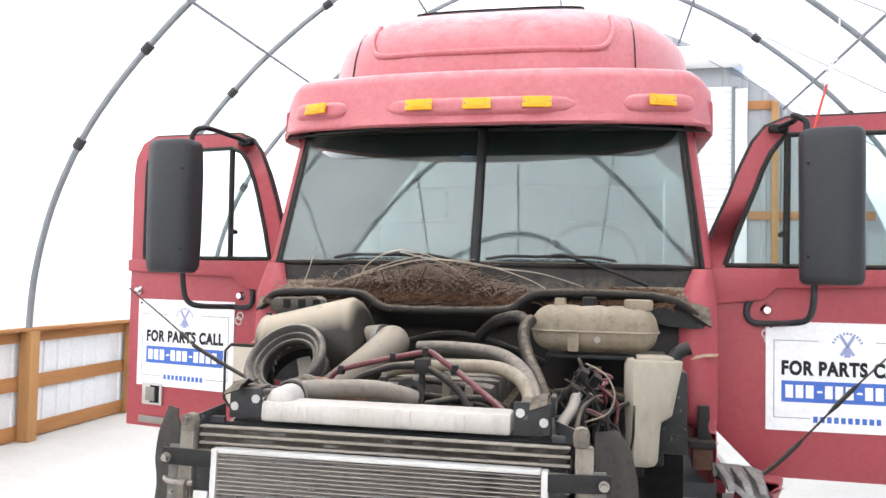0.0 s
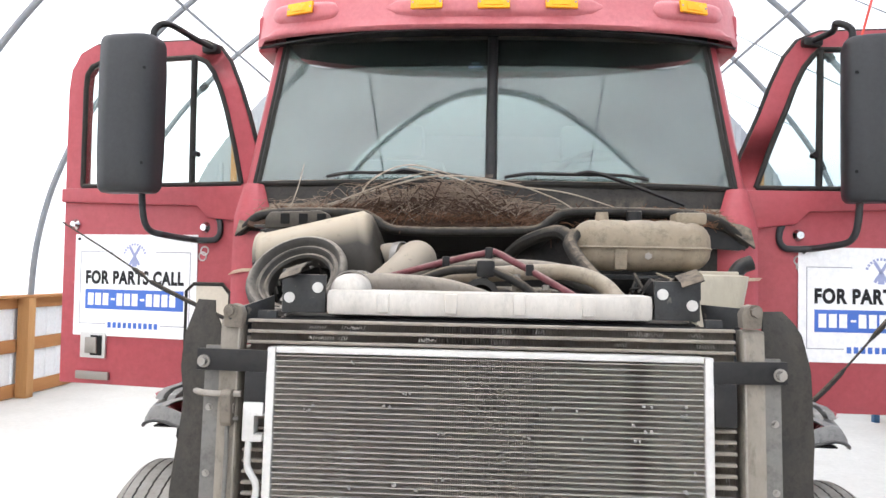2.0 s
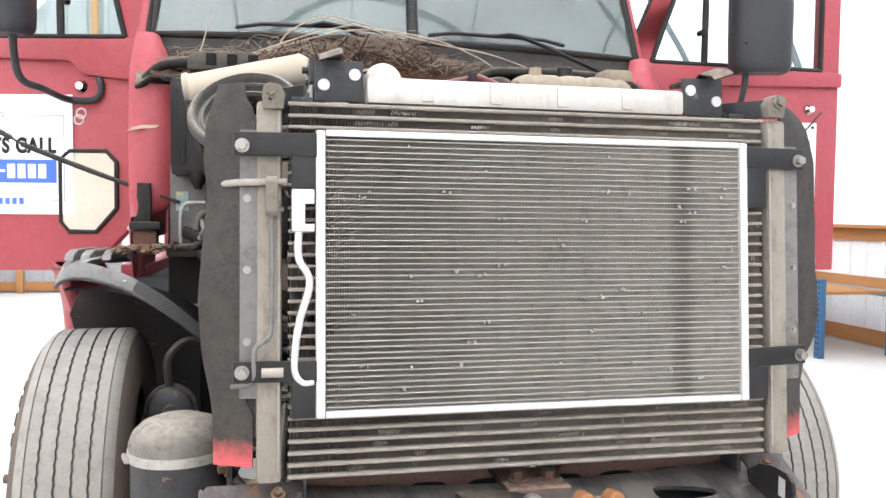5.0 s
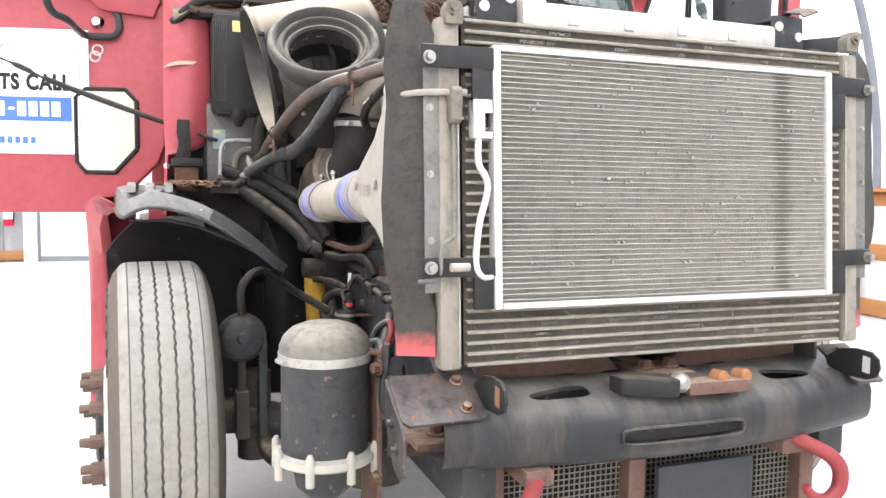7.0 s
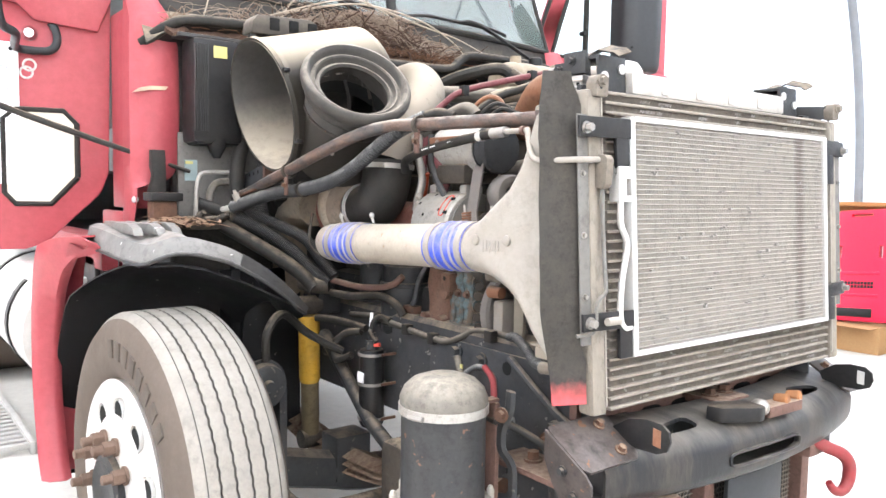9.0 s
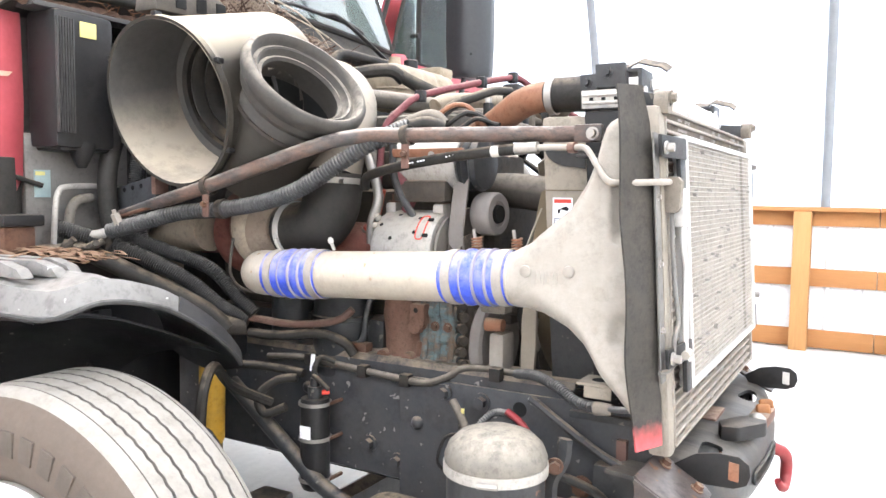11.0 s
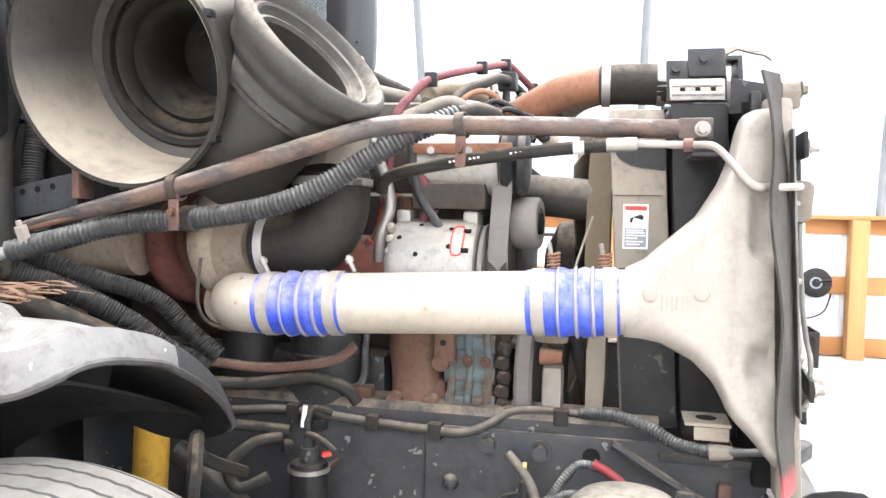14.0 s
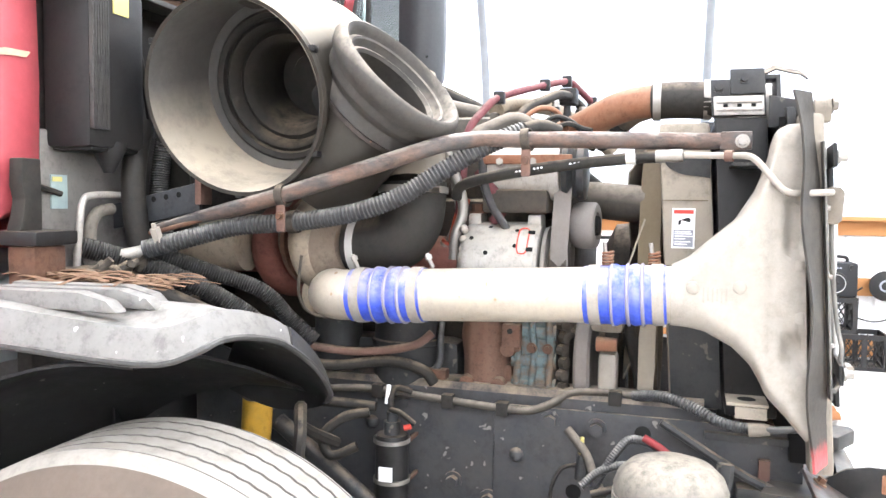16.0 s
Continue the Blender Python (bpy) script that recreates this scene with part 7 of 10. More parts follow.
    part("hose_band", lathe([(-0.007, 0.071), (-0.007, 0.0745), (0.007, 0.0745), (0.007, 0.071)], (-0.45, 0.796, 1.316), (0.05, 0.0, 1), 36), "steel", h)
    part("hose_band", lathe([(-0.008, 0.0645), (-0.008, 0.0685), (0.008, 0.0685), (0.008, 0.0645)], (-0.456, 0.908, 1.2), (0.08, 1, 0), 36), "brightalu", h)
    part("band_bolt", lathe([(0.0, 0.0), (0.0, 0.006), (0.02, 0.006), (0.02, 0.0)], (-0.5, 0.735, 1.316), (-0.4, -1, 0), 10), "steel", h)
    st = run("coolant_tube", [(-0.39, 0.72, 1.42), (-0.385, 0.724, 1.36), (-0.38, 0.722, 1.32), (-0.38, 0.713, 1.275), (-0.38, 0.722, 1.238), (-0.38, 0.738, 1.2)], 0.0105, "steel", "bare steel coolant tube", seg=14)
    part("hose_end", T([(-0.38, 0.735, 1.205), (-0.38, 0.752, 1.175), (-0.38, 0.772, 1.14)], 0.0185, seg=14), "orangehose", st, "dusty orange-red rubber hose")
    for y, z in ((0.741, 1.196), (0.766, 1.151)):
        part("hose_clip", lathe([(-0.004, 0.0185), (-0.004, 0.0205), (0.004, 0.0205), (0.004, 0.0185)], (-0.38, y, z), (0, -0.5, 0.85), 20), "steel", st)
    # turbocharger
    ta = Vector((-0.42, -0.9, 0.0)).normalized()
    tc = Vector((-0.43, 0.985, 1.2))
    tu = Vector((-ta.y, ta.x, 0.0))
    t = part("turbocharger", lathe([(0.07, 0.0), (0.07, 0.062), (0.055, 0.075), (0.03, 0.1), (-0.03, 0.1), (-0.05, 0.08), (-0.07, 0.05), (-0.1, 0.055), (-0.115, 0.085), (-0.16, 0.1), (-0.19, 0.085), (-0.21, 0.06), (-0.32, 0.055)], tc, ta, 36), "turbo", truck, "tan and rust turbocharger")
    vol = [tc + tu * (0.088 * math.cos(a)) + Vector((0, 0, 0.088 * math.sin(a))) for a in (math.pi * 1.85 * k / 20 - 1.3 for k in range(21))]
    part("compressor_volute", T(vol, lambda u: 0.05 - 0.022 * u, seg=16, n=2), "volute", t, "dusty tan compressor housing")
    part("volute_outlet", T([vol[0], vol[0] + Vector((-0.03, -0.0, -0.03)), Vector((-0.5, 0.99, 1.1))], 0.048, seg=16), "volute", t)
    tb = tc - ta * 0.14
    vol = [tb + tu * (0.085 * math.cos(a)) + Vector((0, 0, 0.085 * math.sin(a) - 0.01)) for a in (math.pi * 2 * k / 20 + 2.0 for k in range(21))]
    part("turbine_volute", T(vol, lambda u: 0.028 + 0.026 * u, seg=14, n=2), "rustred", t, "rusty red turbine housing")
    part("exhaust_pipe", T([(-0.47, 1.18, 1.19), (-0.47, 1.3, 1.18), (-0.46, 1.38, 1.1), (-0.46, 1.4, 0.9), (-0.5, 1.6, 0.75)], 0.058, seg=18), "volute", t)
    part("v_band", lathe([(-0.06, 0.09), (-0.06, 0.106), (-0.045, 0.106), (-0.045, 0.09)], tc, ta, 36), "rusty", t)
    part("actuator_rod", T([(-0.58, 0.99, 1.18), (-0.59, 0.99, 1.1), (-0.57, 0.97, 1.06), (-0.55, 0.9, 1.05)], 0.0035, seg=6), "engine", t)


M["bellow"] = mat("dust_greyed_rubber", (0.06, 0.057, 0.054), 0.7, second=(0.075, 0.068, 0.06), scale=9, amount=0.7, dust=(0.33, 0.29, 0.24), dusty=0.8, bump=0.1, bump_scale=120, dust_from=0.15, patch=(0.25, 0.55), grime=0.3)
M["duct"] = mat("dust_covered_black_duct", (0.011, 0.0105, 0.01), 0.6, second=(0.03, 0.027, 0.024), scale=7, amount=0.7, dust=(0.33, 0.28, 0.22), dusty=0.95, bump=0.05, bump_scale=90, dust_from=-0.4, patch=(0.12, 0.42))
M["orangehose"] = mat("orange_red_rubber", (0.36, 0.05, 0.03), 0.6, second=(0.25, 0.06, 0.045), scale=14, amount=0.7, dust=DUST, dusty=0.3, bump=0.15)
M["elbowgrey"] = mat("dusty_grey_duct", (0.235, 0.205, 0.17), 0.75, second=(0.16, 0.135, 0.115), scale=6, amount=0.6, dust=(0.36, 0.31, 0.245), dusty=0.7, bump=0.06)
M["turbo"] = mat("heat_stained_casting", (0.22, 0.18, 0.14), 0.75, second=(0.12, 0.08, 0.06), scale=12, amount=0.8, dust=DUST, dusty=0.5, bump=0.35, bump_scale=80)
M["volute"] = mat("dusty_tan_casting", (0.3, 0.25, 0.19), 0.7, second=(0.2, 0.155, 0.115), scale=9, amount=0.7, dust=(0.42, 0.36, 0.28), dusty=0.6, bump=0.25, bump_scale=100)
M["rustred"] = mat("rust_red_casting", (0.17, 0.055, 0.042), 0.85, second=(0.1, 0.05, 0.04), scale=16, amount=0.8, dust=DUST, dusty=0.3, bump=0.45, bump_scale=110)


def build_engine():
    e = part("engine_block", B((-0.26, 0.56, 0.8), (0.26, 1.36, 1.3), 0.03), "engine", truck, "grimy diesel engine block")
    part("oil_pan", B((-0.2, 0.6, 0.5), (0.2, 1.3, 0.8), 0.05), "frame", e)
    part("cylinder_head", B((-0.22, 0.6, 1.3), (0.22, 1.36, 1.4), 0.015), "engine", e)
    part("valve_cover", B((-0.18, 0.62, 1.4), (0.2, 1.34, 1.5), 0.035), "coverdark", e, "dusty dark valve cover")
    for k in range(6):
        y = 0.68 + k * 0.12
        part("cover_rib", B((-0.185, y, 1.44), (0.205, y + 0.02, 1.507), 0.008), "coverdark", e)
        part("exhaust_port", lathe([(0, 0.045), (0.1, 0.04)], (-0.25, y + 0.02, 1.16), (-1, 0, 0), 14), "rustred", e)
    part("exhaust_manifold", T([(-0.36, 0.68, 1.17), (-0.37, 0.9, 1.175), (-0.38, 1.1, 1.17), (-0.36, 1.32, 1.16)], 0.045, seg=14), "rustred", e, "rusty exhaust manifold")
    part("block_side", B((-0.345, 0.72, 0.8), (-0.26, 1.3, 0.98), 0.03), "frame", e)
    part("oil_filter", lathe([(0, 0.0), (0, 0.05), (0.01, 0.056), (0.2, 0.056), (0.22, 0.04), (0.22, 0.0)], (-0.335, 1.02, 0.83), (0, 0, 1), 24), "frame", e)
    can = part("oil_filter", lathe([(0, 0.0), (0, 0.068), (0.012, 0.076), (0.14, 0.076), (0.143, 0.079), (0.152, 0.079), (0.155, 0.074), (0.2, 0.072), (0.215, 0.055), (0.215, 0.0)], (-0.345, 0.845, 0.83), (0, 0, 1), 36), "frame", e, "large black filter canister")
    for z in (0.86, 0.885):
        part("canister_rib", lathe([(-0.003, 0.076), (0.0, 0.0785), (0.003, 0.076)], (-0.345, 0.845, z), (0, 0, 1), 36), "frame", can)
    # rust red bracket casting and peeling blue pump
    rc = part("rust_casting", lathe([(0.0, 0.0), (0.0, 0.05), (0.012, 0.062), (0.05, 0.064), (0.06, 0.056), (0.11, 0.054), (0.16, 0.058), (0.21, 0.05), (0.24, 0.052), (0.26, 0.04), (0.26, 0.0)], (-0.335, 0.65, 0.84), (0, 0.05, 1), 28), "engine_red", e, "rust red accessory casting")
    part("casting_web", B((-0.37, 0.592, 0.845), (-0.25, 0.66, 0.945), 0.02), "engine_red", rc)
    part("casting_foot", B((-0.395, 0.575, 0.83), (-0.27, 0.705, 0.858), 0.008), "engine_red", rc)
    for y, z in ((0.6, 0.98), (0.69, 0.9), (0.62, 0.9)):
        part("casting_boss", lathe([(0, 0.018), (0.02, 0.016), (0.02, 0)], (-0.378, y, z), (-1, 0, 0), 14), "engine_red", rc)
    bpump = part("blue_pump", B((-0.374, 0.5, 0.855), (-0.24, 0.592, 1.08), 0.02), "engine_blue", e, "peeling blue pump body")
    for y in (0.514, 0.55, 0.584):
        part("pump_rib", T([(-0.368, y, 0.86), (-0.378, y, 0.9), (-0.374, y - 0.004, 0.97), (-0.38, y, 1.03), (-0.368, y, 1.075)], 0.008, seg=10, n=4), "engine_blue", bpump)
    for z in (0.9, 0.955, 1.015):
        part("pump_flange", lathe([(-0.048, 0.0), (-0.048, 0.018), (0.048, 0.018), (0.048, 0.0)], (-0.362, 0.547, z), (0, 1, 0), 14), "engine_blue", bpump)
    ear = part("pump_ear", B((-0.4, 0.572, 0.985), (-0.37, 0.612, 1.035), 0.006), "engine_red", bpump)
    part("ear_hole", lathe([(0.0005, 0.0), (0.0005, 0.006)], (-0.4, 0.594, 1.02), (-1, 0, 0), 12), "dark", ear)
    for a in range(6):
        bolt("pump_bolt", (-0.386, 0.515 + 0.034 * (a % 3), 0.885 + 0.1 * (a // 3)), (-1, 0, 0), 0.0075, 0.01, bpump, "rusty")
    for k in range(7):
        p = Vector((-0.37, 0.492 - 0.004 * (k % 2), 0.875 + 0.027 * k))
        part("pump_nut", lathe([(0, 0.0), (0, 0.012), (0.016, 0.012), (0.016, 0)], p, (-0.6, -0.8, 0), 8), "engine", bpump)
    gh = part("gear_housing", B((-0.34, 0.475, 0.85), (-0.24, 0.498, 1.07), 0.008), "engine", e, "dark greasy gear housing with many bolt heads")
    for k in range(8):
        bolt("housing_bolt", (-0.33 + 0.025 * (k % 4), 0.474, 0.88 + 0.13 * (k // 4)), (0, -1, 0), 0.007, 0.01, gh, "engine")
    part("front_cover", B((-0.22, 0.48, 0.82), (0.22, 0.56, 1.28), 0.02), "engine", e)
    # pulleys, belt, fan
    part("fan_hub", lathe([(0, 0.05), (0.03, 0.11), (0.07, 0.115), (0.09, 0.06), (0.1, 0.0)], (0, 0.44, 1.13), (0, -1, 0), 24), "engine", e)
    for k in range(8):
        a = radians(45 * k + 12)
        m = Matrix.Translation((0, 0.32, 1.13)) @ Matrix.Rotation(a, 4, "Y")
        bl = [(0.08, -0.05), (0.31, -0.07), (0.325, 0.0), (0.315, 0.06), (0.08, 0.04)]
        rows = [[m @ Vector((x, 0.03 + z * 0.45 * (1 - x), z)) for x, z in ((0.08, v * 0.6), (0.16, v * 0.8), (0.24, v), (0.32, v * 0.95))] for v in (-0.07, -0.035, 0.0, 0.035, 0.07)]
        part("fan_blade", grid(rows, 0.004), "fanblade", e)
    part("crank_pulley", lathe([(0, 0.0), (0, 0.11), (0.015, 0.115), (0.06, 0.115), (0.075, 0.1), (0.075, 0.0)], (-0.0, 0.46, 0.87), (0, -1, 0), 36), "engine", e)
    part("lower_pulley", lathe([(0, 0.0), (0, 0.1), (0.006, 0.107), (0.028, 0.107), (0.034, 0.1), (0.034, 0.0)], (-0.285, 0.462, 0.945), (0, -1, 0), 40), "beltgrey", e, "grey drum pulley with a ribbed belt")
    part("idler_post", B((-0.392, 0.372, 0.87), (-0.33, 0.41, 0.985), 0.012), "castalu", e, "pale alloy bracket")
    part("idler_nipple", lathe([(-0.02, 0.0), (-0.02, 0.014), (0.02, 0.016), (0.022, 0.012), (0.022, 0.0)], (-0.395, 0.392, 1.005), (0, 1, 0), 16), "copper", e)
    part("idler_block", B((-0.41, 0.36, 1.03), (-0.32, 0.425, 1.075), 0.012), "tankdirty", e)
    part("blade_edge", prism([(0.0, 0.0), (0.03, 0.0), (0.034, 0.07), (0.034, 0.165), (0.004, 0.165), (0.0, 0.12)], 0.012, basis((-0.382, 0.33, 0.895), (0, -1, 0), (0, 0, 1)), bevel=0.003), "fanblade", e, "tan fan shroud edge")
    run("looped_hose", [(-0.33, 0.36, 1.06), (-0.34, 0.345, 1.0), (-0.335, 0.33, 0.94), (-0.32, 0.325, 0.88)], 0.014, "rubber", parent=e)
    part("idler_bracket", B((-0.36, 0.37, 1.0), (-0.3, 0.4, 1.14), 0.008), "engine", e)
    part("idler_drum", lathe([(0, 0.0), (0, 0.038), (0.05, 0.038), (0.05, 0.0)], (-0.345, 0.36, 1.06), (0, 1, 0), 20), "engine", e)
    # alternator
    c = Vector((-0.35, 0.53, 1.155))
    al = part("alternator", lathe([(0.0, 0.05), (0.005, 0.09), (0.012, 0.096), (0.155, 0.096), (0.165, 0.09), (0.18, 0.06), (0.18, 0.0)], c, (0, 1, 0), 40), "altsilver", truck, "silver alternator with a red oval mark")
    for k in range(14):
        a = 2 * math.pi * k / 14
        part("alternator_slot", B((-0.004, 0.0, -0.002), (0.004, 0.014, 0.002), 0.0, Matrix.Translation(c + Vector((0.097 * math.cos(a), 0.012, 0.097 * math.sin(a)))) @ Matrix.Rotation(-a + math.pi / 2, 4, "Y")), "dark", al)
    for y, ang in ((0.05, 125), (0.11, 118), (0.05, 150), (0.11, 160), (0.145, 140)):
        a = radians(ang)
        d = Vector((math.cos(a), 0, math.sin(a)))
        part("alternator_hole", lathe([(0.0005, 0.0), (0.0005, 0.005)], c + Vector((0, y, 0)) + d * 0.096, d, 10), "dark", al)
    ring = []
    for k in range(25):
        a = 2 * math.pi * k / 24
        yy, th = 0.035 + 0.011 * math.copysign(abs(math.cos(a)) ** 0.5, math.cos(a)), radians(140 + 20 * math.copysign(abs(math.sin(a)) ** 0.6, math.sin(a)))
        ring.append(c + Vector((math.cos(th) * 0.0966, yy, math.sin(th) * 0.0966)))
    part("red_mark", T(ring, 0.0016, seg=5, n=1, smooth=False), "tagred", al)
    for y in (0.02, 0.15):
        part("mount_ear", B((c.x - 0.03, c.y + y - 0.015, 1.235), (c.x + 0.03, c.y + y + 0.015, 1.268), 0.008), "altsilver", al)
        bolt("ear_bolt", (c.x, c.y + y, 1.268), (0, 0, 1), 0.014, 0.02, al, "rusty")
    part("alternator_pulley", lathe([(0, 0.0), (0, 0.04), (0.012, 0.045), (0.03, 0.036), (0.045, 0.045), (0.05, 0.0)], c + Vector((0, -0.005, 0)), (0, -1, 0), 28), "engine", al)
    part("alternator_fan", lathe([(0, 0.0), (0, 0.085), (0.008, 0.088), (0.008, 0.0)], c + Vector((0, -0.003, 0)), (0, -1, 0), 36), "steel", al)
    for k in range(5):
        part("terminal", lathe([(0, 0.0), (0, 0.009), (0.012, 0.009), (0.016, 0.004), (0.016, 0)], c + Vector((-0.06 - 0.004 * k, 0.162, 0.075 - 0.022 * k)), (-0.6, 0.2, 0.6), 8), "castalu", al)
    belt = [(-0.385, 0.495, 1.15), (-0.395, 0.495, 1.2), (-0.37, 0.49, 1.36)]
    rows = [[(x, y - 0.018, z), (x, y + 0.018, z)] for x, y, z in belt]
    part("drive_belt", grid(rows, 0.006), "beltgrey", e, "grey dusty drive belt")
    tn = part("belt_tensioner", lathe([(0, 0.0), (0, 0.046), (0.01, 0.05), (0.045, 0.05), (0.05, 0.046), (0.05, 0.03), (0.046, 0.028), (0.046, 0.0)], (-0.31, 0.475, 1.245), (-0.1, -1, 0), 32), "beltgrey", e, "smooth steel tensioner pulley")
    part("tensioner_arm", B((-0.34, 0.475, 1.12), (-0.28, 0.51, 1.26), 0.014), "engine", tn)
    part("tensioner_cap", lathe([(0.046, 0.0), (0.046, 0.022), (0.054, 0.02), (0.054, 0.0)], (-0.31, 0.475, 1.245), (-0.1, -1, 0), 20), "dark", tn)
    # air conditioning compressor on top
    cp = part("compressor", lathe([(0, 0.0), (0, 0.055), (0.01, 0.062), (0.16, 0.062), (0.17, 0.05), (0.17, 0.0)], (-0.34, 0.5, 1.36), (0, 1, 0), 28), "alu", truck, "dusty aluminium compressor")
    part("compressor_base", B((-0.4, 0.52, 1.27), (-0.28, 0.66, 1.32), 0.01), "engine", cp)
    part("clutch", lathe([(0, 0.0), (0, 0.06), (0.012, 0.064), (0.022, 0.052), (0.032, 0.064), (0.045, 0.06), (0.05, 0.03), (0.05, 0.0)], (-0.335, 0.495, 1.36), (0, -1, 0), 32), "frame", cp)
    for y in (0.55, 0.62):
        bolt("body_bolt", (-0.4, y, 1.375), (-1, 0, 0.2), 0.008, 0.014, cp, "steel")
    part("copper_plate", B((-0.41, 0.47, 1.372), (-0.4, 0.66, 1.392), 0.004), "copper", cp)


M["coverdark"] = mat("dusty_valve_cover", (0.075, 0.07, 0.063), 0.75, second=(0.16, 0.14, 0.115), scale=9, amount=0.8, dust=(0.34, 0.29, 0.23), dusty=0.7, bump=0.2)
M["fanblade"] = mat("tan_fan_blade", (0.27, 0.235, 0.185), 0.7, second=(0.16, 0.14, 0.115), scale=6, amount=0.7)
M["beltgrey"] = mat("worn_belt", (0.2, 0.18, 0.165), 0.8, second=(0.13, 0.12, 0.11), scale=12, amount=0.7)
M["altsilver"] = mat("oxidised_silver_case", (0.4, 0.385, 0.36), 0.5, metal=0.3, second=(0.28, 0.245, 0.205), scale=10, amount=0.7, dust=(0.5, 0.44, 0.36), dusty=0.4, bump=0.12)


def run(name, pts, r, material, label="", seg=10, n=6, parent=None):
    return part(name, T(pts, r, seg=seg, n=n), material, parent or truck, label)


def build_lines():
    # long rusty support pipe with a flattened tail
    p = run("brace_pipe", [(-0.69, 1.255, 1.235), (-0.673, 1.204, 1.247), (-0.665, 1.1, 1.272), (-0.655, 0.999, 1.299), (-0.64, 0.871, 1.339), (-0.61, 0.753, 1.379), (-0.575, 0.685, 1.403), (-0.545, 0.614, 1.413), (-0.525, 0.539, 1.412), (-0.51, 0.443, 1.412), (-0.495, 0.348, 1.411), (-0.47, 0.235, 1.41), (-0.46, 0.17, 1.41)],
            lambda u: 0.005 + 0.011 * min(1.0, u * 6), "bracepipe", "rust-stained steel brace pipe", seg=14)
    part("pipe_end", B((-0.478, 0.135, 1.393), (-0.462, 0.19, 1.427), 0.004), "bracepipe", p)
    bolt("end_bolt", (-0.478, 0.152, 1.409), (-1, 0, 0), 0.0085, 0.012, p, "steel")
    for y, z, x in ((0.99, 1.301, -0.654), (0.54, 1.412, -0.525)):
        part("pipe_clamp", lathe([(-0.008, 0.019), (-0.008, 0.0225), (0.008, 0.0225), (0.008, 0.019)], (x, y, z), (0.1, 1, -0.1), 20), "engine", p)
        part("clamp_tab", B((x - 0.012, y - 0.009, z - 0.07), (x - 0.007, y + 0.009, z - 0.012), 0.002), "rusttan", p)
        bolt("clamp_bolt", (x - 0.012, y, z - 0.04), (-1, 0, 0), 0.006, 0.01, p, "rusty")
    run("fork_tail", [(-0.668, 1.12, 1.262), (-0.68, 1.2, 1.24), (-0.69, 1.27, 1.222)], 0.005, "rusty", parent=p)
    # corrugated loom beside it
    h = part("corrugated_loom", hose([(-0.705, 1.27, 1.19), (-0.68, 1.2, 1.21), (-0.64, 1.1, 1.238), (-0.612, 0.99, 1.248), (-0.598, 0.87, 1.268), (-0.582, 0.78, 1.3), (-0.56, 0.7, 1.35), (-0.535, 0.62, 1.4), (-0.5, 0.55, 1.432)], 0.0195, pitch=0.008, deep=0.13), "loom", truck, "grey dusty corrugated wiring loom")
    part("loom_clamp", lathe([(-0.009, 0.0195), (-0.009, 0.023), (0.009, 0.023), (0.009, 0.0195)], (-0.611, 0.99, 1.249), (0.1, 1, -0.06), 20), "engine", h)
    run("loom_tip", [(-0.5, 0.55, 1.432), (-0.48, 0.52, 1.44), (-0.46, 0.49, 1.43)], 0.016, "rubber", parent=h)
    run("steel_line", [(-0.74, 1.38, 1.165), (-0.73, 1.33, 1.175), (-0.7, 1.265, 1.19)], 0.012, "alu", "thin metal line end", parent=h)
    part("line_nut", lathe([(0, 0.0), (0, 0.011), (0.03, 0.011), (0.03, 0.006), (0.04, 0.005), (0.04, 0)], (-0.7, 1.24, 1.205), (-0.3, 0.1, 0.9), 6), "castalu", h)
    # braided refrigerant hose and its metal end
    q = run("refrigerant_hose", [(-0.455, 0.7, 1.3), (-0.468, 0.685, 1.325), (-0.48, 0.62, 1.343), (-0.488, 0.5, 1.362), (-0.492, 0.36, 1.377), (-0.497, 0.28, 1.382)], 0.0112, "rubber", "black refrigerant hose with white print", seg=12)
    part("hose_label", lathe([(-0.009, 0.0113), (-0.009, 0.0118), (0.009, 0.0118), (0.009, 0.0113)], (-0.4925, 0.348, 1.3775), (-0.03, -1, 0.06), 16), "labelwhite", q)
    for k, y in enumerate((0.565, 0.558, 0.551, 0.544, 0.53, 0.523, 0.516, 0.46, 0.452, 0.444, 0.436, 0.428, 0.3)):
        z = float(np.interp(y, (0.28, 0.36, 0.5, 0.62), (1.382, 1.377, 1.362, 1.343)))
        part("print_bar", B((-0.5005, y - 0.002, z - 0.0005), (-0.4985, y + 0.002, z + 0.0028)), "signwhite", q, smooth=0)
    part("hose_ferrule", lathe([(-0.026, 0.0115), (-0.026, 0.0125), (-0.01, 0.0125), (-0.008, 0.0115), (0.006, 0.0125), (0.022, 0.0118), (0.024, 0.006)], (-0.4975, 0.277, 1.382), (-0.05, -1, 0.03), 18), "steel", q)
    run("metal_end", [(-0.498, 0.262, 1.383), (-0.505, 0.23, 1.382), (-0.52, 0.171, 1.38), (-0.535, 0.15, 1.379), (-0.548, 0.135, 1.372), (-0.563, 0.115, 1.348), (-0.573, 0.097, 1.325), (-0.573, 0.083, 1.315), (-0.56, 0.06, 1.314), (-0.53, 0.02, 1.316), (-0.49, 0.004, 1.317), (-0.45, 0.002, 1.318)], 0.006, "castalu", "dusty pale metal refrigerant pipe", parent=q, seg=12)
    rg = part("pipe_ring", lathe([(-0.007, 0.006), (-0.007, 0.0105), (0.007, 0.0105), (0.007, 0.006)], (-0.519, 0.176, 1.38), (0.3, 1, 0), 18), "rusttan", q)
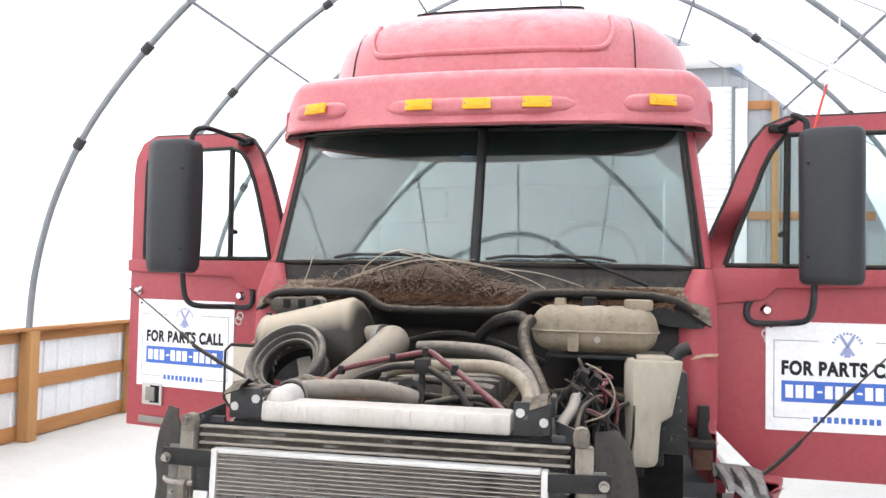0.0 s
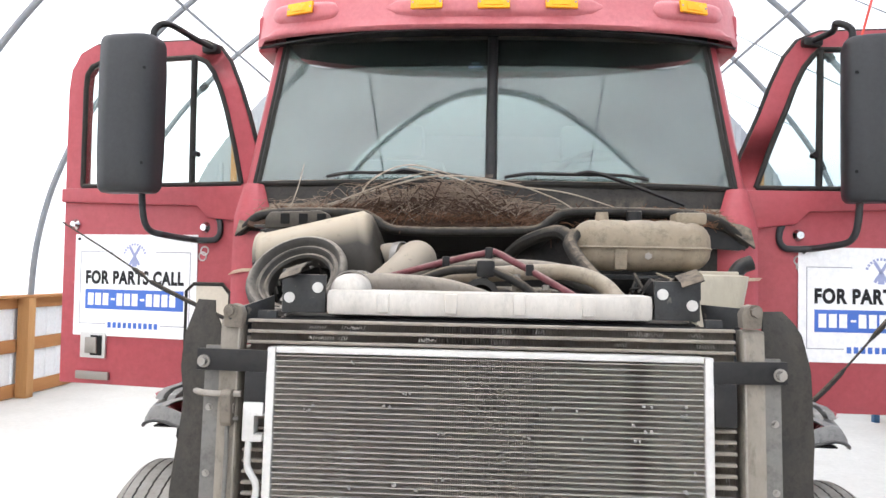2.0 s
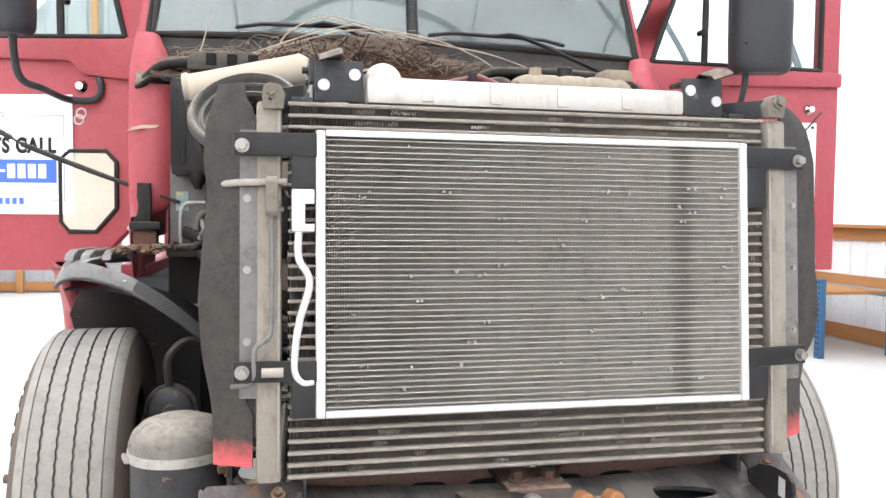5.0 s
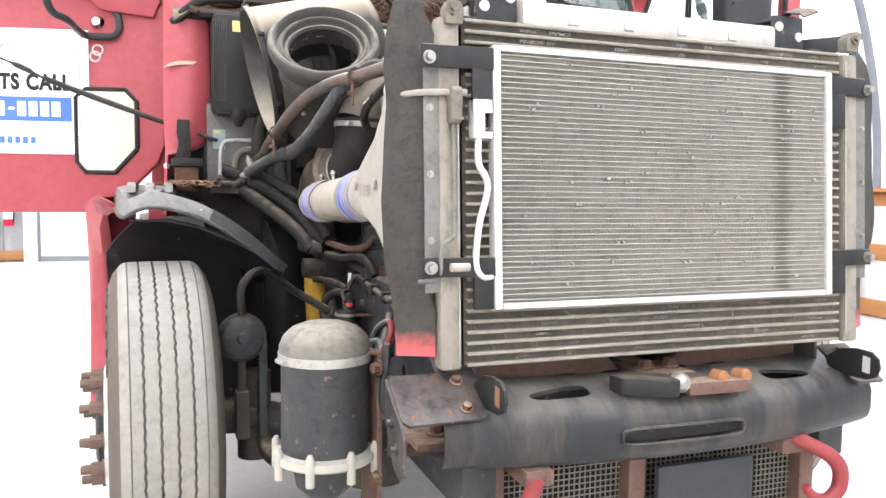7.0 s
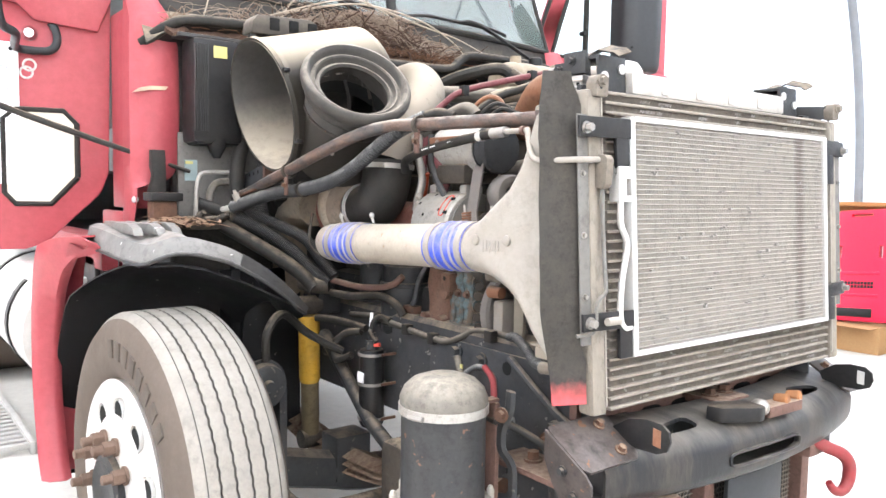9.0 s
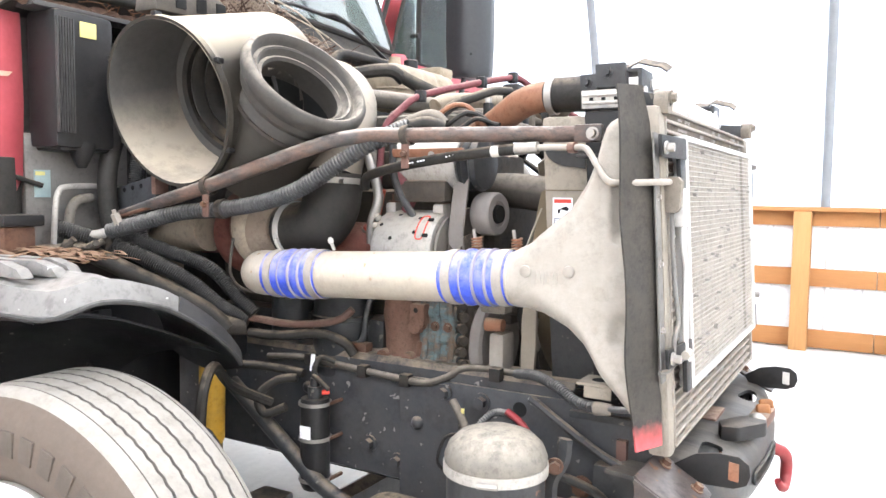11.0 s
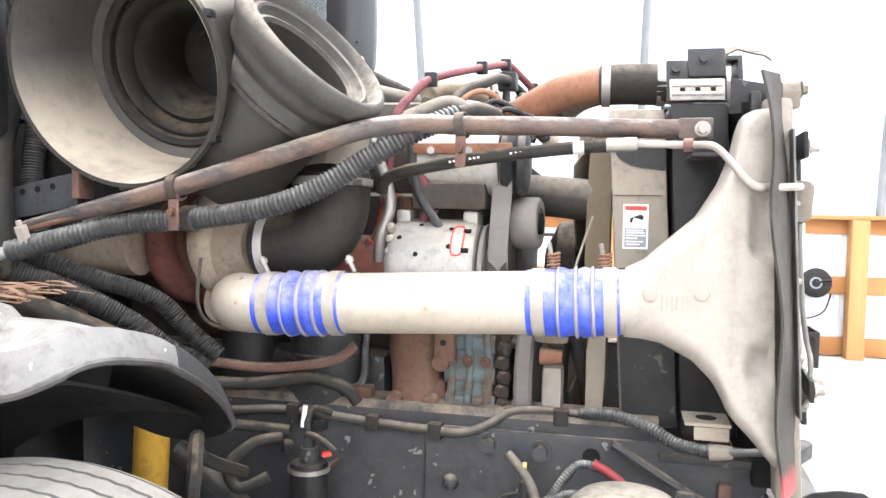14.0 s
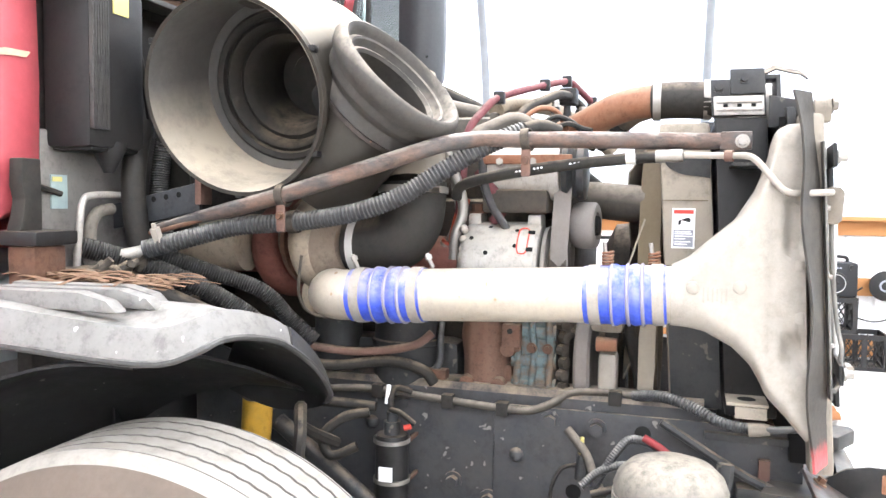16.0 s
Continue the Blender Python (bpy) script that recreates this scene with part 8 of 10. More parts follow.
    part("ring_tab", B((-0.52, 0.118, 1.362), (-0.404, 0.17, 1.368), 0.002), "frame", rg)
    blk = prism([(0.008, 0), (0.024, 0), (0.032, 0.008), (0.032, 0.058), (0.024, 0.066), (0.008, 0.066), (0.0, 0.058), (0.0, 0.008)], 0.02, basis((-0.464, 0.016, 1.262), (0, -1, -0.06), (0, 0, 1)), bevel=0.003)
    pb = part("pipe_block", blk, "tankdirty", q, "tan metal connection block")
    bolt("block_bolt", (-0.463, 0.002, 1.292), (-1, -0.2, 0), 0.0065, 0.008, pb, "castalu")
    run("drain_line", [(-0.455, 0.004, 1.272), (-0.468, 0.001, 1.27), (-0.474, -0.001, 1.258), (-0.474, -0.003, 1.22), (-0.474, -0.01, 1.133), (-0.475, -0.018, 1.075), (-0.48, -0.021, 1.058), (-0.497, -0.021, 1.046), (-0.503, -0.02, 1.03), (-0.503, -0.02, 0.995), (-0.512, -0.016, 0.98), (-0.54, -0.005, 0.976)], 0.0042, "fwgrey", parent=q)
    # hot upper pipe into the radiator, rubber joint
    c = run("coolant_pipe", [(-0.1, 0.62, 1.43), (-0.17, 0.55, 1.44), (-0.22, 0.48, 1.462), (-0.26, 0.41, 1.492), (-0.28, 0.36, 1.506), (-0.285, 0.31, 1.51)], 0.034, "copper", "rust-tinted coolant pipe", seg=20)
    run("rubber_joint", [(-0.285, 0.32, 1.51), (-0.29, 0.26, 1.51), (-0.29, 0.2, 1.507)], 0.0385, "rubber", parent=c, seg=20)
    for y in (0.31, 0.21):
        part("joint_band", lathe([(-0.008, 0.0385), (-0.008, 0.0415), (0.008, 0.0415), (0.008, 0.0385)], (-0.287, y, 1.509), (0, 1, 0), 28), "steel", c)
    run("radiator_neck", [(-0.29, 0.21, 1.507), (-0.29, 0.15, 1.5)], 0.034, "castalu", parent=c, seg=18)
    run("lower_coolant_hose", [(-0.2, 0.56, 1.29), (-0.2, 0.47, 1.3), (-0.22, 0.38, 1.295), (-0.24, 0.3, 1.285)], 0.042, "dustrubber", "thick black coolant hose", seg=18)
    # red hose over the head with its cleats
    r = run("red_hose", [(-0.37, 0.72, 1.16), (-0.39, 0.715, 1.24), (-0.388, 0.706, 1.34), (-0.38, 0.698, 1.44), (-0.345, 0.672, 1.492), (-0.3, 0.65, 1.525), (-0.19, 0.61, 1.557), (-0.08, 0.57, 1.585), (0.0, 0.545, 1.602), (0.02, 0.536, 1.602), (0.06, 0.512, 1.58), (0.118, 0.48, 1.549), (0.229, 0.4, 1.483), (0.28, 0.36, 1.45)], 0.0088, "redhose", "dusty red sleeved hose", seg=10)
    for pt in ((-0.3, 0.648, 1.525), (-0.11, 0.58, 1.578), (0.0, 0.543, 1.602), (0.1, 0.49, 1.56)):
        part("hose_cleat", B((-0.01, -0.012, -0.015), (0.01, 0.013, 0.0135), 0.004, Matrix.Translation(pt)), "black", r)
    part("valve_block", B((-0.03, 0.515, 1.54), (0.015, 0.56, 1.582), 0.006), "black", r, "black valve block with small tube ends")
    part("valve_stem", lathe([(0, 0.0), (0, 0.012), (0.05, 0.009), (0.05, 0.0)], (-0.01, 0.54, 1.49), (0, 0, 1), 10), "frame", r)
    run("bypass_tube", [(-0.03, 0.535, 1.56), (-0.1, 0.55, 1.555), (-0.16, 0.57, 1.535), (-0.22, 0.6, 1.51), (-0.27, 0.62, 1.47)], 0.012, "rubber", parent=r)
    run("bypass_tube", [(0.015, 0.525, 1.555), (0.07, 0.5, 1.53), (0.12, 0.48, 1.49), (0.15, 0.46, 1.44)], 0.011, "rubber", parent=r)
    for x, y, z in ((-0.13, 0.55, 1.5), (-0.02, 0.5, 1.5), (0.07, 0.52, 1.515), (0.14, 0.5, 1.49)):
        part("clip_stand", B((x - 0.012, y - 0.01, z - 0.05), (x + 0.012, y + 0.01, z + 0.022), 0.004), "tankdirty" if x > 0 else "black", r)
        part("stand_bolt", lathe([(0, 0.0), (0, 0.009), (0.012, 0.009), (0.012, 0.0)], (x, y, z + 0.022), (0, 0, 1), 6), "steel", r)
    for dy, dz in ((0.0, 0.0), (0.03, -0.02), (0.055, -0.035)):
        run("fuel_tube", [(-0.3, 0.62 - dy, 1.43), (-0.31, 0.59 - dy, 1.475 + dz), (-0.295, 0.555 - dy, 1.5 + dz), (-0.28, 0.52 - dy, 1.49 + dz), (-0.28, 0.5 - dy, 1.45)], 0.006, "cable" if dy else "copper", parent=r, seg=8)
    run("grey_hose", [(-0.39, 0.715, 1.405), (-0.37, 0.69, 1.43), (-0.345, 0.65, 1.452), (-0.33, 0.615, 1.468), (-0.325, 0.59, 1.465), (-0.32, 0.575, 1.45)], 0.02, "dustrubber", "dusty grey rubber hose end", seg=14, parent=r)
    run("ribbed_lead", [(-0.4, 0.66, 1.4), (-0.405, 0.655, 1.34), (-0.4, 0.64, 1.29), (-0.395, 0.615, 1.25), (-0.39, 0.6, 1.225)], 0.009, "loom", parent=r, seg=10)
    run("red_lead", [(-0.36, 0.72, 1.13), (-0.375, 0.73, 1.17), (-0.385, 0.72, 1.23), (-0.39, 0.7, 1.3)], 0.013, "orangeboot", "orange-red cable boot", parent=r)
    run("chrome_tube", [(-0.4, 0.72, 1.17), (-0.405, 0.715, 1.22), (-0.4, 0.7, 1.28), (-0.4, 0.72, 1.35), (-0.4, 0.74, 1.4)], 0.012, "steel", "bright bent tube")
    run("short_red_hose", [(-0.375, 0.64, 1.25), (-0.38, 0.62, 1.28), (-0.39, 0.64, 1.32), (-0.39, 0.67, 1.36)], 0.012, "redhose")
    # hoses over the valve cover
    run("breather_hose", [(-0.14, 1.05, 1.565), (-0.05, 1.03, 1.57), (0.08, 0.98, 1.57), (0.19, 0.9, 1.56), (0.27, 0.75, 1.53), (0.31, 0.6, 1.5), (0.33, 0.5, 1.47)], 0.027, "dustrubber", "thick dusty breather hose", seg=14)
    run("tan_pipe", [(-0.16, 0.69, 1.515), (-0.12, 0.68, 1.532), (-0.02, 0.66, 1.545), (0.08, 0.64, 1.553), (0.19, 0.615, 1.557), (0.265, 0.575, 1.54), (0.31, 0.52, 1.5), (0.32, 0.45, 1.44)], 0.021, "tanpipe", "tan rubber pipe over the engine", seg=14)
    run("front_loop_hose", [(-0.285, 0.24, 1.515), (-0.22, 0.26, 1.52), (-0.1, 0.36, 1.51), (0.0, 0.42, 1.48)], 0.026, "elbowgrey", "dusty hose from the radiator neck", seg=14)
    part("ring_fitting", lathe([(-0.02, 0.03), (-0.02, 0.045), (0.02, 0.045), (0.02, 0.03)], (-0.02, 0.42, 1.49), (0.2, -1, 0.2), 20, close=True), "rubber", truck, "black rubber ring fitting")
    for k, (pts, rr, mt) in enumerate((
            ([(-0.25, 0.62, 1.42), (-0.15, 0.58, 1.46), (0.0, 0.55, 1.47), (0.15, 0.56, 1.45), (0.24, 0.62, 1.4)], 0.012, "rubber"),
            ([(-0.2, 0.66, 1.48), (-0.05, 0.64, 1.505), (0.1, 0.63, 1.49), (0.22, 0.6, 1.44)], 0.011, "rubber"),
            ([(-0.28, 0.58, 1.41), (-0.2, 0.52, 1.45), (-0.08, 0.48, 1.46), (0.05, 0.46, 1.44)], 0.013, "dustrubber"),
            ([(0.02, 0.46, 1.46), (0.12, 0.48, 1.48), (0.2, 0.52, 1.47), (0.26, 0.6, 1.42)], 0.01, "rubber"),
            ([(0.05, 1.3, 1.6), (0.12, 1.22, 1.66), (0.22, 1.1, 1.69), (0.26, 1.06, 1.66)], 0.022, "rubber"),
            ([(0.27, 1.08, 1.68), (0.25, 1.0, 1.64), (0.28, 0.85, 1.57), (0.34, 0.68, 1.48), (0.37, 0.55, 1.38), (0.38, 0.45, 1.3)], 0.022, "rubber"),
            ([(-0.3, 1.35, 1.55), (-0.1, 1.36, 1.6), (0.1, 1.3, 1.58), (0.3, 1.34, 1.5)], 0.014, "cable"),
            ([(0.35, 1.2, 1.4), (0.5, 1.15, 1.42), (0.62, 1.1, 1.4)], 0.02, "rubber"),
            ([(0.4, 0.95, 1.3), (0.43, 0.9, 1.42), (0.5, 0.92, 1.46), (0.56, 0.95, 1.42), (0.57, 0.9, 1.3), (0.52, 0.75, 1.2)], 0.007, "cable"),
            ([(0.38, 0.8, 1.2), (0.42, 0.82, 1.34), (0.46, 0.85, 1.4), (0.53, 0.85, 1.38)], 0.009, "redhose"),
            ([(0.42, 0.55, 1.25), (0.44, 0.62, 1.34), (0.46, 0.74, 1.42), (0.5, 0.8, 1.45)], 0.009, "cable"),
    )):
        run("hose", pts, rr, mt, "", seg=9)
    for k in range(9):
        x0 = random.uniform(0.38, 0.6)
        run("wire", [(x0, 0.9, 1.15), (x0 + random.uniform(-0.05, 0.05), 0.88, 1.28), (x0 + random.uniform(-0.08, 0.08), 0.9, 1.38), (x0 + random.uniform(-0.1, 0.1), 1.0, 1.35 + random.uniform(0, 0.1))], random.uniform(0.004, 0.008), "cable", seg=6)
    # looms and hoses low at the firewall side
    for pts, rr, mt, cor in (
            ([(-0.78, 1.37, 1.2), (-0.7, 1.3, 1.165), (-0.63, 1.22, 1.12), (-0.57, 1.14, 1.06), (-0.53, 1.08, 1.0), (-0.5, 1.02, 0.97)], 0.021, "darkloom", 1),
            ([(-0.66, 1.28, 1.18), (-0.6, 1.19, 1.14), (-0.55, 1.1, 1.1), (-0.52, 1.05, 1.04), (-0.5, 1.0, 0.99)], 0.018, "darkloom", 1),
            ([(-0.74, 1.34, 1.15), (-0.68, 1.26, 1.1), (-0.62, 1.18, 1.05), (-0.57, 1.1, 1.0), (-0.54, 1.05, 0.95)], 0.022, "rubber", 0),
            ([(-0.6, 1.33, 1.12), (-0.55, 1.24, 1.04), (-0.5, 1.14, 0.99), (-0.47, 1.03, 0.97)], 0.016, "rubber", 0),
            ([(-0.52, 1.06, 0.985), (-0.49, 1.0, 0.975), (-0.46, 0.93, 0.965), (-0.44, 0.85, 0.97), (-0.43, 0.79, 0.985), (-0.42, 0.76, 1.01)], 0.0095, "rusttan", 0),
            ([(-0.5, 1.02, 0.94), (-0.47, 0.95, 0.935), (-0.44, 0.85, 0.945), (-0.43, 0.78, 0.93), (-0.42, 0.755, 0.9)], 0.012, "rubber", 0),
            ([(-0.56, 1.1, 0.97), (-0.53, 1.06, 0.96), (-0.5, 1.03, 0.96)], 0.026, "engine", 0),
            ([(-0.62, 1.34, 1.45), (-0.66, 1.33, 1.35), (-0.67, 1.32, 1.25), (-0.66, 1.3, 1.12)], 0.024, "rubber", 0),
            ([(-0.56, 1.33, 1.42), (-0.58, 1.33, 1.32), (-0.6, 1.3, 1.2), (-0.58, 1.27, 1.08)], 0.02, "loom", 1),
            ([(-0.5, 1.35, 1.4), (-0.5, 1.34, 1.3), (-0.52, 1.3, 1.2)], 0.03, "rubber", 0)):
        if cor:
            part("corrugated_loom", hose(pts, rr, 0.0055, 0.1), mt, truck)
        else:
            run("firewall_hose", pts, rr, mt)
    # lines along the rail with clips
    ln = run("rail_line", [(-0.43, 1.02, 0.868), (-0.43, 0.92, 0.878), (-0.43, 0.84, 0.876), (-0.43, 0.72, 0.868), (-0.432, 0.6, 0.862), (-0.43, 0.545, 0.862), (-0.42, 0.5, 0.878), (-0.405, 0.46, 0.9), (-0.4, 0.4, 0.905), (-0.4, 0.33, 0.903)], 0.0085, "dustrubber", "black line clipped along the rail")
    for y, z in ((0.72, 0.868), (0.6, 0.862), (0.37, 0.905), (0.88, 0.877)):
        part("line_clip", B((-0.442, y - 0.013, z - 0.016), (-0.418, y + 0.013, z + 0.014), 0.004), "rubber", ln)
    part("front_loom", hose([(-0.4, 0.335, 0.904), (-0.42, 0.3, 0.912), (-0.44, 0.264, 0.914), (-0.46, 0.216, 0.903), (-0.48, 0.17, 0.886), (-0.5, 0.115, 0.885)], 0.0115, 0.006, 0.14), "loom", ln, "grey corrugated wiring loom")
    part("loom_tape", lathe([(-0.018, 0.0122), (-0.018, 0.0135), (0.0, 0.0128), (0.018, 0.0105)], (-0.501, 0.108, 0.886), (-0.1, -1, 0.1), 14), "tankdirty", ln)
    run("front_lead", [(-0.5, 0.125, 0.885), (-0.51, 0.08, 0.891), (-0.515, 0.04, 0.897)], 0.0065, "loom", parent=ln)
    run("rail_loom", [(-0.3, 0.77, 1.06), (-0.36, 0.76, 1.0), (-0.38, 0.755, 0.94), (-0.385, 0.775, 0.915), (-0.39, 0.8, 0.905)], 0.008, "loom")
    part("loom_tie", B((-0.4, 0.735, 0.903), (-0.37, 0.785, 0.925), 0.004), "rusty", truck)
    # loops of cable above the air drier
    for pts, rr, mt in (
            ([(-0.46, 0.46, 0.84), (-0.48, 0.42, 0.8), (-0.5, 0.4, 0.76), (-0.53, 0.38, 0.74)], 0.0095, "dustrubber"),
            ([(-0.53, 0.4, 0.75), (-0.52, 0.36, 0.82), (-0.5, 0.33, 0.845), (-0.5, 0.28, 0.83), (-0.53, 0.24, 0.79), (-0.55, 0.2, 0.765)], 0.0085, "loom"),
            ([(-0.55, 0.42, 0.76), (-0.53, 0.38, 0.79), (-0.52, 0.32, 0.8), (-0.54, 0.25, 0.775), (-0.55, 0.18, 0.77)], 0.0085, "loom"),
            ([(-0.56, 0.4, 0.75), (-0.55, 0.34, 0.765), (-0.55, 0.26, 0.76), (-0.56, 0.2, 0.76)], 0.0075, "rubber"),
            ([(-0.5, 0.31, 0.85), (-0.51, 0.27, 0.83), (-0.54, 0.23, 0.8)], 0.0075, "hookred"),
            ([(-0.44, 0.46, 0.66), (-0.47, 0.49, 0.7), (-0.47, 0.47, 0.76), (-0.46, 0.43, 0.77)], 0.004, "cable"),
            ([(-0.56, 0.2, 0.77), (-0.5, 0.12, 0.72), (-0.46, 0.08, 0.66), (-0.44, 0.02, 0.64)], 0.009, "cable")):
        if mt == "loom":
            part("cable_loop", hose(pts, rr, 0.005, 0.12), mt, truck)
        else:
            run("cable_loop", pts, rr, mt)
    part("cut_plug", lathe([(0, 0.0), (0, 0.013), (0.05, 0.013), (0.05, 0.0)], (-0.47, 0.43, 0.745), (0, -0.1, 1), 12), "frame", truck)
    run("yellow_wire", [(-0.47, 0.43, 0.79), (-0.472, 0.428, 0.83)], 0.004, "yellowtag", "cut yellow wire")
    # small filter drier and its clips on the rail
    d = part("filter_drier", lathe([(0, 0.0), (0, 0.03), (0.012, 0.036), (0.21, 0.036), (0.222, 0.033), (0.222, 0.0)], (-0.475, 0.83, 0.575), (0, 0, 1), 28), "black", truck, "small black canister clipped to the rail")
    for z in (0.6, 0.7, 0.785):
        part("wire_clip", lathe([(-0.004, 0.036), (-0.004, 0.04), (0.004, 0.04), (0.004, 0.036)], (-0.475, 0.83, z), (0, 0, 1), 28), "steel", d)
        part("clip_arm", B((-0.47, 0.79, z - 0.004), (-0.417, 0.798, z + 0.004), 0.002), "rusty", d)
    part("drier_label", B((-0.5135, 0.815, 0.705), (-0.5105, 0.845, 0.735), 0.0), "signwhite", d)
    part("drier_neck", lathe([(0.222, 0.018), (0.25, 0.018), (0.25, 0.012), (0.27, 0.012), (0.27, 0.0)], (-0.475, 0.83, 0.575), (0, 0, 1), 12), "frame", d)
    run("switch_lead", [(-0.475, 0.83, 0.84), (-0.47, 0.835, 0.87), (-0.45, 0.83, 0.89), (-0.435, 0.8, 0.88)], 0.007, "rubber", parent=d)
    run("white_tie", [(-0.47, 0.845, 0.86), (-0.47, 0.84, 0.9)], 0.005, "signwhite", parent=d)
    run("red_plug", [(-0.485, 0.8, 0.815), (-0.478, 0.785, 0.818)], 0.006, "tagred", parent=d)
    run("switch_lead", [(-0.48, 0.83, 0.85), (-0.5, 0.8, 0.85), (-0.5, 0.77, 0.83)], 0.006, "rubber", parent=d)
    for pts in ([(-0.48, 0.88, 0.84), (-0.5, 0.93, 0.83), (-0.52, 0.97, 0.79), (-0.52, 0.95, 0.75), (-0.5, 0.9, 0.77)], [(-0.47, 0.87, 0.85), (-0.48, 0.93, 0.855), (-0.5, 1.0, 0.86), (-0.53, 1.06, 0.86)]):
        run("drier_hose", pts, 0.011, "rubber", parent=d)


M["bracepipe"] = mat("scuffed_pipe_paint", (0.075, 0.073, 0.074), 0.45, second=(0.2, 0.115, 0.08), scale=11, amount=0.75, sharp=0.09, stretch=(1, 0.45, 1), dust=(0.42, 0.38, 0.33), dusty=0.75, bump=0.25, bump_scale=90, grime=0.7, patch=(0.42, 0.56))
M["loom"] = mat("dusty_split_loom", (0.042, 0.044, 0.048), 0.5, second=(0.085, 0.083, 0.08), scale=9, amount=0.6, dust=(0.36, 0.345, 0.32), dusty=0.75, grime=0.3, dust_from=0.2)
M["darkloom"] = mat("black_corrugated_hose", (0.022, 0.022, 0.024), 0.5, second=(0.045, 0.043, 0.04), scale=9, amount=0.6, dust=(0.26, 0.24, 0.21), dusty=0.5, grime=0.3)
M["orangeboot"] = mat("orange_red_boot", (0.42, 0.075, 0.03), 0.6, second=(0.3, 0.06, 0.04), scale=12)
M["tanpipe"] = mat("tan_dusty_pipe", (0.3, 0.25, 0.185), 0.7, second=(0.2, 0.16, 0.12), scale=9, amount=0.7, dust=(0.4, 0.35, 0.28), dusty=0.5)


def build_wiring():
    """Loose wires and looms that hang between the engine and the washer bottle."""
    rnd = random.Random(7)
    for k in range(16):
        x0, y0 = rnd.uniform(0.4, 0.56), rnd.uniform(0.78, 1.05)
        p = Vector((x0, y0, rnd.uniform(1.46, 1.54)))
        pts = [p]
        for j in range(4):
            p = p + Vector((rnd.uniform(-0.06, 0.07), rnd.uniform(-0.06, 0.04), rnd.uniform(-0.1, 0.02)))
            pts.append(p)
        mt = ("cable", "rubber", "loom", "cable", "redhose", "engine")[k % 6]
        run("loose_wire", pts, rnd.uniform(0.003, 0.0085), mt, seg=6, n=5)
    run("white_wire", [(0.47, 0.8, 1.56), (0.53, 0.78, 1.53), (0.56, 0.77, 1.47), (0.54, 0.77, 1.41), (0.47, 0.76, 1.38)], 0.003, "tanpipe", seg=6)
    for p in ((0.43, 0.8, 1.47), (0.46, 0.82, 1.52), (0.5, 0.86, 1.5)):
        part("wire_plug", B((-0.014, -0.018, -0.02), (0.014, 0.018, 0.02), 0.004, Matrix.Translation(p) @ pose(0, 0, 0, 20, 30, 10)), "black", truck)
    run("foil_sleeve", [(0.385, 0.66, 1.33), (0.4, 0.7, 1.38), (0.43, 0.75, 1.42), (0.44, 0.8, 1.46)], 0.018, "castalu", "crinkled pale sleeve", seg=10)


